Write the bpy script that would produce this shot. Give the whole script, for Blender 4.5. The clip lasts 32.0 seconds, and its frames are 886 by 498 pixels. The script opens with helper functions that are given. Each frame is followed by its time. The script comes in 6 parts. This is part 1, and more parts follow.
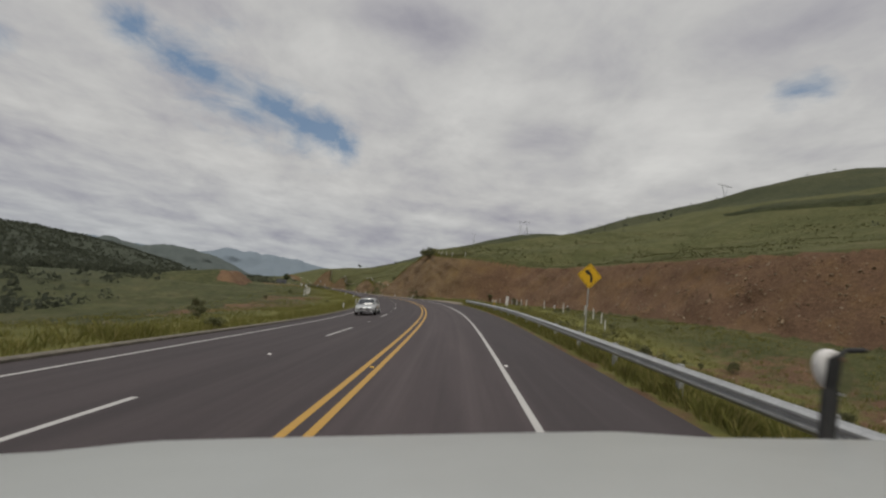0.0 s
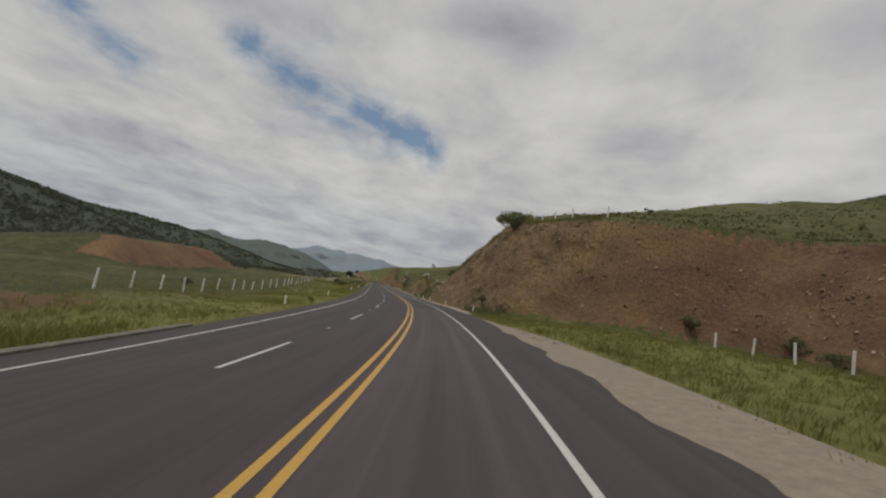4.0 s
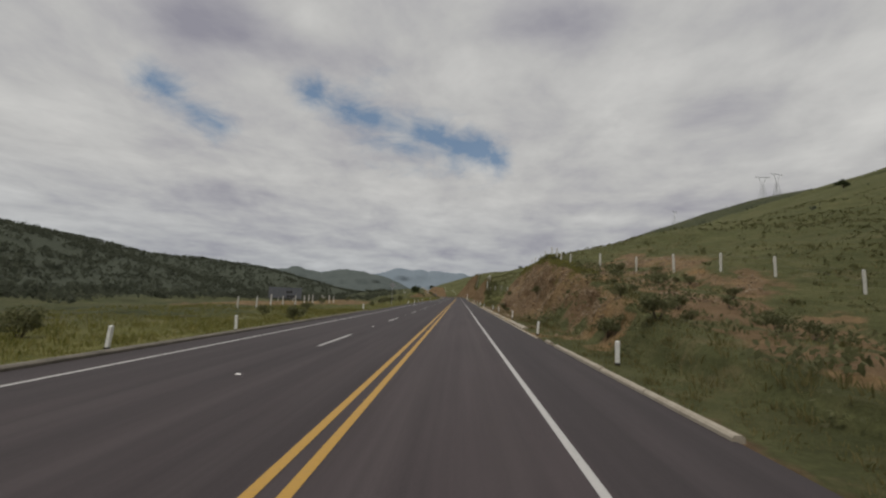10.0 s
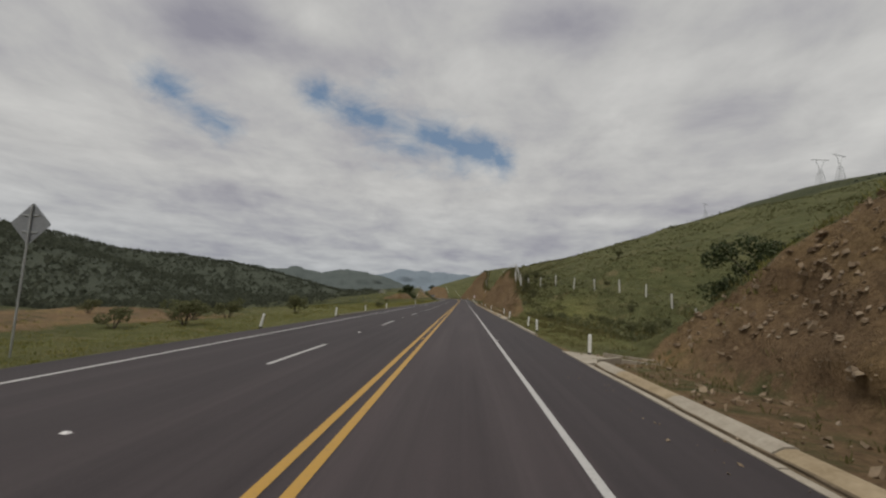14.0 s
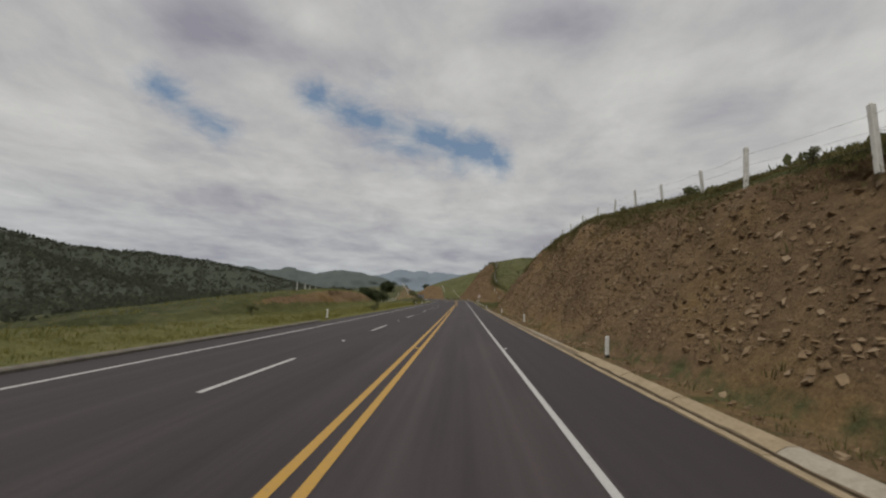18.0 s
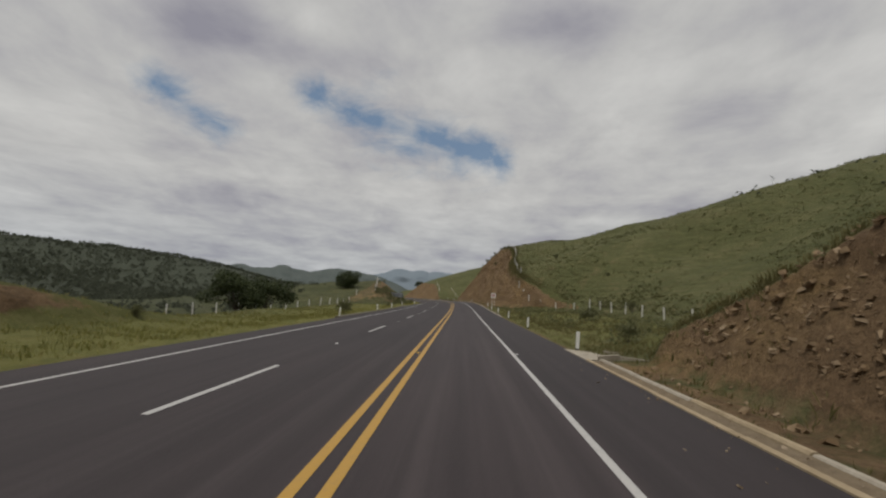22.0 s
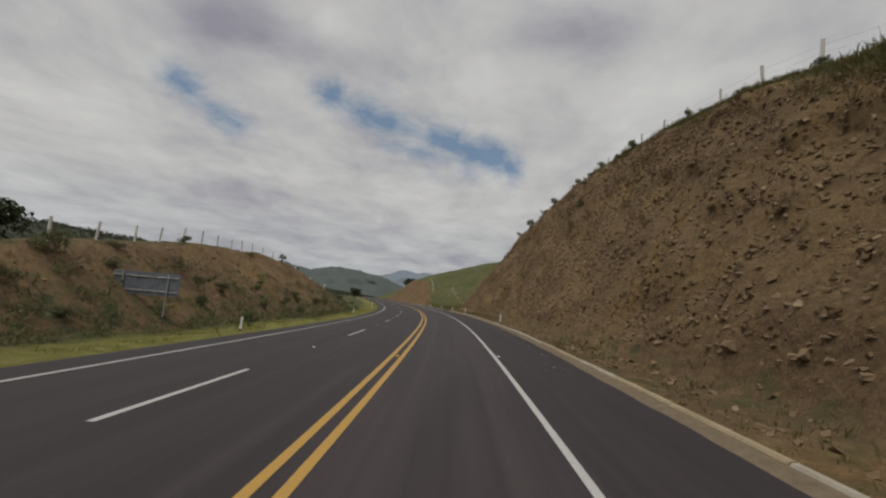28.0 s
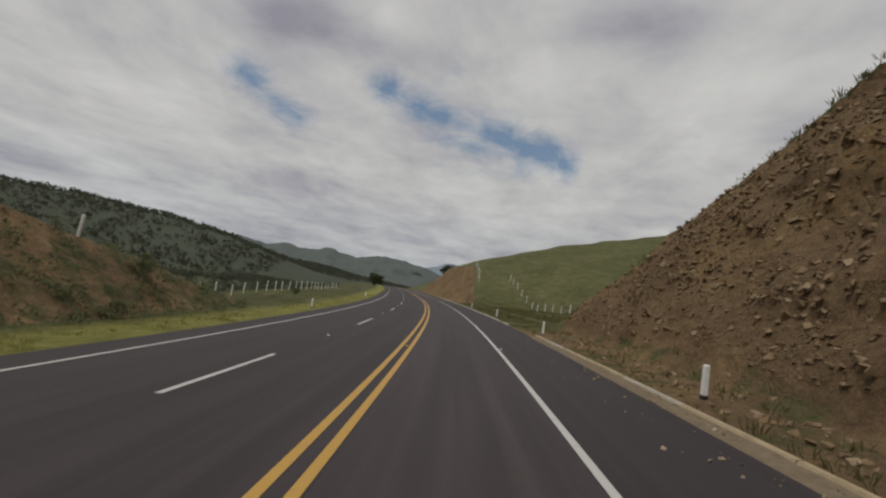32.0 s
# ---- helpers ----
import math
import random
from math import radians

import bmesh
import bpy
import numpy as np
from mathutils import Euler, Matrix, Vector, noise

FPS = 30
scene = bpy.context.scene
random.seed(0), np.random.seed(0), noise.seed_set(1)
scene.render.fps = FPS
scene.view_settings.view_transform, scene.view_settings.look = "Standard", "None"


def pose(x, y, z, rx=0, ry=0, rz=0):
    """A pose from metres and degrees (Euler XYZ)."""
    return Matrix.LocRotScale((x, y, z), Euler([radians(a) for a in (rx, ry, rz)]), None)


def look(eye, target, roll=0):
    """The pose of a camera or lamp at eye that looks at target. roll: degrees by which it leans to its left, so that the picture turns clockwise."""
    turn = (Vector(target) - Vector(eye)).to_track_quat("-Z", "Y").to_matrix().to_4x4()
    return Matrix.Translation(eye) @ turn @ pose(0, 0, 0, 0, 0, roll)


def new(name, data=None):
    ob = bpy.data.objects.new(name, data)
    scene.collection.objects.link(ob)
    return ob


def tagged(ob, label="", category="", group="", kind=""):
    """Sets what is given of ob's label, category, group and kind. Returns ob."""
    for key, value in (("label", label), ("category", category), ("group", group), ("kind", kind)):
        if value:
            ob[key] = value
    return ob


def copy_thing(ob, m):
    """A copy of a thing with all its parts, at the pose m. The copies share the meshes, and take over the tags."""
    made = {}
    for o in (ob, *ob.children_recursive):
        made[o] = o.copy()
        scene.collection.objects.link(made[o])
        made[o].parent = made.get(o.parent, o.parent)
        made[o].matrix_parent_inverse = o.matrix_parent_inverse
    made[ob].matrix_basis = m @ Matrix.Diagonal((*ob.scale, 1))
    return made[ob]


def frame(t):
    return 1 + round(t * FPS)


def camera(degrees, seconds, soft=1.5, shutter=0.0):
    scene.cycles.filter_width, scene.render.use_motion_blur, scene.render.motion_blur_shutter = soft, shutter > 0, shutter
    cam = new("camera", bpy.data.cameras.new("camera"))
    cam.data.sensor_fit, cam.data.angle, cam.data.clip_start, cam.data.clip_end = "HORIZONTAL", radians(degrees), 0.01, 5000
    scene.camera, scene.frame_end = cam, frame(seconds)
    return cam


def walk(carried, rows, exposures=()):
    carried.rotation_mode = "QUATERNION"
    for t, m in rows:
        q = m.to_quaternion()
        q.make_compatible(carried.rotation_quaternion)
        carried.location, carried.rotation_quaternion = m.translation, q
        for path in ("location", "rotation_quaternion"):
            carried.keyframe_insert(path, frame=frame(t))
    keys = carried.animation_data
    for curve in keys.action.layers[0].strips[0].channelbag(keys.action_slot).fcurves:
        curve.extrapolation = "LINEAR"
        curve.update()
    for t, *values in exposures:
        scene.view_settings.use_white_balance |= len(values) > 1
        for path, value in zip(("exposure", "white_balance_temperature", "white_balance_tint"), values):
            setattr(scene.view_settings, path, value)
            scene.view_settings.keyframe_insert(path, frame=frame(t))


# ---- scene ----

# ---------------------------------------------------------------- road axis
DASH = 17.0                    # a dash and its gap
S0, S1 = -90.0, 1000.0         # stretch of road that is built


def along(t):
    """Metres gone along the road after t seconds."""
    return DASH * t * (1.15106831 + t * (-0.00366460766 + t * 1.90770740e-05))


def table(rows):
    xs, ys = zip(*rows)
    # smooth interpolation through the rows (monotone cubic)
    xs, ys = np.array(xs, float), np.array(ys, float)
    h = np.diff(xs)
    dl = np.diff(ys) / h
    m = np.zeros(len(xs))
    for i in range(1, len(xs) - 1):
        if dl[i - 1] * dl[i] > 0:
            m[i] = 2 * dl[i - 1] * dl[i] / (dl[i - 1] + dl[i])
    m[0], m[-1] = dl[0], dl[-1]

    def at(x):
        x = np.clip(x, xs[0], xs[-1])
        i = np.clip(np.searchsorted(xs, x, side="right") - 1, 0, len(xs) - 2)
        u = (x - xs[i]) / h[i]
        return ((1 + 2 * u) * (1 - u) ** 2 * ys[i] + u * (1 - u) ** 2 * h[i] * m[i]
                + u * u * (3 - 2 * u) * ys[i + 1] + u * u * (u - 1) * h[i] * m[i + 1])
    return at


heading = table([(-90, -27.61), (-20, -21.67), (20, -19.98), (50, -15.77), (80, -10.06), (110, -5.53), (130, -3.56), (150, -1.15), (170, 0.04), (195, 0.17), (450, 0.16), (480, 0.71), (505, 1.59), (530, 3.29), (560, 6.09), (590, 8.40), (630, 12.03), (670, 15.09), (720, 15.69), (800, 18.91), (1000, 19.00)])
banking = table([(-90, 4.1), (0, 4.2), (40, 6.6), (75, 7.2), (115, 5.0), (140, 3.39), (165, 1.43), (200, 0.70), (440, 0.27), (470, 0.61), (505, 1.87), (540, 3.74), (575, 4.58), (640, 2.95), (720, 1.34), (1000, 0.41)])
grade = table([(0, 1.66), (60, 0.91), (120, -0.51), (180, -0.44), (260, -0.09), (340, -0.32), (400, 0.07), (440, -0.25), (480, 0.89), (520, -0.03), (560, -0.91), (600, -0.58), (650, -0.23), (720, -0.21), (1000, 0.00)])   # per cent

STEP = 0.5
AX_S = np.arange(S0, S1 + STEP, STEP)
_psi = np.radians(heading(AX_S))
_tx, _ty = -np.sin(_psi), np.cos(_psi)
AX_X = np.concatenate([[0], np.cumsum((_tx[1:] + _tx[:-1]) / 2 * STEP)])
AX_Y = np.concatenate([[0], np.cumsum((_ty[1:] + _ty[:-1]) / 2 * STEP)])
_k = int(np.searchsorted(AX_S, 300.0))
AX_X -= AX_X[_k]
AX_Y -= AX_Y[_k] - 300.0
_g = grade(AX_S) / 100
AX_Z = np.concatenate([[0], np.cumsum((_g[1:] + _g[:-1]) / 2 * STEP)])


def axis(s):
    """Place of the road's centre line and its heading in radians."""
    return np.interp(s, AX_S, AX_X), np.interp(s, AX_S, AX_Y), np.interp(s, AX_S, AX_Z), np.radians(heading(s))


def on_road(s, d, z=0.0):
    """World place of a point d metres to the right of the centre line, z above the road's plane."""
    x, y, zz, a = axis(s)
    w = np.clip((42 - np.abs(d)) / 30, 0, 1)
    tilt = d * np.tan(np.radians(banking(s))) * w
    return x + d * np.cos(a), y + d * np.sin(a), zz + tilt + z


# ---------------------------------------------------------------- camera
cam = camera(90.0, 32.0, soft=2.3, shutter=0.03)
# seconds, metres right of the centre line, yaw from the road, pitch, lean
RIDE = [
    (0, 2.01, 1.86, 5.46, -2.49),
    (1, 2.17, 1.86, 5.65, -1.76),
    (2, 1.91, 2.85, 5.39, -2.27),
    (3, 1.69, 1.98, 5.26, -2.47),
    (6, 1.60, 1.73, 5.53, -3.26),
    (7, 1.49, 2.17, 6.04, -3.25),
    (8, 1.55, 2.09, 6.15, -3.68),
    (9, 1.70, 2.07, 5.77, -3.24),
    (10, 1.85, 2.08, 6.07, -1.92),
    (12, 1.88, 2.42, 6.09, -2.12),
    (13, 1.86, 2.47, 6.11, -2.23),
    (14, 1.84, 2.61, 6.05, -2.48),
    (17, 1.82, 2.60, 6.24, -2.43),
    (18, 1.76, 2.50, 6.26, -2.07),
    (20, 1.57, 2.82, 6.15, -2.31),
    (22, 1.48, 2.42, 6.05, -2.55),
    (24, 1.75, 2.13, 6.50, -2.33),
    (28, 1.75, 1.67, 6.34, -3.29),
    (29, 1.80, 2.19, 5.99, -3.55),
    (30, 1.73, 2.65, 6.08, -3.91),
    (31, 1.58, 2.32, 5.86, -4.62),
    (32, 1.50, 2.16, 5.66, -3.80),
]
EYE = 2.06
_rd, _ry, _rp, _rl = (table([(r[0], r[i]) for r in RIDE]) for i in (1, 2, 3, 4))
rows = []
for k in range(0, 65):
    t = k * 0.5
    s = along(t)
    x, y, z = on_road(s, float(_rd(t)), EYE)
    slope = math.degrees(math.atan(float(grade(s)) / 100))
    rows.append((t, pose(float(x), float(y), float(z), 90 + float(_rp(t)) + slope, float(_rl(t)) - float(banking(s)), float(heading(s)) + float(_ry(t)))))
walk(cam, rows, exposures=[(0.0, 0.05), (3.0, 0.06), (6.5, 0.0), (32.0, 0.0)])

# ---------------------------------------------------------------- light
world = bpy.data.worlds.new("sky")
scene.world = world
world.use_nodes = True
SUN_EL, SUN_AZ = 62.0, 35.0    # degrees up, degrees to the left of the straight's heading, behind the traveller


class Nodes:
    """Short hand for building a node tree."""

    def __init__(self, tree):
        self.t = tree

    def add(self, kind, **props):
        n = self.t.nodes.new(kind)
        for k, v in props.items():
            if k in ("operation", "blend_type"):
                if k == "operation":
                    n.operation = v
                else:
                    n.blend_type = v
        return n

    def put(self, socket, v):
        if isinstance(v, bpy.types.NodeSocket):
            self.t.links.new(v, socket)
        elif isinstance(v, (tuple, list)) and len(v) == 3 and len(socket.default_value) == 4:
            socket.default_value = (*v, 1)
        else:
            socket.default_value = v

    def math(self, op, a, b=0.0, c=0.0, clamp=False):
        n = self.add("ShaderNodeMath", operation=op)
        n.use_clamp = clamp
        for s_, v in zip(n.inputs, (a, b, c)):
            self.put(s_, v)
        return n.outputs[0]

    def vec(self, op, a, b=(0, 0, 0)):
        n = self.add("ShaderNodeVectorMath", operation=op)
        self.put(n.inputs[0], a)
        self.put(n.inputs[1], b)
        return n.outputs["Value"] if op in ("DOT_PRODUCT", "LENGTH", "DISTANCE") else n.outputs[0]

    def noise(self, co, scale, detail=4.0, rough=0.55, distort=0.0):
        n = self.add("ShaderNodeTexNoise")
        self.put(n.inputs["Vector"], co)
        n.inputs["Scale"].default_value, n.inputs["Detail"].default_value = scale, detail
        n.inputs["Roughness"].default_value, n.inputs["Distortion"].default_value = rough, distort
        return n.outputs["Fac"]

    def ramp(self, f, *stops):
        n = self.add("ShaderNodeValToRGB")
        self.put(n.inputs[0], f)
        e = n.color_ramp.elements
        while len(e) < len(stops):
            e.new(0.5)
        for el, (p, col) in zip(e, stops):
            el.position = p
            el.color = (*col, 1) if isinstance(col, tuple) else (col, col, col, 1)
        return n.outputs[0]

    def mix(self, f, a, b, blend="MIX"):
        n = self.t.nodes.new("ShaderNodeMix")
        n.data_type, n.blend_type = "RGBA", blend
        self.put(n.inputs[0], f)
        self.put(n.inputs[6], a)
        self.put(n.inputs[7], b)
        return n.outputs[2]

    def scaled(self, co, v):
        return self.vec("MULTIPLY", co, v)


def build_sky():
    nt = world.node_tree
    nt.nodes.clear()
    N = Nodes(nt)
    out = nt.nodes.new("ShaderNodeOutputWorld")
    sky = nt.nodes.new("ShaderNodeTexSky")
    sky.sky_type, sky.sun_disc = "NISHITA", False
    sky.sun_elevation, sky.sun_rotation = radians(SUN_EL), radians(180 + SUN_AZ)
    co = nt.nodes.new("ShaderNodeTexCoord").outputs["Generated"]
    sep = nt.nodes.new("ShaderNodeSeparateXYZ")
    nt.links.new(co, sep.inputs[0])
    x, y, z = sep.outputs
    # flat cloud deck: bands grow finer towards the horizon
    zz = N.math("ADD", N.math("MAXIMUM", z, 0.0), 0.16)
    comb = nt.nodes.new("ShaderNodeCombineXYZ")
    N.put(comb.inputs[0], N.math("DIVIDE", x, zz))
    N.put(comb.inputs[1], N.math("DIVIDE", y, zz))
    deck = comb.outputs[0]
    big = N.noise(N.scaled(deck, (0.85, 0.6, 1)), 0.95, 6, 0.55, 0.35)
    fine = N.noise(N.scaled(deck, (1.0, 0.85, 1)), 2.6, 8, 0.60, 0.25)
    band = N.noise(N.scaled(co, (1.6, 1.6, 15.0)), 2.3, 7, 0.62, 0.5)
    low_down = N.ramp(z, (0.0, 1.0), (0.22, 0.75), (0.42, 0.0))
    f = N.math("ADD", N.math("MULTIPLY", big, 0.55), N.math("MULTIPLY", fine, 0.45))
    f = N.math("ADD", f, N.math("MULTIPLY", N.math("MULTIPLY", N.math("SUBTRACT", band, 0.5), low_down), 0.20))

    def aim(az, el):
        a_, e_ = radians(az), radians(el)
        return Vector((-math.sin(a_) * math.cos(e_), math.cos(a_) * math.cos(e_), math.sin(e_)))

    # thicker and thinner parts of the deck: azimuth to the left, elevation, half length, half height, amount
    for az, el, rx, ry, k in ((30, 28.7, 5.5, 2.2, -0.15), (36, 27, 3, 2.0, -0.10), (-10.2, 32.5, 6.0, 2.2, -0.17), (12, 28.0, 7.0, 1.6, -0.08), (-31, 21.6, 5, 1.6, -0.06),
                              (21, 31, 5.0, 2.0, 0.10), (2, 27, 7, 3.0, 0.07), (-17, 10, 6, 0.8, 0.12), (31, 13, 14, 2.0, 0.06), (8, 12.5, 10, 2.0, 0.05), (-20, 27, 9, 3, 0.05), (-40, 18, 16, 9, 0.07), (52, 28, 12, 8, -0.07)):
        c = aim(az, el)
        right = Vector((math.cos(radians(az)), math.sin(radians(az)), 0))
        up = right.cross(c)
        dx = N.math("MULTIPLY", N.vec("DOT_PRODUCT", co, tuple(right)), 1 / radians(rx))
        dy = N.math("MULTIPLY", N.math("SUBTRACT", N.vec("DOT_PRODUCT", co, tuple(up)), up.dot(c)), 1 / radians(ry))
        q = N.math("ADD", N.math("MULTIPLY", dx, dx), N.math("MULTIPLY", dy, dy))
        front = N.math("GREATER_THAN", N.vec("DOT_PRODUCT", co, tuple(c)), 0.6)
        f = N.math("ADD", f, N.math("MULTIPLY", N.math("MULTIPLY", N.math("POWER", 2.718, N.math("MULTIPLY", q, -0.8)), front), k))
    grey = N.ramp(f, (0.30, (0.285, 0.28, 0.325)), (0.42, (0.40, 0.395, 0.415)), (0.52, (0.50, 0.497, 0.49)), (0.66, (0.63, 0.625, 0.605)))
    # brighter overhead, as an overcast sky is; greyer low down
    lift = N.math("ADD", 1.0, N.math("MULTIPLY", N.math("POWER", N.math("MAXIMUM", N.math("SUBTRACT", z, 0.55), 0.0), 1.4), 3.0))
    low = N.ramp(z, (0.0, (0.80, 0.84, 0.90)), (0.10, (0.92, 0.94, 0.97)), (0.22, (1.0, 1.0, 1.0)))
    cloud = N.mix(1.0, N.mix(1.0, grey, lift, "MULTIPLY"), low, "MULTIPLY")
    # gaps with blue sky: from (azimuth, elevation) to (azimuth, elevation), half width in degrees
    holes = None
    wisp = N.noise(N.scaled(co, (1.0, 1.0, 2.3)), 8.0, 9, 0.62, 0.6)
    puff = N.noise(N.scaled(co, (1.0, 1.0, 1.5)), 26.0, 6, 0.6, 0.4)
    warp = N.math("ADD", N.math("MULTIPLY", N.math("SUBTRACT", wisp, 0.5), 2.5), N.math("MULTIPLY", N.math("SUBTRACT", puff, 0.5), 0.9))
    for a0, e0, a1, e1, hw, s in ((20.5, 23.3, 12.5, 21.7, 2.1, 0.85), (13, 21.8, 5.5, 19.6, 3.2, 0.60), (6.5, 20.3, -3.8, 18.0, 2.0, 0.95), (38, 20.8, 30.5, 17.9, 1.7, 0.80), (11, 19.3, 1.5, 17.8, 2.6, 0.54), (-58.5, 24.6, -56.0, 24.6, 1.2, 0.6)):
        A, B = aim(a0, e0), aim(a1, e1)
        ab = B - A
        k = N.math("MULTIPLY", N.math("SUBTRACT", N.vec("DOT_PRODUCT", co, tuple(ab)), A.dot(ab)), 1 / ab.length_squared, clamp=True)
        n = nt.nodes.new("ShaderNodeVectorMath")
        n.operation = "SCALE"
        n.inputs[0].default_value = tuple(ab)
        N.put(n.inputs["Scale"], k)
        dist = N.vec("DISTANCE", co, N.vec("ADD", n.outputs[0], tuple(A)))
        h = N.math("SUBTRACT", N.math("MULTIPLY", N.math("SUBTRACT", 1.5, N.math("MULTIPLY", dist, 1 / radians(hw))), s), warp)
        holes = h if holes is None else N.math("MAXIMUM", holes, h)
    hole = N.ramp(N.math("MULTIPLY", holes, 0.80), (0.0, 0.0), (0.3, 0.14), (0.65, 0.48), (1.0, 0.86))
    blue = N.mix(1.0, sky.outputs[0], (0.085, 0.085, 0.085), "MULTIPLY")
    veil = N.mix(0.6, blue, (0.115, 0.215, 0.35))
    bg = nt.nodes.new("ShaderNodeBackground")
    N.put(bg.inputs[0], N.mix(hole, cloud, veil))
    bg.inputs["Strength"].default_value = 0.95
    nt.links.new(bg.outputs[0], out.inputs[0])


build_sky()
lamp = bpy.data.lights.new("sun", "SUN")
lamp.energy, lamp.angle, lamp.color = 1.5, radians(14), (1, 0.95, 0.87)
sun = new("sun", lamp)
sun.matrix_world = look((0, 0, 300), (60 * math.sin(radians(SUN_AZ)), 60 * math.cos(radians(SUN_AZ)), 300 - 60 * math.tan(radians(SUN_EL))))


# ---------------------------------------------------------------- materials
def material(name, rough=0.9, metal=0.0, spec=0.3):
    m = bpy.data.materials.new(name)
    m.use_nodes = True
    b = m.node_tree.nodes["Principled BSDF"]
    b.inputs["Roughness"].default_value, b.inputs["Metallic"].default_value = rough, metal
    b.inputs["Specular IOR Level"].default_value = spec
    return m, Nodes(m.node_tree), b


def place(N):
    return N.t.nodes.new("ShaderNodeNewGeometry").outputs["Position"]


def bump(N, b, height, strength, distance):
    n = N.t.nodes.new("ShaderNodeBump")
    n.inputs["Strength"].default_value, n.inputs["Distance"].default_value = strength, distance
    N.put(n.inputs["Height"], height)
    N.t.links.new(n.outputs[0], b.inputs["Normal"])


def mottled(name, a, b_, scale=6.0, rough=0.85, metal=0.0, relief=0.0, spec=0.3, local=False):
    """Two tones of one colour in blotches and grain."""
    m, N, b = material(name, rough, metal, spec)
    co = N.t.nodes.new("ShaderNodeTexCoord").outputs["Object"] if local else place(N)
    f = N.math("ADD", N.math("MULTIPLY", N.noise(co, scale, 5, 0.6), 0.6), N.math("MULTIPLY", N.noise(co, scale * 7, 4, 0.6), 0.4))
    N.put(b.inputs["Base Color"], N.ramp(f, (0.32, a), (0.68, b_)))
    if relief:
        bump(N, b, N.noise(co, scale * 5, 5, 0.65), 0.6, relief)
    return m


def varied(name, tones, scale=3.0, rough=0.85, spec=0.25, thin=0.0):
    """Tone set by each piece's own random number, with blotches on top."""
    m, N, b = material(name, rough, 0, spec)
    isl = N.t.nodes.new("ShaderNodeNewGeometry").outputs["Random Per Island"]
    obj = N.t.nodes.new("ShaderNodeObjectInfo").outputs["Random"]
    f = N.math("FRACT", N.math("ADD", isl, obj))
    stops = [(i / (len(tones) - 1), c) for i, c in enumerate(tones)]
    col = N.ramp(f, *stops)
    grain = N.ramp(N.noise(place(N), scale, 5, 0.6), (0.25, 0.72), (0.75, 1.2))
    col = N.mix(1.0, col, grain, "MULTIPLY")
    N.put(b.inputs["Base Color"], col)
    if thin:
        tr = N.t.nodes.new("ShaderNodeBsdfTranslucent")
        N.put(tr.inputs[0], col)
        mx = N.t.nodes.new("ShaderNodeMixShader")
        mx.inputs[0].default_value = thin
        N.t.links.new(b.outputs[0], mx.inputs[1])
        N.t.links.new(tr.outputs[0], mx.inputs[2])
        N.t.links.new(mx.outputs[0], N.t.nodes["Material Output"].inputs[0])
    return m


def asphalt_material():
    m, N, b = material("asphalt", 0.78, 0, 0.35)
    uv = N.t.nodes.new("ShaderNodeUVMap")
    uv.uv_map = "along"
    sep = N.t.nodes.new("ShaderNodeSeparateXYZ")
    N.put(sep.inputs[0], uv.outputs[0])
    d = sep.outputs[0]
    co = place(N)
    grain = N.noise(co, 55, 3, 0.7)
    blot = N.noise(N.scaled(uv.outputs[0], (1.0, 0.10, 1)), 0.9, 5, 0.6)
    streak = N.noise(N.scaled(uv.outputs[0], (2.6, 0.025, 1)), 1.3, 4, 0.6)
    base = N.ramp(blot, (0.3, (0.0370, 0.0288, 0.0300)), (0.55, (0.0475, 0.0370, 0.0382)), (0.75, (0.057, 0.0438, 0.0446)))
    # polished wheel tracks in each lane
    track = None
    for c in (1.0, 2.6, -0.95, -2.55, -4.4, -6.1):
        g = N.math("SUBTRACT", 1.0, N.math("MULTIPLY", N.math("ABSOLUTE", N.math("SUBTRACT", d, c)), 2.6), clamp=True)
        track = g if track is None else N.math("MAXIMUM", track, g)
    track = N.math("MULTIPLY", track, N.math("MULTIPLY", streak, 0.75))
    col = N.mix(track, base, (0.063, 0.0505, 0.051))
    lane = N.math("MULTIPLY", N.math("GREATER_THAN", d, 0.3), N.math("LESS_THAN", d, 3.4))
    col = N.mix(1.0, col, N.math("ADD", 1.0, N.math("MULTIPLY", lane, 0.14)), "MULTIPLY")
    side = N.math("GREATER_THAN", d, 3.65)
    col = N.mix(N.math("MULTIPLY", side, 0.5), col, (0.0355, 0.0290, 0.0305))
    col = N.mix(1.0, col, N.ramp(grain, (0.25, 0.72), (0.75, 1.28)), "MULTIPLY")
    col = N.mix(1.0, col, N.ramp(streak, (0.3, 0.80), (0.7, 1.14)), "MULTIPLY")
    # Overall tone: lighter at the road's start, darker towards its end.
    tone_along = N.ramp(N.math("MULTIPLY", sep.outputs[1], 1 / 600, clamp=True), (0.0, 1.12), (0.35, 1.0), (0.85, 0.76))
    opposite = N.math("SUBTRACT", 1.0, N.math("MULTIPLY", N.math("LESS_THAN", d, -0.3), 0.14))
    col = N.mix(1.0, N.mix(1.0, col, tone_along, "MULTIPLY"), opposite, "MULTIPLY")
    N.put(b.inputs["Base Color"], col)
    bump(N, b, grain, 0.35, 0.006)
    return m


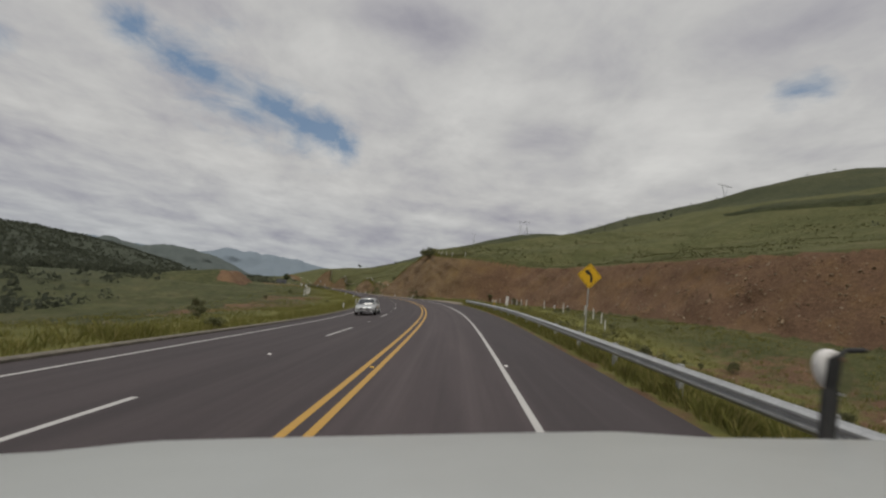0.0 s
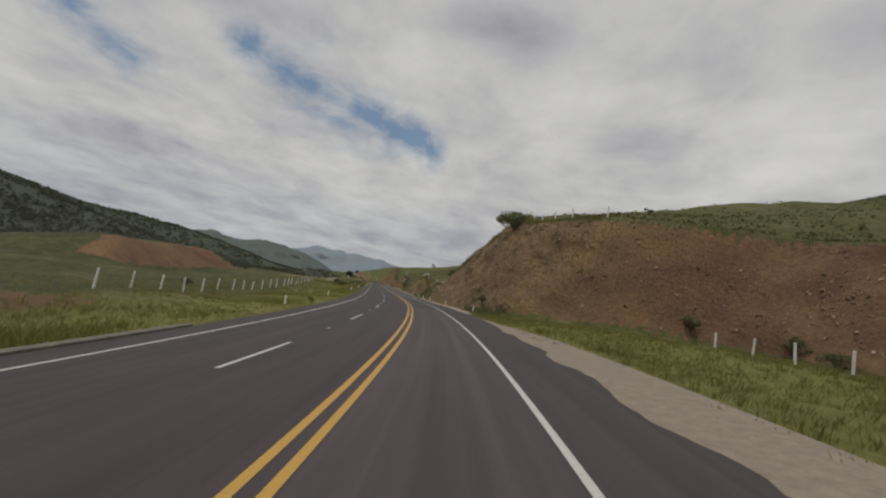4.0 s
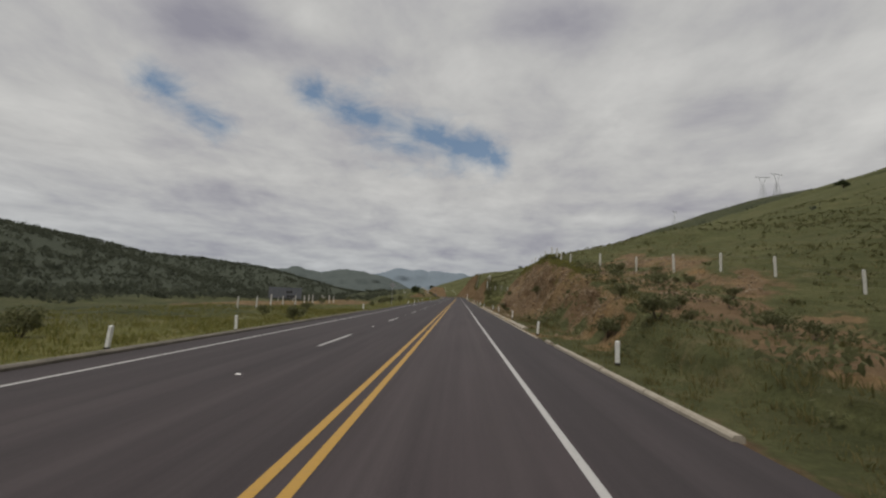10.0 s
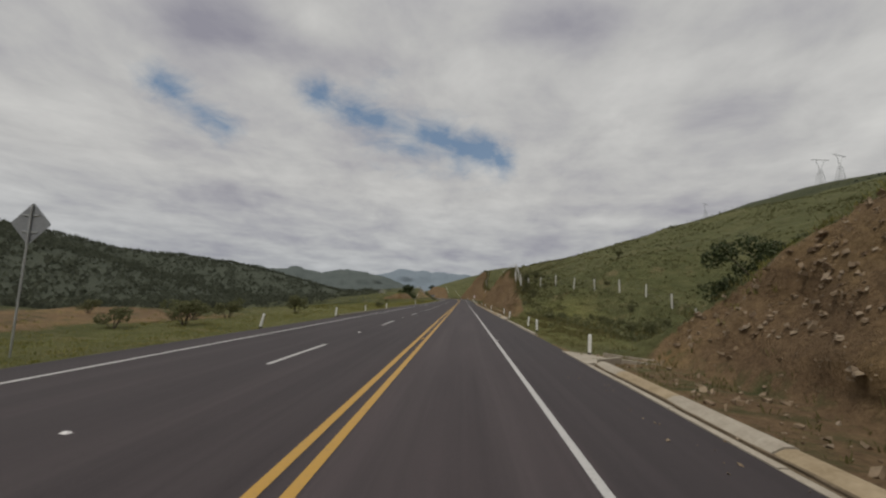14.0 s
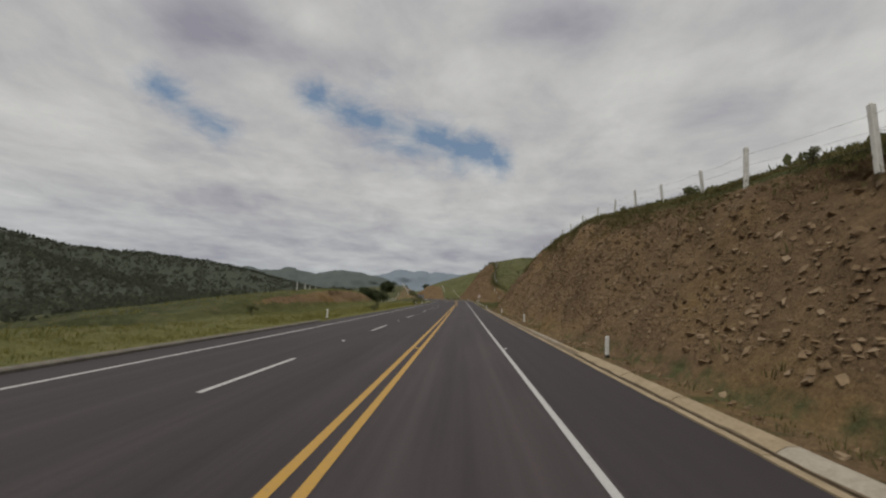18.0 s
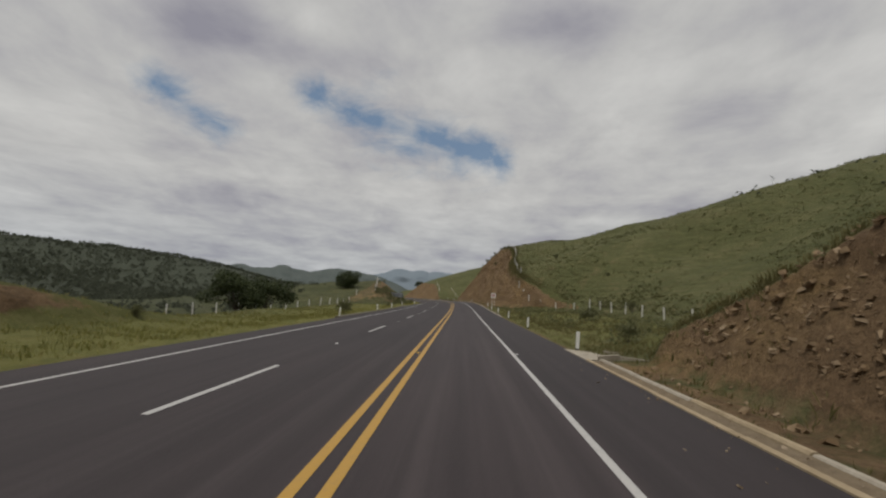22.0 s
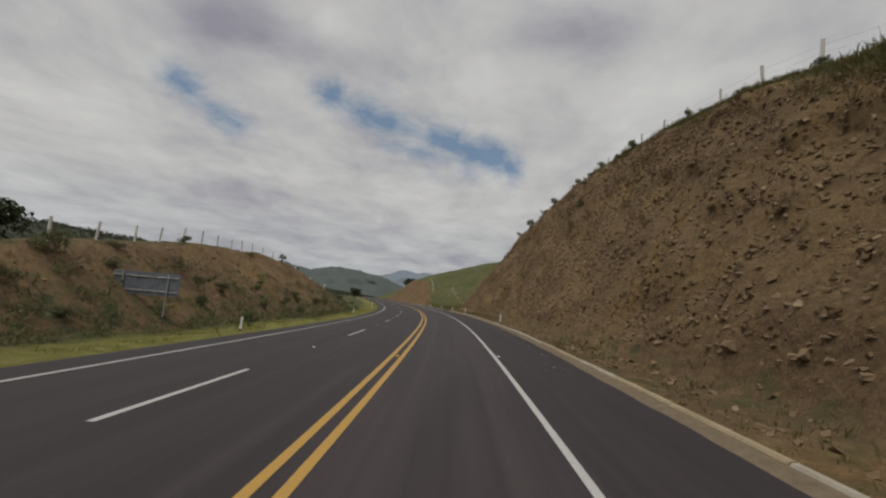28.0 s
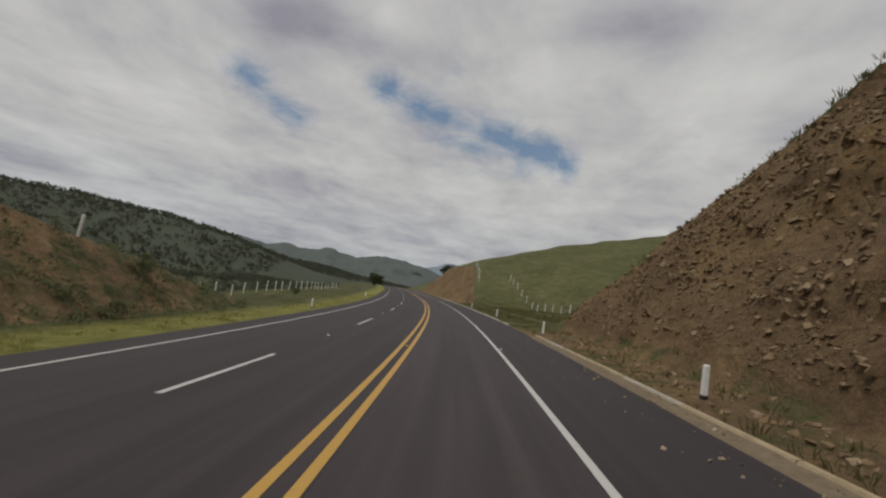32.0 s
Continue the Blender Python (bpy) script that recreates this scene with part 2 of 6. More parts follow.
def paint_material(name, col, worn):
    m, N, b = material(name, 0.6, 0, 0.4)
    co = place(N)
    f = N.noise(co, 9, 6, 0.7)
    g = N.noise(co, 70, 3, 0.7)
    w = N.ramp(N.math("ADD", N.math("MULTIPLY", f, 0.7), N.math("MULTIPLY", g, 0.3)), (0.50, 0.0), (0.68, worn))
    c = N.mix(w, col, (0.075, 0.068, 0.066))
    N.put(b.inputs["Base Color"], N.mix(1.0, c, N.ramp(f, (0.3, 0.86), (0.7, 1.08)), "MULTIPLY"))
    return m


def land_material():
    """Grass and bare earth, by the mask that the land's mesh carries."""
    m, N, b = material("land", 0.95, 0, 0.12)
    co = place(N)
    at = N.t.nodes.new("ShaderNodeAttribute")
    at.attribute_name = "bare"
    at2 = N.t.nodes.new("ShaderNodeAttribute")
    at2.attribute_name = "dry"
    n1, n2, n3 = N.noise(co, 0.09, 5, 0.6), N.noise(co, 0.8, 6, 0.65), N.noise(co, 7, 4, 0.7)
    # grass: tussocks, trodden terraces and lighter patches
    g = N.ramp(N.math("ADD", N.math("MULTIPLY", n1, 0.5), N.math("MULTIPLY", n2, 0.5)),
               (0.33, (0.047, 0.053, 0.024)), (0.47, (0.069, 0.075, 0.034)), (0.58, (0.094, 0.094, 0.045)), (0.72, (0.140, 0.120, 0.068)))
    g = N.mix(1.0, g, N.ramp(n3, (0.25, 0.55), (0.75, 1.40)), "MULTIPLY")
    terrace = N.noise(N.scaled(co, (0.5, 0.22, 3.4)), 0.9, 6, 0.66, 0.4)
    g = N.mix(1.0, g, N.ramp(terrace, (0.32, 0.66), (0.52, 1.0), (0.70, 1.30)), "MULTIPLY")
    bald = N.ramp(N.noise(co, 0.35, 6, 0.7, 0.5), (0.56, 0.0), (0.66, 0.75))
    g = N.mix(N.math("MULTIPLY", bald, at2.outputs["Fac"]), g, (0.19, 0.145, 0.085))
    at3 = N.t.nodes.new("ShaderNodeAttribute")
    at3.attribute_name = "lush"
    at4 = N.t.nodes.new("ShaderNodeAttribute")
    at4.attribute_name = "scrub"
    lush = N.ramp(N.noise(co, 1.3, 6, 0.65), (0.3, (0.131, 0.135, 0.037)), (0.52, (0.206, 0.198, 0.057)), (0.72, (0.256, 0.231, 0.088)))
    g = N.mix(at3.outputs["Fac"], g, lush)
    dark = N.ramp(N.math("ADD", N.math("MULTIPLY", n2, 0.5), N.math("MULTIPLY", N.noise(co, 0.25, 5, 0.7), 0.5)), (0.36, (0.050, 0.057, 0.037)), (0.5, (0.063, 0.070, 0.044)), (0.64, (0.082, 0.087, 0.052)))
    g = N.mix(at4.outputs["Fac"], g, dark)
    # earth of the cuts
    e1 = N.ramp(N.noise(N.scaled(co, (1, 1, 1.6)), 0.16, 5, 0.6, 0.4), (0.30, (0.137, 0.090, 0.052)), (0.48, (0.180, 0.121, 0.068)), (0.60, (0.212, 0.144, 0.073)), (0.74, (0.222, 0.132, 0.056)))
    e2 = N.ramp(N.noise(N.scaled(co, (1, 1, 1.7)), 2.2, 8, 0.74), (0.28, 0.58), (0.72, 1.36))
    e3 = N.ramp(N.noise(co, 11, 6, 0.78), (0.3, 0.66), (0.7, 1.32))
    e = N.mix(1.0, N.mix(1.0, e1, e2, "MULTIPLY"), e3, "MULTIPLY")
    # darker, redder soil at the start of the road
    at5 = N.t.nodes.new("ShaderNodeAttribute")
    at5.attribute_name = "soil"
    e = N.mix(at5.outputs["Fac"], e, N.mix(1.0, e, (0.86, 0.79, 0.88), "MULTIPLY"))
    edge = N.math("ADD", at.outputs["Fac"], N.math("MULTIPLY", N.math("SUBTRACT", n2, 0.5), 0.9))
    k = N.ramp(edge, (0.42, 0.0), (0.58, 1.0))
    N.put(b.inputs["Base Color"], N.mix(k, g, e))
    h = N.math("ADD", N.math("MULTIPLY", N.noise(co, 3.2, 8, 0.7), 0.8), N.math("MULTIPLY", N.noise(co, 14, 5, 0.7), 0.35))
    bump(N, b, h, 0.9, 0.26)
    return m


def far_material():
    """Wooded slopes on one side, with distance haze put into their tones, grazed grass hills on the other."""
    m, N, b = material("hills", 0.95, 0, 0.1)
    co = place(N)
    at = N.t.nodes.new("ShaderNodeAttribute")
    at.attribute_name = "wood"
    n1, n2, n3 = N.noise(co, 0.012, 5, 0.6), N.noise(co, 0.10, 6, 0.7), N.noise(co, 0.45, 4, 0.7)
    g = N.ramp(N.math("ADD", N.math("MULTIPLY", n1, 0.45), N.math("MULTIPLY", n2, 0.55)), (0.34, (0.036, 0.042, 0.022)), (0.48, (0.054, 0.060, 0.030)), (0.60, (0.072, 0.075, 0.038)), (0.74, (0.105, 0.094, 0.058)))
    g = N.mix(1.0, g, N.ramp(n3, (0.3, 0.72), (0.7, 1.22)), "MULTIPLY")
    w = N.ramp(N.math("ADD", N.math("MULTIPLY", n2, 0.4), N.math("MULTIPLY", n3, 0.6)), (0.36, (0.052, 0.060, 0.044)), (0.5, (0.060, 0.068, 0.049)), (0.64, (0.070, 0.077, 0.055)))
    N.put(b.inputs["Base Color"], N.mix(at.outputs["Fac"], g, w))
    bump(N, b, n3, 0.8, 1.2)
    return m


ASPHALT = asphalt_material()
LAND, FAR = land_material(), far_material()
PATCH = mottled("fresh_asphalt", (0.031, 0.0285, 0.030), (0.044, 0.040, 0.041), 1.5, 0.8, relief=0.004)
WHITE = paint_material("white_paint", (0.45, 0.44, 0.42), 0.5)
YELLOW = paint_material("yellow_paint", (0.43, 0.250, 0.045), 0.45)
CONCRETE = mottled("concrete", (0.25, 0.215, 0.165), (0.40, 0.36, 0.29), 2.2, 0.9, relief=0.01)
GRAVEL = mottled("gravel", (0.15, 0.125, 0.098), (0.26, 0.22, 0.17), 4.0, 0.95, relief=0.02)
DIRTYKERB = mottled("earth_stained_concrete", (0.225, 0.172, 0.102), (0.38, 0.305, 0.200), 1.6, 0.95, relief=0.01)
DARKKERB = mottled("tarred_kerb", (0.085, 0.076, 0.062), (0.19, 0.17, 0.135), 1.8, 0.9, relief=0.01)
POST = mottled("whitewashed_concrete", (0.46, 0.45, 0.41), (0.68, 0.67, 0.63), 5.0, 0.9, relief=0.004)
WIRE = mottled("rusty_wire", (0.16, 0.13, 0.11), (0.30, 0.28, 0.26), 30, 0.6, 0.6)
PLASTIC = mottled("white_plastic", (0.60, 0.60, 0.57), (0.76, 0.76, 0.73), 8, 0.5)
BLACK = mottled("black_paint", (0.012, 0.012, 0.012), (0.028, 0.027, 0.026), 9, 0.5)
GALV = mottled("galvanised_steel", (0.36, 0.37, 0.37), (0.55, 0.56, 0.56), 3.0, 0.42, 0.65, spec=0.5)
SIGNGREY = mottled("bare_aluminium", (0.23, 0.24, 0.25), (0.36, 0.37, 0.38), 2.0, 0.5, 0.4)
BOARDGREY = mottled("weathered_board", (0.10, 0.115, 0.14), (0.20, 0.215, 0.24), 3.0, 0.6, 0.2)
SIGNYEL = mottled("sign_yellow", (0.62, 0.36, 0.012), (0.70, 0.42, 0.02), 3.0, 0.45)
SIGNWHITE = mottled("sign_white", (0.62, 0.60, 0.58), (0.74, 0.72, 0.70), 3.0, 0.45)
SIGNRED = mottled("sign_red", (0.34, 0.05, 0.05), (0.44, 0.08, 0.07), 4.0, 0.5)
OCHREROCK = varied("ochre_rock", ((0.150, 0.099, 0.053), (0.188, 0.128, 0.071), (0.230, 0.162, 0.094), (0.170, 0.113, 0.061), (0.275, 0.204, 0.128), (0.198, 0.138, 0.078)), 6.0)
ROCK = varied("loose_rock", ((0.165, 0.116, 0.073), (0.225, 0.166, 0.107), (0.280, 0.216, 0.145), (0.205, 0.144, 0.088), (0.330, 0.265, 0.190), (0.245, 0.182, 0.118)), 6.0)
BLADE = varied("grass_blades", ((0.118, 0.124, 0.033), (0.177, 0.177, 0.047), (0.236, 0.224, 0.065), (0.295, 0.260, 0.100), (0.153, 0.159, 0.042)), 2.0, 0.8, thin=0.5)
BLADEDRY = varied("dry_grass_blades", ((0.115, 0.110, 0.041), (0.161, 0.145, 0.057), (0.213, 0.186, 0.083), (0.121, 0.113, 0.044)), 2.0, 0.85, thin=0.5)
TUSSOCK = varied("tussock_blades", ((0.106, 0.110, 0.048), (0.128, 0.130, 0.057), (0.158, 0.150, 0.070), (0.118, 0.120, 0.052)), 2.0, 0.9, thin=0.5)
LEAF = varied("leaves", ((0.026, 0.036, 0.014), (0.044, 0.058, 0.021), (0.066, 0.080, 0.030), (0.036, 0.048, 0.018)), 3.0, 0.7, thin=0.2)
LEAFLIGHT = varied("shrub_leaves", ((0.105, 0.112, 0.052), (0.142, 0.148, 0.070), (0.178, 0.176, 0.092), (0.118, 0.124, 0.060)), 3.0, 0.85, thin=0.5)
# Lightened and greyed leaf tones: distance haze is put into the colour.
HAZYLEAF = varied("hazy_woodland_leaves", ((0.080, 0.090, 0.064), (0.088, 0.098, 0.069), (0.096, 0.105, 0.074), (0.104, 0.112, 0.079)), 0.3, 0.95, thin=0.65)
BARK = mottled("bark", (0.055, 0.042, 0.032), (0.12, 0.10, 0.08), 8, 0.95, relief=0.01)


# ---------------------------------------------------------------- helpers for meshes
def mesh_object(name, verts, faces, mat, smooth=False, parent=None):
    me = bpy.data.meshes.new(name)
    me.from_pydata(verts if isinstance(verts, list) else verts.tolist(), [], faces if isinstance(faces, list) else faces.tolist())
    for m_ in mat if isinstance(mat, (list, tuple)) else [mat]:
        me.materials.append(m_)
    if smooth:
        me.polygons.foreach_set("use_smooth", [True] * len(me.polygons))
    ob = new(name, me)
    ob.parent = parent
    return ob


def part(name, bm, mat, parent, label="", smooth=False):
    """Links a bmesh as one mesh object under a thing or a part."""
    me = bpy.data.meshes.new(name)
    bm.to_mesh(me)
    bm.free()
    me.materials.append(mat)
    if smooth:
        me.polygons.foreach_set("use_smooth", [True] * len(me.polygons))
    ob = new(name, me)
    ob.parent = parent
    if label:
        ob["label"] = label
    return ob


def add_box(bm, lo, hi, bevel=0.0, segments=1):
    b = bmesh.new()
    bmesh.ops.create_cube(b, size=1)
    c, h = (Vector(lo) + Vector(hi)) / 2, Vector(hi) - Vector(lo)
    for v in b.verts:
        v.co = Vector((v.co.x * h.x, v.co.y * h.y, v.co.z * h.z)) + c
    if bevel:
        bmesh.ops.bevel(b, geom=b.edges[:], offset=bevel, segments=segments, affect="EDGES")
    me = bpy.data.meshes.new("tmp")
    b.to_mesh(me)
    b.free()
    bm.from_mesh(me)
    bpy.data.meshes.remove(me)
    return bm


def box(lo, hi, bevel=0.0, segments=1):
    return add_box(bmesh.new(), lo, hi, bevel, segments)


def add_tube(bm, a, b, r0, r1=None, sides=8, cap=True):
    a, b = Vector(a), Vector(b)
    r1 = r0 if r1 is None else r1
    q = (b - a).to_track_quat("Z", "Y")
    rings = []
    for p, r in ((a, r0), (b, r1)):
        rings.append([bm.verts.new(p + q @ Vector((r * math.cos(2 * math.pi * k / sides), r * math.sin(2 * math.pi * k / sides), 0))) for k in range(sides)])
    for k in range(sides):
        bm.faces.new((rings[0][k], rings[0][(k + 1) % sides], rings[1][(k + 1) % sides], rings[1][k]))
    if cap:
        bm.faces.new(rings[0][::-1])
        bm.faces.new(rings[1])
    return bm


def tube(a, b, r0, r1=None, sides=8):
    return add_tube(bmesh.new(), a, b, r0, r1, sides)


def prism(outline, y0, y1):
    """A flat shape given in x and z, with thickness along y."""
    bm = bmesh.new()
    f = [bm.verts.new((x, y0, z)) for x, z in outline]
    g = [bm.verts.new((x, y1, z)) for x, z in outline]
    n = len(f)
    bm.faces.new(f)
    bm.faces.new(g[::-1])
    for k in range(n):
        bm.faces.new((f[k], g[k], g[(k + 1) % n], f[(k + 1) % n]))
    bmesh.ops.recalc_face_normals(bm, faces=bm.faces[:])
    return bm


def empty(name, m=None):
    ob = new(name)
    ob.empty_display_size = 0.2
    if m is not None:
        ob.matrix_world = m
    return ob


def lattice(xi, yi, seed):
    h = np.sin(xi * 127.1 + yi * 311.7 + seed * 74.7) * 43758.5453
    return h - np.floor(h)


def value_noise(x, y, seed=0):
    xi, yi = np.floor(x), np.floor(y)
    u, v = x - xi, y - yi
    u, v = u * u * (3 - 2 * u), v * v * (3 - 2 * v)
    a, b = lattice(xi, yi, seed), lattice(xi + 1, yi, seed)
    c, d = lattice(xi, yi + 1, seed), lattice(xi + 1, yi + 1, seed)
    return (a * (1 - u) + b * u) * (1 - v) + (c * (1 - u) + d * u) * v - 0.5


def fbm(x, y, octaves=4, seed=0, gain=0.5):
    t, amp = 0, 1.0
    for k in range(octaves):
        t = t + amp * value_noise(x * 2 ** k, y * 2 ** k, seed + k)
        amp *= gain
    return t


def smooth01(x):
    x = np.clip(x, 0, 1)
    return x * x * (3 - 2 * x)


# ---------------------------------------------------------------- land
# right of the road, by metres along: height of the cut's crest, foot of the cut, steepness, flat ground before the hill, slope of the hill
crest_r = table([(-90, 11), (0, 11), (60, 11.5), (100, 12), (125, 13), (140, 14.04), (149, 16.07), (156, 17.98), (163, 15.67), (170, 13.49), (181, 9.14), (184, 5.04), (187, 3.05), (190, 0.8), (198, 0.6), (206, 1.2), (212, 2), (220, 3.2), (230, 4.84), (240, 6.06), (250, 7.61), (262, 7.32), (268, 7.33), (272, 6.29), (276, 4.49), (280, 2), (284, 0.3), (310, 0.4), (316, 1.3), (322, 2.3), (328, 3.3), (334, 4.5), (345, 6.2), (356, 7.16), (366, 8.56), (380, 9.84), (392, 9.8), (401, 9.37), (407, 8.35), (413, 4.81), (418, 2.2), (424, 0.3), (432, 0.9), (466, 0.9), (478, 1.15), (486, 1.9), (490, 3.2), (495, 5.05), (507, 8.07), (519, 10.37), (526, 13.06), (536, 15.6), (550, 17.8), (566, 18.92), (577, 17.25), (586, 14.22), (591, 10.2), (596, 6.26), (601, 3.03), (606, 0.5), (650, 0.2), (664, 2), (685, 7), (705, 10.5), (722, 11), (750, 12), (775, 6), (800, 0.5), (1000, 0.5)])
foot_r = table([(-90, 62), (0, 42), (60, 33.5), (95, 32), (110, 31), (117, 29), (122, 20), (127, 13.5), (132, 10.5), (140, 8.8), (150, 8.2), (190, 8.2), (222, 9.2), (250, 9.0), (280, 9.5), (330, 8.1), (420, 8.2), (424, 12), (432, 21.8), (466, 22.2), (478, 21.4), (485, 19.0), (490, 16.2), (495, 13.0), (500, 10.4), (505, 9.2),
                (540, 8.8), (600, 9.2), (700, 10), (1000, 10)])
flat_r = table([(-90, 0), (184, 0), (194, 5.0), (203, 8.5), (214, 8.0), (222, 6.5), (233, 5.0), (241, 3.0), (250, 0), (270, 0), (283, 9), (300, 10), (314, 4), (326, 0), (412, 0), (418, 6), (424, 8), (432, 0), (598, 0), (612, 12), (650, 10), (668, 0), (1000, 0)])
slope_r = table([(-90, 0.225), (140, 0.233), (190, 0.35), (203, 0.36), (215, 0.338), (232, 0.268), (250, 0.214), (285, 0.327), (300, 0.351), (360, 0.29), (430, 0.367), (460, 0.427), (492, 0.451), (506, 0.411), (520, 0.359), (540, 0.196), (590, 0.249), (625, 0.336), (1000, 0.332)])
gully_r = table([(-90, 3.0), (20, 3.2), (50, 2.0), (75, 0.8), (100, 0.2), (130, 0), (1000, 0)])
STEEP = 1.75
# left of the road
crest_l = table([(-90, 0), (364, 0), (374, 0.8), (384, 1.6), (394, 2.2), (406, 2.5), (418, 2.2), (425, 1.3), (430, 0.2), (434, 0), (498, 0), (505, 1.6), (515, 3), (526, 3.84), (536, 4.93), (552, 6.54), (562, 6.99), (573, 7.75), (582, 7.18), (588, 6.15), (594, 3.87), (600, 2.2), (606, 0.5), (610, 0), (1000, 0)])
foot_l = table([(-90, 20), (365, 19), (395, 15.6), (410, 14.8), (425, 16), (440, 17), (500, 14), (530, 14.2), (600, 14), (1000, 14)])
steep_l = table([(-90, 1.0), (440, 1.0), (500, 0.8), (1000, 0.8)])
drop_l = table([(-90, 8.5), (60, 6.5), (110, 3.0), (140, 1.3), (225, 1.3), (262, 1.2), (300, 1.0), (312, 2.2), (328, 6.5), (350, 7.0), (385, 6.0), (425, 5.0), (445, 3.2), (470, 4.0), (500, 3.2), (600, 3.0), (640, 5.0), (1000, 6)])


def near_height(s, d):
    """Height over the road's plane of the land beside it, how bare it is, and how dry."""
    s, d = np.asarray(s, float), np.asarray(d, float)
    # right
    zc, ft = crest_r(s), foot_r(s)
    dc = ft + zc / STEEP
    rise = np.maximum(d - dc - flat_r(s), 0) * slope_r(s)
    lump = fbm(s / 23, d / 23, 4, 3) * np.clip((d - dc) / 14, 0, 1) * 2.4
    hill = zc + rise + lump
    face = STEEP * (d - ft)
    u = np.clip((d - 7.0) / np.maximum(ft - 7.0, 0.5), 0, 1)
    bench = -gully_r(s) * np.sin(np.pi * np.minimum(u * 1.15, 1)) ** 2 + np.clip(ft - 10, 0, 30) * 0.02 * u * u + fbm(s / 6, d / 6, 4, 9) * 0.35 * np.clip((d - 7.2) / 3, 0, 1)
    low = np.where(zc > 0.9, bench, np.minimum(bench, zc) * 0 + bench * 0.6 + np.clip((d - 7) / 6, 0, 1) * np.minimum(zc, 0.5))
    zr = np.where(d < ft, low, np.minimum(np.maximum(face, 0) + low * np.clip(1 - (d - ft) / 3, 0, 1), np.maximum(hill, low)))
    bare_r = smooth01((hill - face) / 0.8 + 0.3) * smooth01((zc - 0.55) / 0.9) * np.maximum(smooth01((d - ft + 0.2) / 1.0), 0.56 * (s > 141) * (1 - 0.5 * smooth01((s - 422) / 6) * smooth01((497 - s) / 8)))
    bare_r = bare_r * (1 - smooth01((s - 190) / 6) * smooth01((238 - s) / 8) * np.clip(0.30 - 1.6 * fbm(s / 2.2, d / 1.6, 3, 83) - 0.05 * (d - 10.5), 0, 0.75))
    scar2 = smooth01((s - 192) / 5) * smooth01((246 - s) / 8) * smooth01((d - 8.6) / 2) * smooth01((27 - d) / 8) * (0.60 + 0.75 * fbm(s / 3.2, d / 2.4, 4, 87))
    scar3 = smooth01((50 - s) / 22) * smooth01((d - 8) / 4) * smooth01((32 - d) / 8) * (0.60 + 0.40 * fbm(s / 5, d / 5, 3, 63))
    apron = smooth01((s - 69) / 4) * smooth01((112 - s) / 16) * smooth01((7.6 + 0.8 * fbm(s / 4, d * 0, 3, 67) - d) / 0.5) * 0.9
    bare_r = np.maximum(bare_r, apron)
    bare_r = np.maximum(bare_r, np.maximum(scar2, scar3))
    # left
    e = -d
    cl, fl = crest_l(s), foot_l(s)
    ground = -0.12 - drop_l(s) * smooth01((e - np.where(s < 120, 11, 16)) / np.where(s < 120, 50, 32)) + fbm(s / 9, d / 9, 4, 21) * 0.5 * np.clip((e - 9) / 6, 0, 1)
    ground = ground - 0.75 * smooth01((e - 10) / 9) * smooth01((s - 112) / 15) * smooth01((188 - s) / 26)
    # low earth bank set back behind the fence
    back = 4.4 * smooth01((s - 142) / 14) * smooth01((212 - s) / 20)
    ground = ground + np.maximum(np.minimum(np.maximum(e - 42, 0) * 0.9, back - np.maximum(e - 52, 0) * 0.22), 0) - 3.0 * smooth01((150 - s) / 60) * smooth01((e - 40) / 30)
    top = cl + np.maximum(e - fl - cl / steep_l(s) - 3, 0) * -0.14 + fbm(s / 12, d / 12, 3, 31) * 0.5
    zl = np.where(cl > 0.05, np.maximum(ground, np.minimum(top, steep_l(s) * (e - fl))), ground)
    bare_l = smooth01((top - steep_l(s) * (e - fl)) / 0.7 + 0.4) * smooth01(cl / 1.2) * smooth01((e - fl + np.where(s > 490, fbm(s / 3, d / 3, 3, 61) * 3.0 - 0.6, 0.0)) / np.where(s > 490, 3.6, 1.5)) * 0.9
    bare_l = np.maximum(bare_l, 0.52 * smooth01((e - 12.4) / 1.5) * smooth01(cl / 1.5) * smooth01((26 - e) / 3) * (s > 495))
    bare_l = np.maximum(bare_l, smooth01(back / 2) * smooth01((e - 41.5) / 1.5) * smooth01((50 - e) / 3) * 0.9)
    bare_l = np.maximum(bare_l, 0.60 * smooth01((s - 246) / 12) * smooth01((306 - s) / 10) * smooth01((e - 13) / 5) * smooth01((48 - e) / 8))
    bare_l = np.maximum(bare_l, (0.50 + 0.35 * fbm(s / 6, d / 6, 3, 65)) * smooth01((s - 38) / 12) * smooth01((112 - s) / 12) * smooth01((e - 14) / 5) * smooth01((33 - e) / 6))
    right = d > 0
    z, bare = np.where(right, zr, zl), np.where(right, bare_r, bare_l)
    # crumbled strip beside the asphalt
    edge = np.where(right, d - 6.2, e - 8.4)
    bare = np.maximum(bare, np.where(~right & (s > 330) & (s < 480), 0.62, 0.55) * smooth01(1 - edge / np.where(~right & (s > 330) & (s < 480), 2.2, 1.1)))
    return z, bare


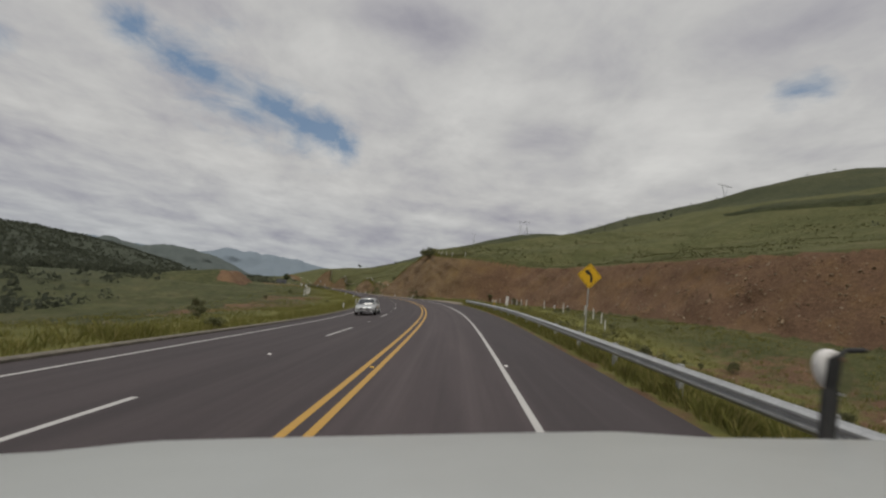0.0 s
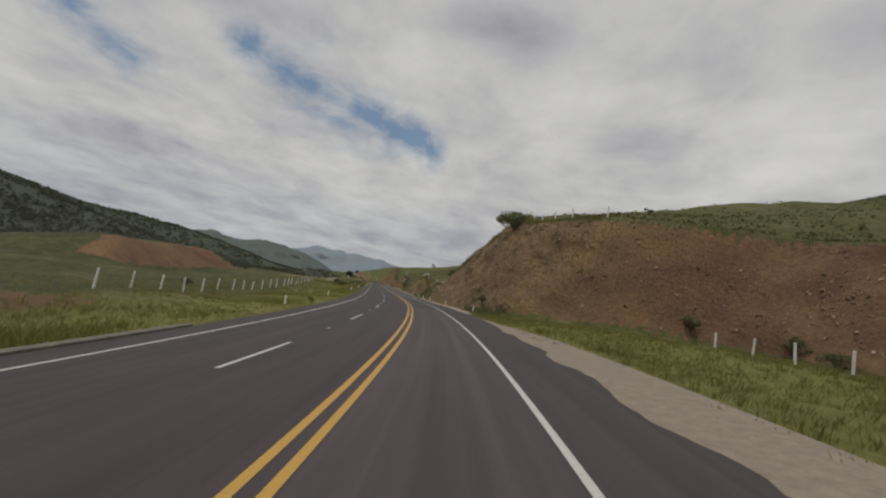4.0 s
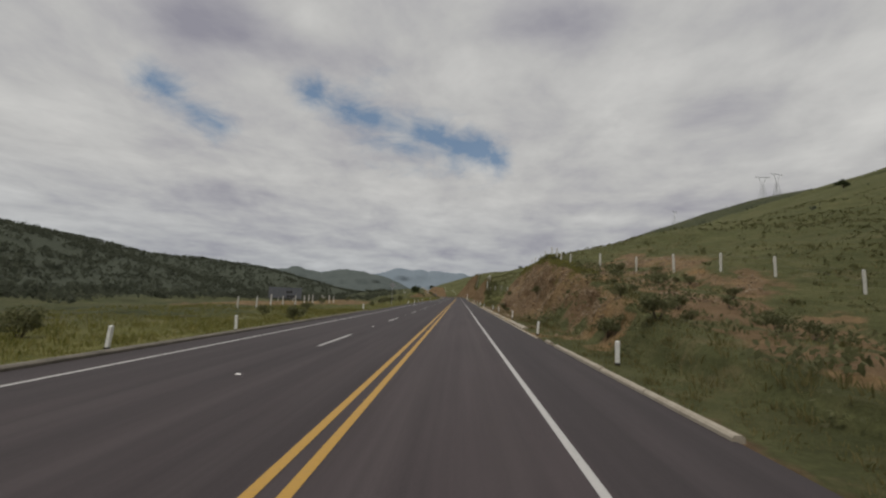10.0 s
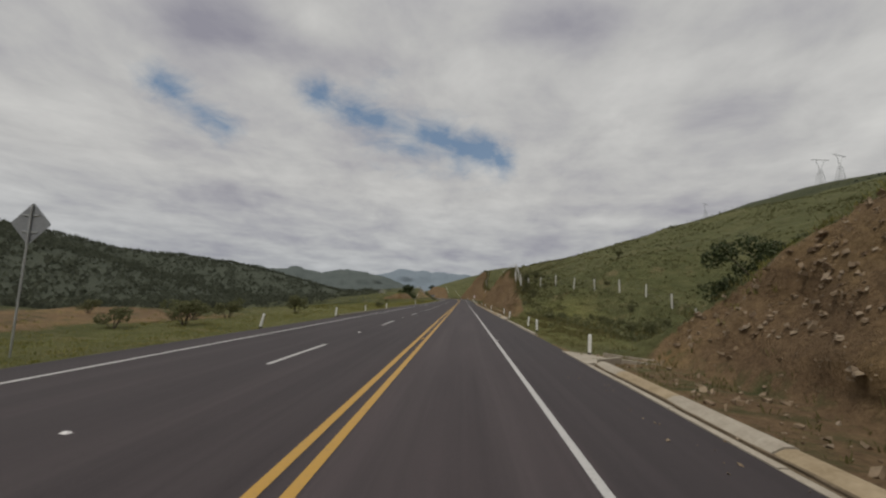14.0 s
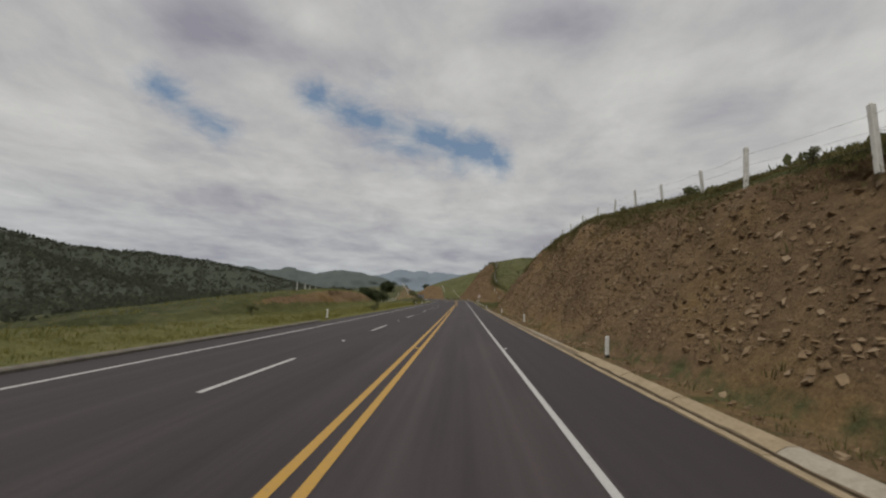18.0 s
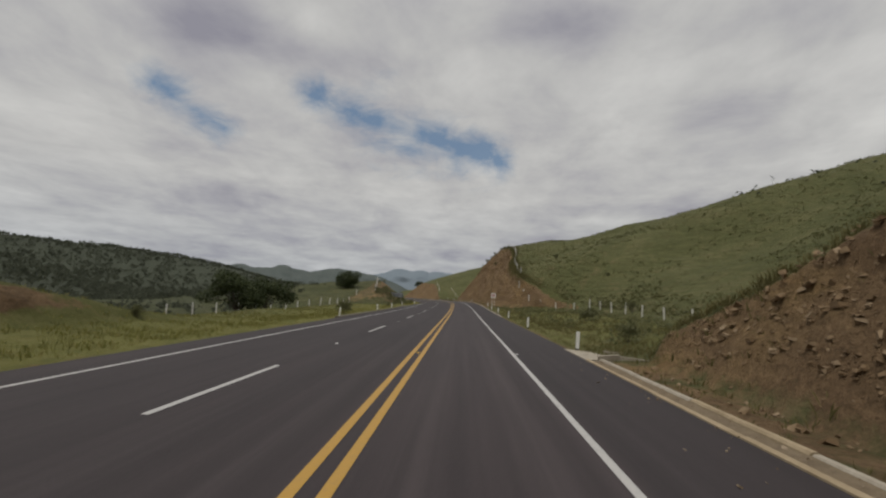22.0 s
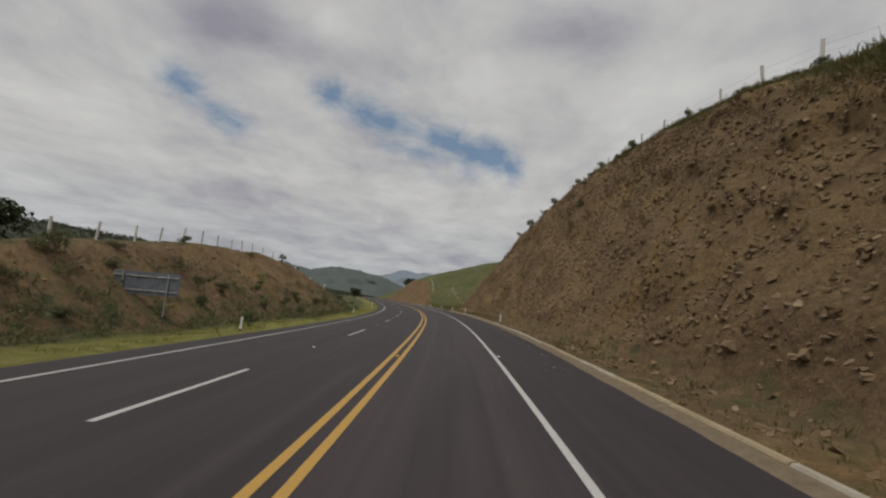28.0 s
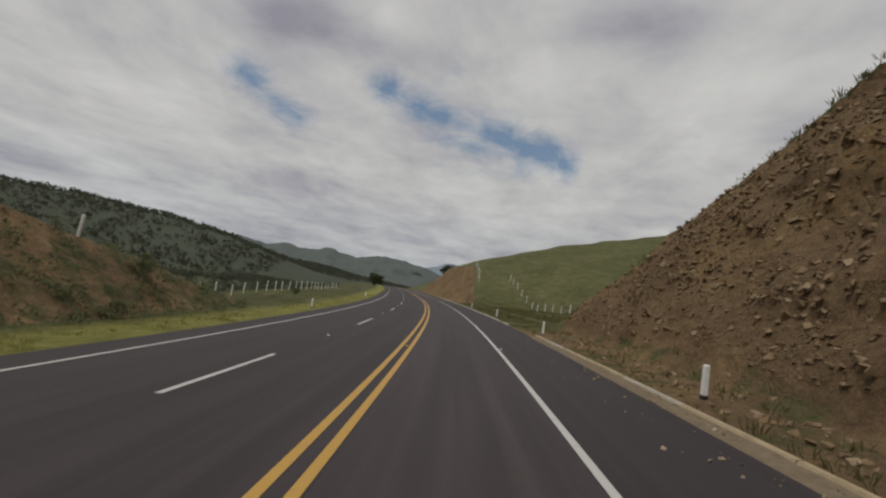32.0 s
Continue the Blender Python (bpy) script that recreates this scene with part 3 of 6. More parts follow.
# ridge right of the valley, by metres north: height of its top and steepness of its flank; ridge to the left: height, and how far it stands back
top_ridge = table([(-100, 112), (60, 117.7), (140, 113.4), (200, 129.2), (260, 116.5), (330, 126.7), (430, 130.8), (560, 127.9), (700, 152.9), (860, 147.4), (1000, 143.5)])
flank_ridge = table([(0, 0.34), (150, 0.388), (300, 0.389), (450, 0.37), (600, 0.361), (750, 0.404), (900, 0.404), (1100, 0.358)])
crest_wood = table([(-900, 66), (100, 88), (330, 80), (480, 62.6), (640, 70.6), (800, 70.4), (900, 55.5), (1000, 60.5), (1100, 50), (1200, 44), (1300, 37), (1500, 28), (1800, 14), (2300, 0)])
back_wood = table([(-900, 40.2), (400, 39.4), (600, 40.8), (800, 125.7), (950, 0.1), (1100, 40), (1300, 40), (2300, 40)])


def ridge_height(x, y):
    """Hills of the valley, in world metres, and how wooded they are."""
    top = top_ridge(y) + 5 * np.sin(y / 260.0 + 0.6) + 6 * np.sin(y / 97.0) + 16 * fbm(x / 220, y / 220, 4, 5)
    top = top * np.interp(y, [-3000, -600, -100, 900, 1500, 2600], [0.3, 0.6, 1.0, 1.0, 0.85, 0.0])
    r = np.clip(x - 6, 0, None)
    lin = flank_ridge(y) * r + fbm(x / 60, y / 60, 4, 8) * 5 * np.clip(r / 60, 0, 1)
    tau = 14.0
    right = -np.log(np.exp(-lin / tau) + np.exp(-np.maximum(top, 1) / tau)) * tau
    right = right * np.clip(1 - (x - 700) / 1500, 0.25, 1)
    hx, hy, _ = on_road(190.0, 288.0)
    right = right + 10 * np.exp(-((x - hx) ** 2 + (y - hy) ** 2) / 4600) - 7 * np.exp(-((x - hx + 30) ** 2 + (y - hy + 95) ** 2) / 5200)
    l = np.clip(-x - 70, 0, None)
    wood = crest_wood(y) * smooth01((l - back_wood(y)) / 400.0) * (1 + 0.22 * fbm(x / 130, y / 130, 5, 13))
    floor_ = -13 * smooth01(l / 90.0)
    left = floor_ + wood
    z = np.where(x > 6, right, left)
    woods = np.where(x > 6, smooth01((y - 1500) / 500), smooth01((wood - 1) / 7))
    return z, woods


def land(s, d):
    """World place of the ground d metres right of the road at s metres along."""
    z, bare = near_height(s, d)
    x, y, zz = on_road(np.asarray(s, float), np.asarray(d, float), 0)
    far, _ = ridge_height(x, y)
    w = np.where(np.asarray(d) > 0, smooth01((np.abs(d) - 60) / 110), smooth01((np.abs(d) - 60) / 90))
    return x, y, (zz + z) * (1 - w) + far * w, bare


def roughness(s, d, z, bare):
    """How far a bare face is pushed in or out across the road."""
    return (fbm(s / 5.0, z / 3.5, 4, 41) * 1.1 + fbm(s / 1.1, z / 0.9, 3, 47) * 0.42) * smooth01((bare - 0.6) / 0.3) * np.clip((np.abs(d) - 8.4) / 2, 0, 1)


def columns(a, b, fine):
    out = [a]
    while out[-1] < b:
        out.append(out[-1] + fine(out[-1]))
    return out


END = 860.0


def build_land():
    ss = np.concatenate([np.arange(S0, -10, 2.0), np.arange(-10, 640, 0.5), np.arange(640, END + 2, 2.0)])
    left = [-d for d in columns(8.3, 172, lambda d: 0.45 if d < 26 else 1.2 if d < 60 else 5)][::-1]
    right = columns(6.1, 172, lambda d: 0.28 if d < 20 else 0.6 if d < 46 else 1.5 if d < 64 else 5)
    made = []
    for name, dd in (("ground_left", left), ("ground_right", right)):
        S, Dm = np.meshgrid(ss, np.array(dd), indexing="ij")
        x, y, z, bare = land(S, Dm)
        # rough faces: push the cut in and out across the road
        push = roughness(S, Dm, z, bare)
        a = np.radians(heading(S))
        x, y = x + push * np.cos(a), y + push * np.sin(a)
        z = z + fbm(S / 0.9, Dm / 0.9, 3, 53) * 0.12 * np.clip((np.abs(Dm) - 8.4) / 1.5, 0, 1) - 0.03
        v = np.stack([x, y, z], -1).reshape(-1, 3)
        n, m = S.shape
        idx = np.arange(n * m).reshape(n, m)
        f = np.stack([idx[:-1, :-1], idx[:-1, 1:], idx[1:, 1:], idx[1:, :-1]], -1).reshape(-1, 4)
        ob = mesh_object(name, v, f, LAND, True)
        e = -Dm
        lush = np.where(e > 0, np.interp(S, [-90, 100, 200, 240, 300, 340, 400, 480, 540, 640], [0.55, 0.75, 0.6, 0.2, 0.35, 0.5, 0.6, 0.7, 1.0, 0.9]) * smooth01((e - 8.6) / 0.8) * (1 - smooth01((e - 11.0) / np.where(S > 490, 2.6, 12.0))), 0.12 + 0.60 * smooth01((S + 10) / 15) * smooth01((125 - S) / 15) * smooth01((25 - Dm) / 5) + 0.30 * smooth01((S - 420) / 8) * smooth01((494 - S) / 12) * smooth01((21 - Dm) / 4) + 0.3 * smooth01((S - 280) / 8) * smooth01((322 - S) / 10) * smooth01((18 - Dm) / 4))
        scrub = np.where(e > 0, smooth01((e - np.interp(S, [190, 260, 300, 330], [54, 54, 54, 38])) / np.interp(S, [200, 320], [30, 26])), 0.0) * (0.75 + 0.5 * fbm(S / 14, Dm / 14, 3, 117))
        for key, val in (("bare", bare), ("dry", np.clip(1 - np.abs(Dm) / 60, 0.25, 1)), ("lush", lush), ("soil", smooth01((np.where(e > 0, 225, 128) - S) / 10)), ("scrub", np.clip(scrub, 0, 1))):
            ob.data.attributes.new(key, "FLOAT", "POINT").data.foreach_set("value", val.reshape(-1).astype(np.float32))
        made.append(tagged(ob, "grassy roadside land with bare red-brown earth cuts", "ground", kind="structure"))
    return made


def build_far():
    gy = np.concatenate([np.arange(-4700, -800, 200), np.arange(-800, 1500, 20), np.arange(1500, 4760, 45)]).astype(float)
    gx = np.concatenate([np.arange(-4700, -2400, 200), np.arange(-2400, -900, 50), np.arange(-900, 700, 20), np.arange(700, 4760, 150)]).astype(float)
    X, Y = np.meshgrid(gx, gy, indexing="ij")
    z, wood = ridge_height(X, Y)
    cx = np.interp(Y, AX_Y, AX_X)
    inside = (np.abs(X - cx) < 140) & (Y > AX_Y[0] + 25) & (Y < np.interp(END - 20, AX_S, AX_Y))
    z = np.where(inside, z - 40.0 - np.maximum(z, 0), z - 0.6)
    v = np.stack([X, Y, z], -1).reshape(-1, 3)
    n, m = X.shape
    idx = np.arange(n * m).reshape(n, m)
    f = np.stack([idx[:-1, :-1], idx[1:, :-1], idx[1:, 1:], idx[:-1, 1:]], -1).reshape(-1, 4)
    ob = mesh_object("ground", v, f, FAR, True)
    ob.data.attributes.new("wood", "FLOAT", "POINT").data.foreach_set("value", wood.reshape(-1).astype(np.float32))
    return tagged(ob, "grazed green hills and wooded ridges round a valley", "ground", kind="structure")


ground_left, ground_right = build_land()
build_far()


# ---------------------------------------------------------------- road
def strip(name, d0, d1, a, b, z, mat, parent=None, step=1.0, cross=1):
    n = max(2, int(round((b - a) / step)) + 1)
    ss = np.linspace(a, b, n)
    dd = np.linspace(d0, d1, cross + 1)
    S, Dm = np.meshgrid(ss, dd, indexing="ij")
    v = np.stack(on_road(S, Dm, z), -1).reshape(-1, 3)
    idx = np.arange(S.size).reshape(S.shape)
    f = np.stack([idx[:-1, :-1], idx[:-1, 1:], idx[1:, 1:], idx[1:, :-1]], -1).reshape(-1, 4)
    ob = mesh_object(name, v, f, mat, False, parent)
    uv = ob.data.uv_layers.new(name="along")
    loops = np.empty(len(ob.data.loops), dtype=np.int32)
    ob.data.loops.foreach_get("vertex_index", loops)
    uv.data.foreach_set("uv", np.stack([Dm.reshape(-1), S.reshape(-1)], -1)[loops].astype(np.float32).reshape(-1))
    return ob


def build_road():
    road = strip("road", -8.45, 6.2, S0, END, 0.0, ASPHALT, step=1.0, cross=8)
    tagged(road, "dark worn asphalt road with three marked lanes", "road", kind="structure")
    for d in (-0.185, 0.185):
        strip("yellow_line", d - 0.075, d + 0.075, S0, END, 0.005, YELLOW, road)
    for d in (3.5, -7.03):
        strip("edge_line", d - 0.065, d + 0.065, S0, END, 0.005, WHITE, road)
    for n in range(-5, 50):
        s = DASH * n + 2.8
        strip("lane_dash", -3.42 - 0.07, -3.42 + 0.07, s, s + 5.1, 0.005, WHITE, road)
    for a, b, d0, d1 in ((128.5, 141, 0.9, 3.1), (147, 160, 0.75, 3.2), (166.5, 171, 1.1, 3.0)):
        strip("repaired_patch", d0, d1, a, b, 0.0035, PATCH, road)
    return road


road = build_road()


def profile_run(name, outline, a, b, mat, parent, step=1.5):
    """A solid with a constant cross-section (d, z) along the road."""
    n = max(2, int(round((b - a) / step)) + 1)
    ss = np.linspace(a, b, n)
    k = len(outline)
    v = np.concatenate([np.stack(on_road(np.full(k, s), np.array([p[0] for p in outline]), np.array([p[1] for p in outline])), -1) for s in ss])
    f = []
    for i in range(n - 1):
        for j in range(k):
            f.append((i * k + j, i * k + (j + 1) % k, (i + 1) * k + (j + 1) % k, (i + 1) * k + j))
    f.append(tuple(range(k))[::-1])
    f.append(tuple((n - 1) * k + j for j in range(k)))
    return mesh_object(name, v, f, mat, False, parent)


def build_apron():
    """Gravel spilling over the asphalt's edge past the guardrail."""
    ss = np.arange(68.5, 118, 0.4)
    v, f = [], []
    for i, s in enumerate(ss):
        w = float(smooth01((s - 68.5) / 4) * smooth01((118 - s) / 22))
        a = 6.3 - w * (0.68 + 0.5 * float(fbm(np.array([s / 2.2]), np.array([0.0]), 3, 68)[0]))
        for k, (d, z) in enumerate(((a, 0.004), (a + 0.12 * w + 0.01, 0.018), (6.32 + 0.2 * w, 0.028), (6.34 + 1.3 * w, 0.05), (6.36 + 1.7 * w, -0.12))):
            x, y, zz = on_road(s, d, z)
            v.append((float(x), float(y), float(zz)))
        if i:
            f += [(5 * i - 5 + k, 5 * i - 4 + k, 5 * i + 1 + k, 5 * i + k) for k in range(4)]
    tagged(mesh_object("gravel_shoulder", v, f, GRAVEL), "pale tan gravel shoulder beside the asphalt", "gravel", kind="structure")


build_apron()


SILT = mottled("gutter_silt", (0.105, 0.078, 0.050), (0.200, 0.155, 0.100), 5.0, 0.95, relief=0.02)


def silt_run(a, b, d0, d1, seed):
    """Earth and gravel washed into the gutter, uneven on top."""
    ss = np.arange(a, b, 0.35)
    v, f = [], []
    for i, s in enumerate(ss):
        n = fbm(np.array([s / 0.8, s / 0.8, s / 1.3]), np.array([0.0, 5.0, 9.0]), 3, seed)
        for d, z in ((d0 + 0.05 * n[2], 0.004), (d0 + 0.1, 0.03 + 0.03 * n[0]), ((d0 + d1) / 2, 0.05 + 0.05 * n[1]), (d1, 0.06 + 0.04 * n[0])):
            x, y, zz = on_road(s, d, z)
            v.append((float(x), float(y), float(zz)))
        if i:
            f += [(4 * i - 4 + k, 4 * i - 3 + k, 4 * i + 1 + k, 4 * i + k) for k in range(3)]
    tagged(mesh_object("gutter_silt", v, f, SILT, True), "brown earth and gravel washed into the gutter", "gravel", kind="structure")


def build_kerbs():
    rnd = random.Random(4)
    lip = [(6.03, -0.1), (6.03, 0.022), (6.05, 0.03), (6.17, 0.03), (6.20, 0.01), (6.21, -0.1)]
    bank = [(6.25, -0.1), (6.26, 0.02), (6.32, 0.04), (6.46, 0.12), (6.50, 0.135), (6.66, 0.14), (6.71, 0.12), (6.73, 0.05), (6.74, -0.1)]
    low = [(6.12, -0.1), (6.13, 0.07), (6.17, 0.11), (6.28, 0.11), (6.33, 0.08), (6.35, -0.1)]
    rim = [(6.42, -0.1), (6.43, 0.07), (6.46, 0.11), (6.55, 0.115), (6.59, 0.08), (6.61, -0.1)]
    runs = [(126, 191.5, lip), (126, 191.0, bank), (197, 212, low), (214, 278.5, lip), (221, 278.0, bank), (288, 306, low), (309, 316, lip), (309, 316, bank),
            (318, 420.5, lip), (318, 352.0, bank), (352, 420.0, rim), (455, 499, low), (500, 598, rim), (606, 690, low)]
    holder = tagged(empty("kerb"), "pale weathered concrete kerb and gutter beside the asphalt", "kerb", kind="structure")
    for a, b, outline in runs:
        s = a
        while s < b - 0.5:
            n = min(3.0 + rnd.random() * 0.4, b - s)
            j, k = rnd.uniform(-0.025, 0.025), rnd.uniform(-0.015, 0.01)
            if outline is low and rnd.random() < (0.25 if a == 455 else 0.12):
                n *= 0.5
                s += n
                continue
            stained = (outline is rim and rnd.random() < 0.4) or (outline is lip and a >= 318) or (outline is bank and a >= 221 and rnd.random() < (0.75 if a >= 318 else 0.35))
            profile_run("kerb_stone", [(d + j * 0.6, z + (k if z > 0 else 0)) for d, z in outline], s, s + n - 0.025, DIRTYKERB if stained else CONCRETE, holder, 1.5)
            s += n
    for a, b, d0, d1 in ((126, 191, 6.16, 6.28), (221, 278, 6.16, 6.28), (318, 352, 6.16, 6.28), (352, 420, 6.18, 6.45), (500, 598, 6.06, 6.45)):
        silt_run(a, b, d0, d1, int(a))
    dark = [(-8.42, -0.1), (-8.43, 0.07), (-8.50, 0.11), (-8.72, 0.11), (-8.80, 0.07), (-8.82, -0.1)]
    left = tagged(empty("tarred_kerb"), "low tar-stained kerb along the far edge of the asphalt", "kerb", kind="structure")
    for a, b in ((-90, 96), (190, 241), (300, 366), (440, 486)):
        profile_run("kerb_run", dark, a, b, DARKKERB, left)


def drain_chute(s):
    """Concrete apron at the end of a gutter, from which a channel leads the water away from the road."""
    root = tagged(empty("drain_chute"), "pale concrete drain apron and channel leading off the road's edge", "drain", "roadside drain chutes")

    def slab(name, corners, top, label="", mat=CONCRETE):
        v = []
        for ds, d in corners:
            x, y, z = (float(q) for q in on_road(s + ds, d, 0.0))
            h = top(d)
            v += [(x, y, z + h), (x, y, z + h - 0.35)]
        n = len(corners)
        f = [tuple(range(0, 2 * n, 2)), tuple(range(1, 2 * n, 2))[::-1]] + [(2 * k, 2 * k + 1, (2 * k + 3) % (2 * n), (2 * k + 2) % (2 * n)) for k in range(n)]
        bm = bmesh.new()
        vs = [bm.verts.new(p_) for p_ in v]
        for q in f:
            bm.faces.new([vs[i] for i in q])
        bmesh.ops.recalc_face_normals(bm, faces=bm.faces[:])
        part(name, bm, mat, root, label)

    slope = lambda d: 0.028 - 0.10 * max(d - 6.9, 0)
    slab("apron", [(-0.6, 6.03), (2.9, 6.03), (2.3, 6.9), (1.9, 7.4), (0.1, 7.4), (-0.2, 6.9)], slope)
    slab("channel_floor", [(0.25, 7.42), (1.75, 7.42), (1.9, 10.2), (0.5, 10.2)], lambda d: slope(d) - 0.02, "earth-stained channel floor", DIRTYKERB)
    slab("channel_wall", [(1.76, 7.42), (1.92, 7.42), (2.06, 10.2), (1.91, 10.2)], lambda d: slope(d) + 0.16)
    slab("channel_wall", [(0.08, 7.42), (0.24, 7.42), (0.49, 10.2), (0.34, 10.2)], lambda d: slope(d) + 0.16)
    slab("wing_wall", [(-0.75, 6.42), (-0.62, 6.42), (0.22, 7.40), (0.06, 7.46)], lambda d: 0.19)


build_kerbs()
for _s in (191.6, 278.7, 420.8):
    drain_chute(_s)


# ---------------------------------------------------------------- distance
def build_backdrop():
    """Ranges at the end of the valley, too far to shift, with aerial haze put into their colour."""
    for name, dist, ridge, tones, label, seed in (
            ("backdrop_range", 2300, ((56, 2.2), (46, 2.7), (40, 2.7), (34, 2.7), (28, 2.5), (24, 2.35), (21.5, 2.65), (19.8, 2.15), (17, 2.75), (13.3, 2.55), (10, 1.75), (7.5, 0.95), (5, 0.3), (2, -0.3)),
             ((0.080, 0.095, 0.090), (0.110, 0.124, 0.116)), "dark wooded hills closing the valley, haze painted into their colour", 3),
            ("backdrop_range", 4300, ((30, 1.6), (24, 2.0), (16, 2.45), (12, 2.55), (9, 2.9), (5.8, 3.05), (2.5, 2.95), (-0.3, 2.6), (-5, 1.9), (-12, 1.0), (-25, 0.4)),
             ((0.165, 0.200, 0.230), (0.190, 0.226, 0.255)), "mountains far down the valley, haze painted in as pale blue", 7)):
        xs, ys = zip(*ridge[::-1])
        az = np.linspace(xs[0], xs[-1], 260)
        el = table(list(zip(xs, ys)))(az) + fbm(az / 2.2, az * 0, 5, seed) * 0.55
        rows_ = []
        for k in range(13):
            u = k / 12
            r = dist - 500 * (1 - u) + fbm(az / 3 + 9 * u, az * 0 + 5 * u, 4, seed + 5) * 260 * (1 - u) * u
            h = (u ** 0.8) * (dist * np.tan(np.radians(el)) + 40) - 40 + fbm(az / 1.4 + 3 * u, az * 0 + 7 * u, 4, seed + 9) * dist * 0.006 * math.sin(math.pi * u)
            rows_.append(np.stack([-r * np.sin(np.radians(az)), 330 + r * np.cos(np.radians(az)), h], -1))
        v = np.concatenate(rows_)
        n = len(az)
        f = [(k * n + i, k * n + i + 1, (k + 1) * n + i + 1, (k + 1) * n + i) for k in range(12) for i in range(n - 1)]
        # The tones carry painted haze: greyer and bluer than the slopes themselves.
        mat = mottled("hazed_slope" if dist < 3000 else "hazed_mountain", *tones, 0.02 if dist < 3000 else 0.008, 1.0, spec=0.0)
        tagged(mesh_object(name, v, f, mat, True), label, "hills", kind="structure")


build_backdrop()


# ---------------------------------------------------------------- stuff: rocks, grass, woods
def soup(name, verts, faces, mat, label, category, parent=None):
    """One joined mesh of many small pieces."""
    ob = mesh_object(name, verts, faces, mat, False, parent)
    return tagged(ob, label, category, kind="stuff")


def rock_shapes(n, seed):
    """Broken stones: a cube's corners and face centres pushed about."""
    r = np.random.default_rng(seed)
    base = np.array([(x, y, z) for x in (-1, 1) for y in (-1, 1) for z in (-1, 1)], float)
    faces = np.array([(0, 1, 3, 2), (4, 6, 7, 5), (0, 4, 5, 1), (2, 3, 7, 6), (0, 2, 6, 4), (1, 5, 7, 3)])
    out = []
    for _ in range(n):
        v = base * r.uniform(0.45, 1.0, (1, 3)) * np.array([1.0, 0.85, 0.42]) + r.uniform(-0.28, 0.30, base.shape)
        q, _r = np.linalg.qr(np.eye(3) + 0.35 * r.normal(size=(3, 3)))
        th = r.uniform(0, 6.28)
        c, s_ = np.cos(th), np.sin(th)
        turn = np.array([[c, -s_, 0], [s_, c, 0], [0, 0, 1]])
        out.append(v @ q @ turn)
    return np.array(out), faces


def scatter(s0, s1, d0, d1, n, seed, weight):
    """Points on the land, kept by a weight between 0 and 1."""
    r = np.random.default_rng(seed)
    s, d = r.uniform(s0, s1, n), r.uniform(d0, d1, n)
    x, y, z, bare = land(s, d)
    keep = r.uniform(0, 1, n) < weight(s, d, bare)
    return s[keep], d[keep], x[keep], y[keep], z[keep], r


def build_rocks():
    shapes, faces = rock_shapes(40, 5)
    for a, b, side, n, label in ((-20, 125, 1, 60000, "loose stones on the set-back earth cut"), (125, 192, 1, 80000, "loose stones on the high earth cut"), (214, 282, 1, 52000, "loose stones on the short earth cut"), (322, 426, 1, 110000, "loose stones on the reddish earth cut"),
                                 (480, 604, 1, 120000, "loose stones on the long earth cut"), (382, 432, -1, 6000, "stones on the low red bank"), (500, 608, -1, 40000, "stones on the earth mound"), (655, 790, 1, 6000, "stones on the earth cut past the bend")):
        if side > 0:
            d0, d1 = (7.2, 22) if a > 100 else (9, 58)
            s, d, x, y, z, r = scatter(a, b, d0, d1, n, int(a) + 900, lambda s, d, bare: np.clip((bare - 0.5) * 1.5, 0, 1) * (0.75 + 0.9 * np.clip(fbm(s / 4, d / 2.5, 3, 71) + 0.25, 0, 1)))
        else:
            s, d, x, y, z, r = scatter(a, b, -32, -12, n, int(a) + 900, lambda s, d, bare: np.clip(bare - 0.4, 0, 1) * (0.3 + 1.2 * np.clip(fbm(s / 5, d / 3, 3, 73) + 0.2, 0, 1)))
        m = len(s)
        size = (0.022 + 0.115 * r.uniform(0, 1, m) ** 3.0) * (1.6 if a < 0 else 1.12 if a == 480 else 1.02 if a > 300 else 1.08)
        push = roughness(s, d, z, land(s, d)[3])
        an = np.radians(heading(s))
        k = r.integers(0, len(shapes), m)
        v = shapes[k] * size[:, None, None] + np.stack([x + push * np.cos(an), y + push * np.sin(an), z], -1)[:, None, :]
        f = faces[None] + (np.arange(m) * 8)[:, None, None]
        soup("loose_stones", v.reshape(-1, 3), f.reshape(-1, 4), OCHREROCK if a > 300 else ROCK, label, "stones")


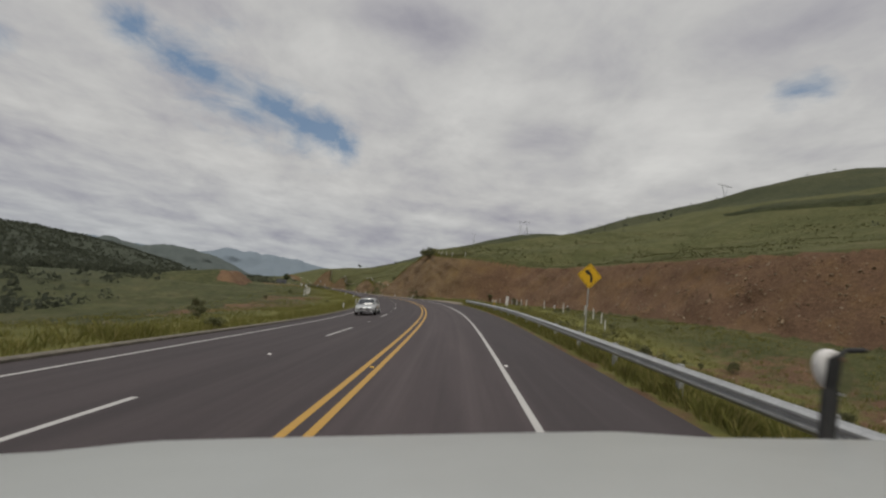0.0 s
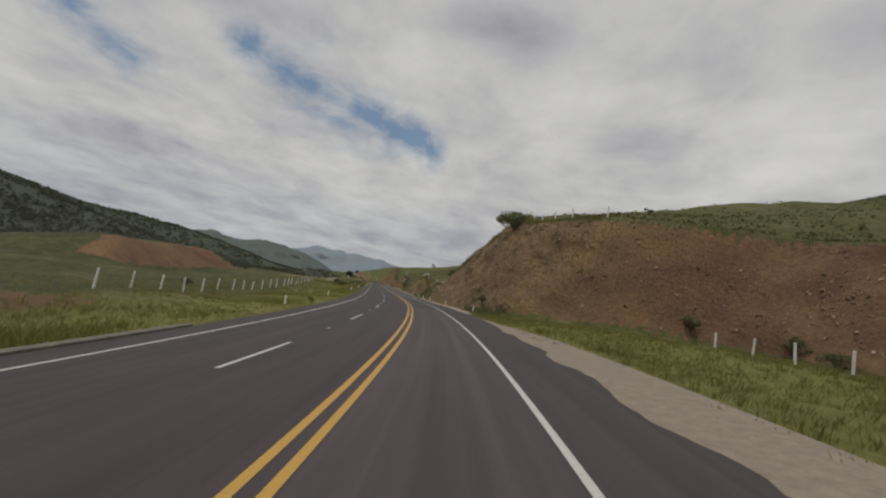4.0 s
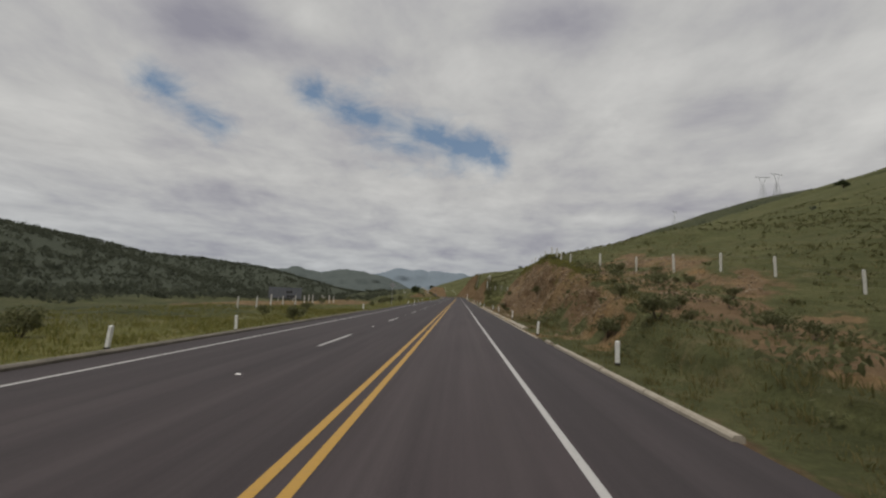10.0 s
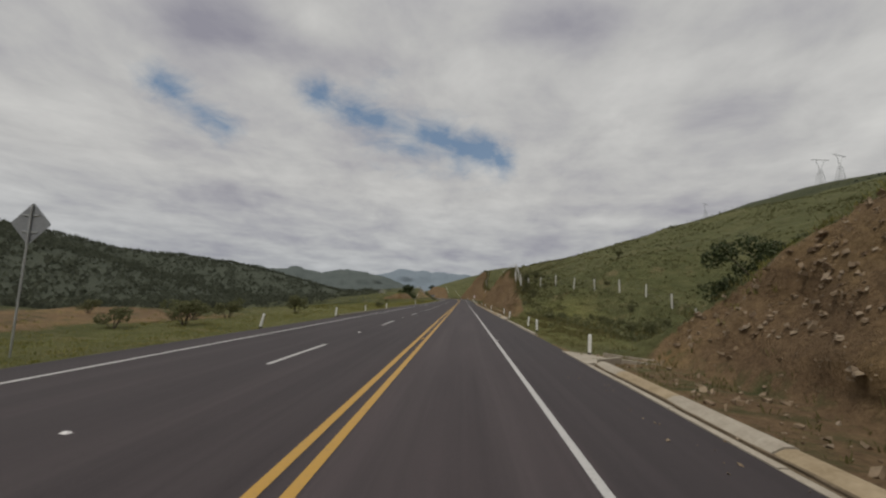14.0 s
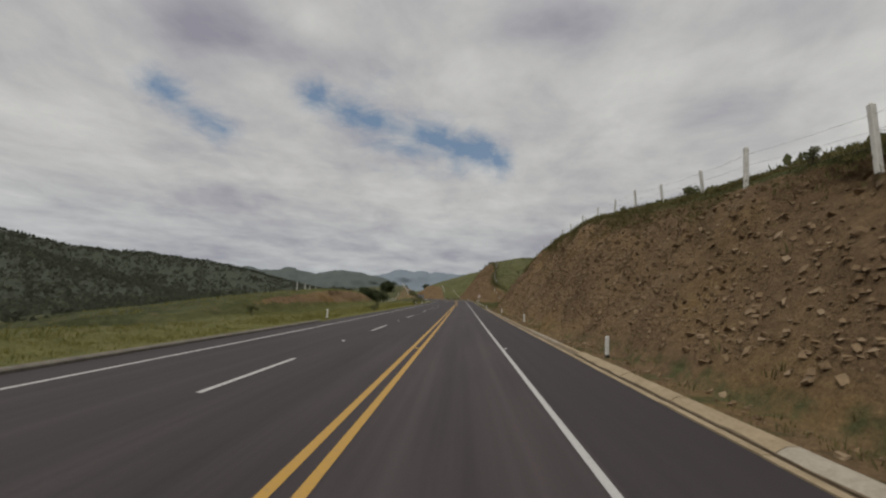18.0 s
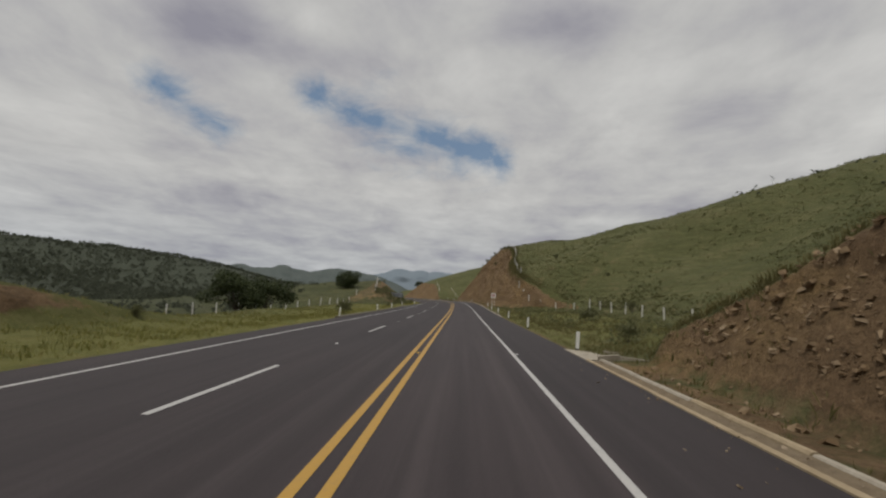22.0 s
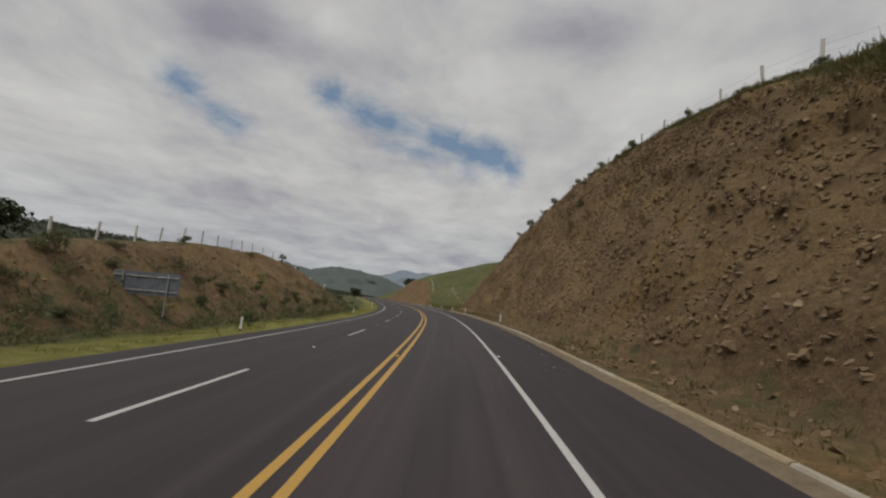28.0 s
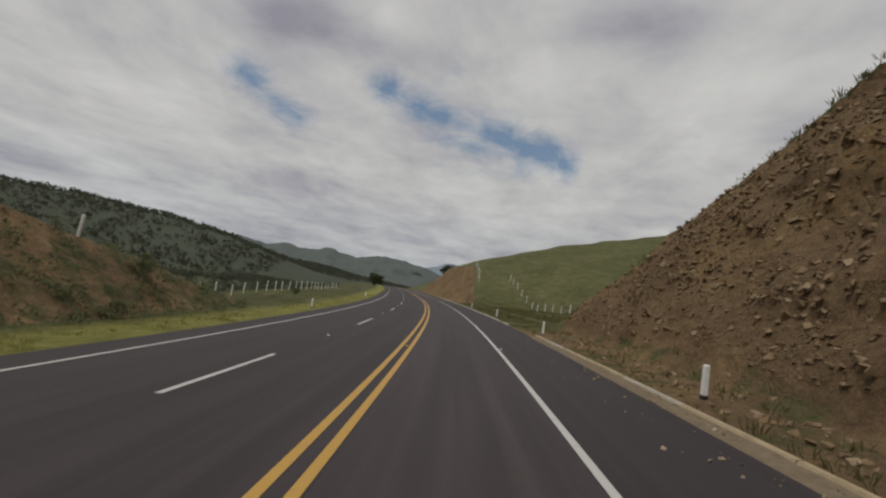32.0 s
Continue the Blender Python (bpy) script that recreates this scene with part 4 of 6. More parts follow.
def build_boulders():
    """Larger stones that can be told apart, lying in the faces of the cuts."""
    rnd = random.Random(8)
    meshes = []
    for k in range(9):
        bm = bmesh.new()
        bmesh.ops.create_icosphere(bm, subdivisions=2, radius=1)
        for v in bm.verts:
            p = v.co.copy()
            n = noise.noise(p * 1.3 + Vector((k * 7.1, 0, 0)))
            v.co = Vector((p.x * 1.0, p.y * 0.8, p.z * 0.62)) * (0.85 + 0.45 * n)
            for ax in (Vector((0.5, 0.7, 0.5)), Vector((-0.7, 0.2, 0.68)), Vector((0.1, -0.9, 0.42))):
                a = ax.normalized()
                over = v.co.dot(a) - 0.5
                if over > 0:
                    v.co -= a * over * 0.85
        me = bpy.data.meshes.new("stone")
        bm.to_mesh(me)
        bm.free()
        me.materials.append(OCHREROCK)
        meshes.append(me)
    x, y, z, bare = land(np.array([238.7]), np.array([9.9]))
    ob = new("stone", meshes[2])
    ob.parent = ground_right
    ob.matrix_world = pose(x[0], y[0], z[0] + 0.05, 8, -14, 40) @ Matrix.Scale(0.34, 4)
    count = 0
    spans = [(128, 188, 1), (224, 272, 1), (330, 420, 1), (492, 598, 1), (505, 600, -1)]
    tries = 0
    while count < 290 and tries < 9000:
        tries += 1
        a, b, side = spans[tries % 5]
        s = rnd.uniform(a, b)
        d = rnd.uniform(8.2, 17) if side > 0 else -rnd.uniform(13.5, 22)
        x, y, z, bare = land(np.array([s]), np.array([d]))
        if bare[0] < 0.75:
            continue
        push = float(roughness(np.array([s]), np.array([d]), z, bare)[0])
        an = math.radians(float(heading(s)))
        ob = new("stone", meshes[count % 9])
        ob.parent = ground_right if side > 0 else ground_left
        r = (0.09 + 0.18 * rnd.random() ** 2.6) * (1.1 if s > 480 else 1.0)
        ob.matrix_world = pose(x[0] + push * math.cos(an), y[0] + push * math.sin(an), z[0], rnd.uniform(-25, 25), rnd.uniform(-25, 25), rnd.uniform(0, 360)) @ Matrix.Scale(r, 4)
        count += 1


def tufts(pts, blades, height, spread, r):
    """Grass tufts: a few bent blades each."""
    x, y, z, h = pts
    m = len(x)
    ang = r.uniform(0, 2 * np.pi, (m, blades))
    off = r.uniform(0, spread, (m, blades))
    bx, by = x[:, None] + off * np.cos(ang), y[:, None] + off * np.sin(ang)
    hh = h[:, None] * height * r.uniform(0.45, 1.1, (m, blades))
    lean = hh * r.uniform(0.15, 0.7, (m, blades))
    w = (0.006 + 0.011 * r.uniform(0, 1, (m, blades))) * (1 + hh)
    px, py = -np.sin(ang) * w, np.cos(ang) * w
    lx, ly = np.cos(ang) * lean, np.sin(ang) * lean
    zb = z[:, None] - 0.05 + 0 * hh
    v = np.stack([np.stack([bx - px, by - py, zb], -1), np.stack([bx + px, by + py, zb], -1),
                  np.stack([bx + lx + px * 0.25, by + ly + py * 0.25, zb + hh], -1), np.stack([bx + 0.5 * lx - px * 0.9, by + 0.5 * ly - py * 0.9, zb + hh * 0.66], -1)], 2).reshape(-1, 3)
    f = np.arange(m * blades * 4).reshape(-1, 4)
    return v, f


def build_grass():
    def keep_r(s, d, bare):
        zc, dc = crest_r(s), foot_r(s) + crest_r(s) / STEEP
        fringe = np.exp(-((d - dc - 0.7) / 0.9) ** 2) * (zc > 1.5)
        near = np.exp(-np.maximum(d - 7.0, 0) / np.where(s < 118, 24.0, 7.0)) * np.where(zc > 1.5, 0.85, 1.0)
        clump = np.clip(fbm(s / 3.0, d / 3.0, 3, 91) + 0.45, 0, 1)
        return np.clip((near * 1.1 + fringe * 0.9 + 0.04) * np.clip(1.0 - bare * 1.05, 0.02, 1) * (0.25 + clump), 0, 1)

    def keep_l(s, d, bare):
        e = -d
        near = np.exp(-np.maximum(e - 8.8, 0) / 8.0)
        clump = np.clip(fbm(s / 3.5, d / 3.5, 3, 95) + 0.45, 0, 1)
        return np.clip((near + 0.05) * np.clip(1.0 - bare, 0.02, 1) * (0.25 + clump) * smooth01((e - np.where((s > 330) & (s < 480), 9.3, 8.5)) / 0.8), 0, 1)

    for a, b in ((-12, 130), (130, 320), (320, 480), (480, 660)):
        n = int((b - a) * (330 if a < 0 else 250))
        s, d, x, y, z, r = scatter(a, b, 6.5, 30, n, 300 + a, keep_r)
        h = (0.45 + 0.55 * r.uniform(0, 1, len(s))) * (0.75 + 0.8 * np.clip(fbm(s / 8, d / 5, 2, 99), 0, 1)) * np.where(d < 8, np.where(s < 66, 1.25, 0.6), 1.0)
        v, f = tufts((x, y, z, h), 7, 0.40, 0.24, r)
        soup("roadside_grass", v, f, BLADE if a < 0 else BLADEDRY, "tall dry-green grass tufts along the road's edge", "grass")
        s, d, x, y, z, r = scatter(a, b, -34, -8.9, int((b - a) * 330), 350 + a, keep_l)
        h = (0.40 + 0.6 * r.uniform(0, 1, len(s))) * (0.7 + 0.9 * np.clip(fbm(s / 9, d / 4, 2, 97), 0, 1)) * np.where(d > -10.2, 0.6, 1.0) * np.interp(s, [200, 240, 255, 300, 320, 380, 470, 500], [1.0, 1.15, 0.5, 0.5, 0.75, 0.75, 0.7, 0.42]) * np.where((s < 96) & (d > -12.5) & (d < -9.4), 1.7, 1.0)
        v, f = tufts((x, y, z, h), 7, 0.40, 0.26, r)
        soup("roadside_grass", v, f, BLADE, "yellow-green grass tufts on the flat verge", "grass")


def build_rail_grass():
    r = np.random.default_rng(17)
    n = 2600
    s, d = r.uniform(-10, 67, n), 6.6 + 0.8 * r.uniform(0, 1, n) ** 0.8
    x, y, z, _ = land(s, d)
    h = r.uniform(0.3, 0.85, n)
    v, f = tufts((x, y, z, h), 9, 0.55, 0.20, r)
    soup("rail_grass", v, f, BLADE, "green grass growing under the guardrail", "grass")


def leaf_cloud(r, n, centre, radii, size):
    """Leaves as small bent quads in an ellipsoid shell with gaps."""
    u = r.normal(size=(n, 3))
    u /= np.linalg.norm(u, axis=1)[:, None]
    rad = r.uniform(0.45, 1.0, n) ** 0.5
    c = np.array(centre) + u * rad[:, None] * np.array(radii)
    t = r.normal(size=(n, 3))
    t /= np.linalg.norm(t, axis=1)[:, None]
    b = np.cross(t, u + 0.3 * r.normal(size=(n, 3)))
    b /= np.linalg.norm(b, axis=1)[:, None] + 1e-9
    sz = (size * r.uniform(0.55, 1.3, n))[:, None]
    v = np.stack([c - t * sz, c + b * sz * 0.55, c + t * sz, c - b * sz * 0.55], 1)
    return v


def build_woods():
    r = np.random.default_rng(77)
    n = 42000
    x, y = r.uniform(-720, -95, n), r.uniform(-250, 1750, n)
    z, wood = ridge_height(x, y)
    cx = np.interp(y, AX_Y, AX_X)
    dens = np.clip(wood * 1.2, 0, 1) * (0.55 + 0.9 * np.clip(fbm(x / 45, y / 45, 4, 111) + 0.3, 0, 1))
    keep = (r.uniform(0, 1, n) < dens) & (x - cx < -105)
    x, y, z = x[keep], y[keep], z[keep]
    m, k = len(x), 9
    hgt = r.uniform(1.3, 3.4, m)
    off = r.normal(size=(m, k, 3)) * (hgt[:, None, None] * np.array([0.42, 0.42, 0.30]))
    c = np.stack([x, y, z + hgt * 0.55], -1)[:, None, :] + off
    t = r.normal(size=(m, k, 3))
    t /= np.linalg.norm(t, axis=2)[..., None]
    b = np.cross(t, r.normal(size=(m, k, 3)))
    b /= np.linalg.norm(b, axis=2)[..., None]
    sz = (hgt[:, None] * r.uniform(0.25, 0.55, (m, k)))[..., None]
    v = np.stack([c - t * sz, c + b * sz * 0.7, c + t * sz, c - b * sz * 0.7], 2).reshape(-1, 3)
    f = np.arange(m * k * 4).reshape(-1, 4)
    soup("woodland", v, f, HAZYLEAF, "dense scrub woodland covering the ridge across the valley", "woods")
    # scrub in the hollow between the verge and the ridge
    n = 17000
    s, e = r.uniform(-60, 840, n), 26 + 150 * r.uniform(0, 1, n) ** 1.3
    keep = r.uniform(0, 1, n) < np.interp(s, [-60, 40, 120, 214, 250, 300, 420, 840], [0.8, 0.8, 0.6, 0.6, 0.7, 0.9, 0.9, 0.9]) * np.clip(fbm(s / 16, e / 16, 3, 115) * 1.8 + 0.5, 0, 1) * smooth01((e - np.interp(s, [0, 120, 128, 212, 220, 296, 310, 500, 505, 610, 615], [50, 50, 56, 56, 50, 50, 30, 28, 36, 36, 28])) / 12)
    s, e = s[keep], e[keep]
    x, y, z, _ = land(s, -e)
    m, k = len(x), 26
    hgt = r.uniform(0.7, 2.4, m) * (0.7 + 0.5 * smooth01((e - 40) / 40))
    off = r.normal(size=(m, k, 3)) * (hgt[:, None, None] * np.array([0.45, 0.45, 0.28]))
    c = np.stack([x, y, z + hgt * 0.45], -1)[:, None, :] + off
    t = r.normal(size=(m, k, 3))
    t /= np.linalg.norm(t, axis=2)[..., None]
    b = np.cross(t, r.normal(size=(m, k, 3)))
    b /= np.linalg.norm(b, axis=2)[..., None]
    sz = (hgt[:, None] * r.uniform(0.12, 0.30, (m, k)))[..., None]
    v = np.stack([c - t * sz, c + b * sz * 0.7, c + t * sz, c - b * sz * 0.7], 2).reshape(-1, 3)
    soup("valley_scrub", v, np.arange(m * k * 4).reshape(-1, 4), HAZYLEAF, "dark green scrub filling the hollow beside the road", "scrub")
    # low scrub at the foot of the earth mound, weeds on the benches
    s = np.concatenate([r.uniform(500, 606, 620), r.uniform(8, 66, 70), r.uniform(424, 492, 200), r.uniform(284, 322, 160), r.uniform(126, 146, 70), r.uniform(196, 236, 150)])
    e = np.concatenate([12.8 + 6.5 * r.uniform(0, 1, 620) ** 1.5, -(9.5 + 22 * r.uniform(0, 1, 70)), -(8.5 + 13 * r.uniform(0, 1, 200)), -(8.5 + 14 * r.uniform(0, 1, 160)), -(8 + 2.2 * r.uniform(0, 1, 70)), -(8.2 + 9 * r.uniform(0, 1, 150))])
    x, y, z, _ = land(s, -e)
    m, k = len(x), 30
    hgt = r.uniform(0.22, 0.75, m)
    off = r.normal(size=(m, k, 3)) * (hgt[:, None, None] * np.array([0.55, 0.55, 0.28]))
    c = np.stack([x, y, z + hgt * 0.4], -1)[:, None, :] + off
    t = r.normal(size=(m, k, 3)) + np.array([0, 0, 0.8])
    t /= np.linalg.norm(t, axis=2)[..., None]
    b = np.cross(t, r.normal(size=(m, k, 3)))
    b /= np.linalg.norm(b, axis=2)[..., None]
    sz = (hgt[:, None] * r.uniform(0.10, 0.26, (m, k)))[..., None]
    v = np.stack([c - t * sz, c + b * sz * 0.5, c + t * sz, c - b * sz * 0.5], 2).reshape(-1, 3)
    soup("low_scrub", v, np.arange(m * k * 4).reshape(-1, 4), LEAFLIGHT, "low grey-green scrub and weeds at the foot of the slopes", "scrub")
    # scattered shrubs on the grazed hill
    n = 5200
    x, y = r.uniform(30, 420, n), r.uniform(-100, 1250, n)
    z, _ = ridge_height(x, y)
    cx = np.interp(y, AX_Y, AX_X)
    keep = (x - cx > 60) & (r.uniform(0, 1, n) < np.clip(fbm(x / 50, y / 50, 4, 121) * 1.6 + 0.25, 0.04, 0.8))
    x, y, z = x[keep], y[keep], z[keep]
    e = x - np.interp(y, AX_Y, AX_X)
    w = smooth01((e - 60) / 110)
    sn = np.interp(y, AX_Y, AX_S)
    zl = land(sn, e)[2]
    z = np.where(e < 165, zl, z)
    m, k = len(x), 9
    hgt = r.uniform(0.35, 1.15, m) * np.where(r.uniform(0, 1, m) < 0.05, 2.6, 1)
    off = r.normal(size=(m, k, 3)) * (hgt[:, None, None] * np.array([0.5, 0.5, 0.3]))
    c = np.stack([x, y, z + hgt * 0.4], -1)[:, None, :] + off
    t = r.normal(size=(m, k, 3))
    t /= np.linalg.norm(t, axis=2)[..., None]
    b = np.cross(t, r.normal(size=(m, k, 3)))
    b /= np.linalg.norm(b, axis=2)[..., None]
    sz = (hgt[:, None] * r.uniform(0.25, 0.5, (m, k)))[..., None]
    v = np.stack([c - t * sz, c + b * sz * 0.7, c + t * sz, c - b * sz * 0.7], 2).reshape(-1, 3)
    f = np.arange(m * k * 4).reshape(-1, 4)
    soup("hill_shrubs", v, f, HAZYLEAF, "small dark shrubs dotted over the grazed hill", "shrubs")


def build_pebbles():
    """Crumbs of stone that rolled from the cuts on to the shoulder and the gutter."""
    shapes, faces = rock_shapes(20, 15)
    r = np.random.default_rng(31)
    s = np.concatenate([r.uniform(372, 420, 900), r.uniform(520, 598, 1700), r.uniform(150, 190, 320), r.uniform(240, 276, 320)])
    d = 6.45 - 1.7 * r.uniform(0, 1, len(s)) ** 2.0
    keep = (d > 6.15) | (r.uniform(0, 1, len(s)) < 0.42)
    s, d = s[keep], d[keep]
    x, y, z = on_road(s, d, np.where(d > 6.15, 0.05, 0.012))
    m = len(s)
    v = shapes[r.integers(0, 20, m)] * (0.012 + 0.035 * r.uniform(0, 1, m) ** 3)[:, None, None] + np.stack([x, y, z], -1)[:, None, :]
    soup("pebbles", v.reshape(-1, 3), (faces[None] + (np.arange(m) * 8)[:, None, None]).reshape(-1, 4), ROCK, "small stones fallen on to the asphalt shoulder", "stones")


def build_tussocks():
    """Low clumps over the grazed hill and a thick grassy fringe along the brinks of the cuts."""
    r = np.random.default_rng(201)
    n = 78000
    s, u = r.uniform(60, 640, n), r.uniform(0, 1, n)
    dc = foot_r(s) + crest_r(s) / STEEP
    d = dc + 0.8 + 95 * u ** 1.7
    x, y, z, bare = land(s, d)
    keep = (bare < 0.35) & (r.uniform(0, 1, n) < np.clip(0.30 + 1.3 * fbm(s / 11, d / 7, 4, 203), 0.05, 1))
    x, y, z, d, s = x[keep], y[keep], z[keep], d[keep], s[keep]
    m, k = len(x), 6
    hgt = r.uniform(0.10, 0.27, m) * (1 + 0.9 * (r.uniform(0, 1, m) < 0.012)) * (1 + 0.004 * d)
    off = r.normal(size=(m, k, 3)) * (hgt[:, None, None] * np.array([0.65, 0.65, 0.25]))
    c = np.stack([x, y, z + hgt * 0.30], -1)[:, None, :] + off
    t = r.normal(size=(m, k, 3)) + np.array([0, 0, 1.2])
    t /= np.linalg.norm(t, axis=2)[..., None]
    b = np.cross(t, r.normal(size=(m, k, 3)))
    b /= np.linalg.norm(b, axis=2)[..., None]
    sz = (hgt[:, None] * r.uniform(0.35, 0.75, (m, k)))[..., None]
    v = np.stack([c - t * sz, c + b * sz * 0.6, c + t * sz, c - b * sz * 0.6], 2).reshape(-1, 3)
    soup("hill_tussocks", v, np.arange(m * k * 4).reshape(-1, 4), TUSSOCK, "dark green grass tussocks over the grazed hill", "grass")
    for a, b_, n in ((128, 190, 2600), (226, 278, 3000), (326, 420, 7500), (492, 560, 3800), (560, 600, 600)):
        s = r.uniform(a, b_, n)
        d = foot_r(s) + crest_r(s) / STEEP + 0.05 + r.normal(size=n) * 0.5 + 0.35
        x, y, z, _ = land(s, d)
        h = r.uniform(0.3, 0.9, n) * (0.5 + 0.9 * np.clip(fbm(s / 5, s * 0, 3, 207) + 0.3, 0, 1)) * np.where((s > 320) & (s < 350) | (s > 560), 0.6, 1.0)
        v, f = tufts((x, y, z, h), 9, 0.62, 0.24, r)
        soup("brink_grass", v, f, BLADE if a < 320 else BLADEDRY, "shaggy grass hanging over the brink of the earth cut", "grass")


build_pebbles()
build_tussocks()
build_rocks()
build_boulders()
build_grass()
build_rail_grass()
build_woods()


# ---------------------------------------------------------------- trees and bushes
def tree_parts(name, seed, height, spread, trunk_r, leaves, leaf, label, base_clear=0.3, mat=None, clumps=9, low=0.2):
    """A tapered trunk with limbs and a crown of leaf clumps; its root is at the origin."""
    rnd, r = random.Random(seed), np.random.default_rng(seed)
    root = empty(name)
    tagged(root, label, "tree")
    bm = bmesh.new()
    forks = []
    p, dirn, rad = Vector((0, 0, -0.2)), Vector((rnd.uniform(-0.2, 0.2), rnd.uniform(-0.2, 0.2), 1)).normalized(), trunk_r
    for k in range(4):
        q = p + dirn * (height * base_clear + 0.2) / 4
        add_tube(bm, p, q, rad, rad * 0.88, 8, False)
        p, rad = q, rad * 0.88
        dirn = (dirn + Vector((rnd.uniform(-0.25, 0.25), rnd.uniform(-0.25, 0.25), 0))).normalized()
    top = p
    centres = []
    for k in range(clumps):
        a = 2 * math.pi * (k + rnd.random() * 0.7) / clumps
        reach = spread * rnd.uniform(0.35, 0.85)
        end = Vector((math.cos(a) * reach, math.sin(a) * reach, height * rnd.uniform(base_clear + low, 0.86)))
        mid = top.lerp(end, 0.5) + Vector((rnd.uniform(-0.1, 0.1), rnd.uniform(-0.1, 0.1), 0.12)) * spread
        add_tube(bm, top, mid, rad * 0.62, rad * 0.36, 6, False)
        add_tube(bm, mid, end, rad * 0.36, rad * 0.10, 5, False)
        for j in range(3):
            tip = end + Vector((rnd.uniform(-1, 1), rnd.uniform(-1, 1), rnd.uniform(-0.2, 0.8))) * spread * 0.28
            add_tube(bm, mid.lerp(end, rnd.uniform(0.4, 1)), tip, rad * 0.12, rad * 0.04, 4, False)
        centres.append(end)
    centres.append(Vector((0, 0, height * 0.84)))
    part("trunk", bm, BARK, root)
    vs = []
    for c in centres:
        rr = spread * rnd.uniform(0.36, 0.52)
        for j in range(3):
            cc = c + Vector((rnd.uniform(-1, 1), rnd.uniform(-1, 1), rnd.uniform(-0.5, 0.7))) * rr * 0.6
            vs.append(leaf_cloud(r, int(leaves * 1.7) // (3 * len(centres)), cc, (rr * 0.66, rr * 0.66, rr * 0.52), leaf))
    v = np.concatenate(vs).reshape(-1, 3)
    mesh_object("crown", v, np.arange(len(v)).reshape(-1, 4), mat or LEAF, False, root)
    return root


def set_on_land(ob, s, d, turn=0.0, scale=1.0, sink=0.05):
    x, y, z, _ = land(np.array([float(s)]), np.array([float(d)]))
    ob.matrix_world = pose(float(x[0]), float(y[0]), float(z[0]) - sink, 0, 0, turn) @ Matrix.Scale(scale, 4)
    return ob


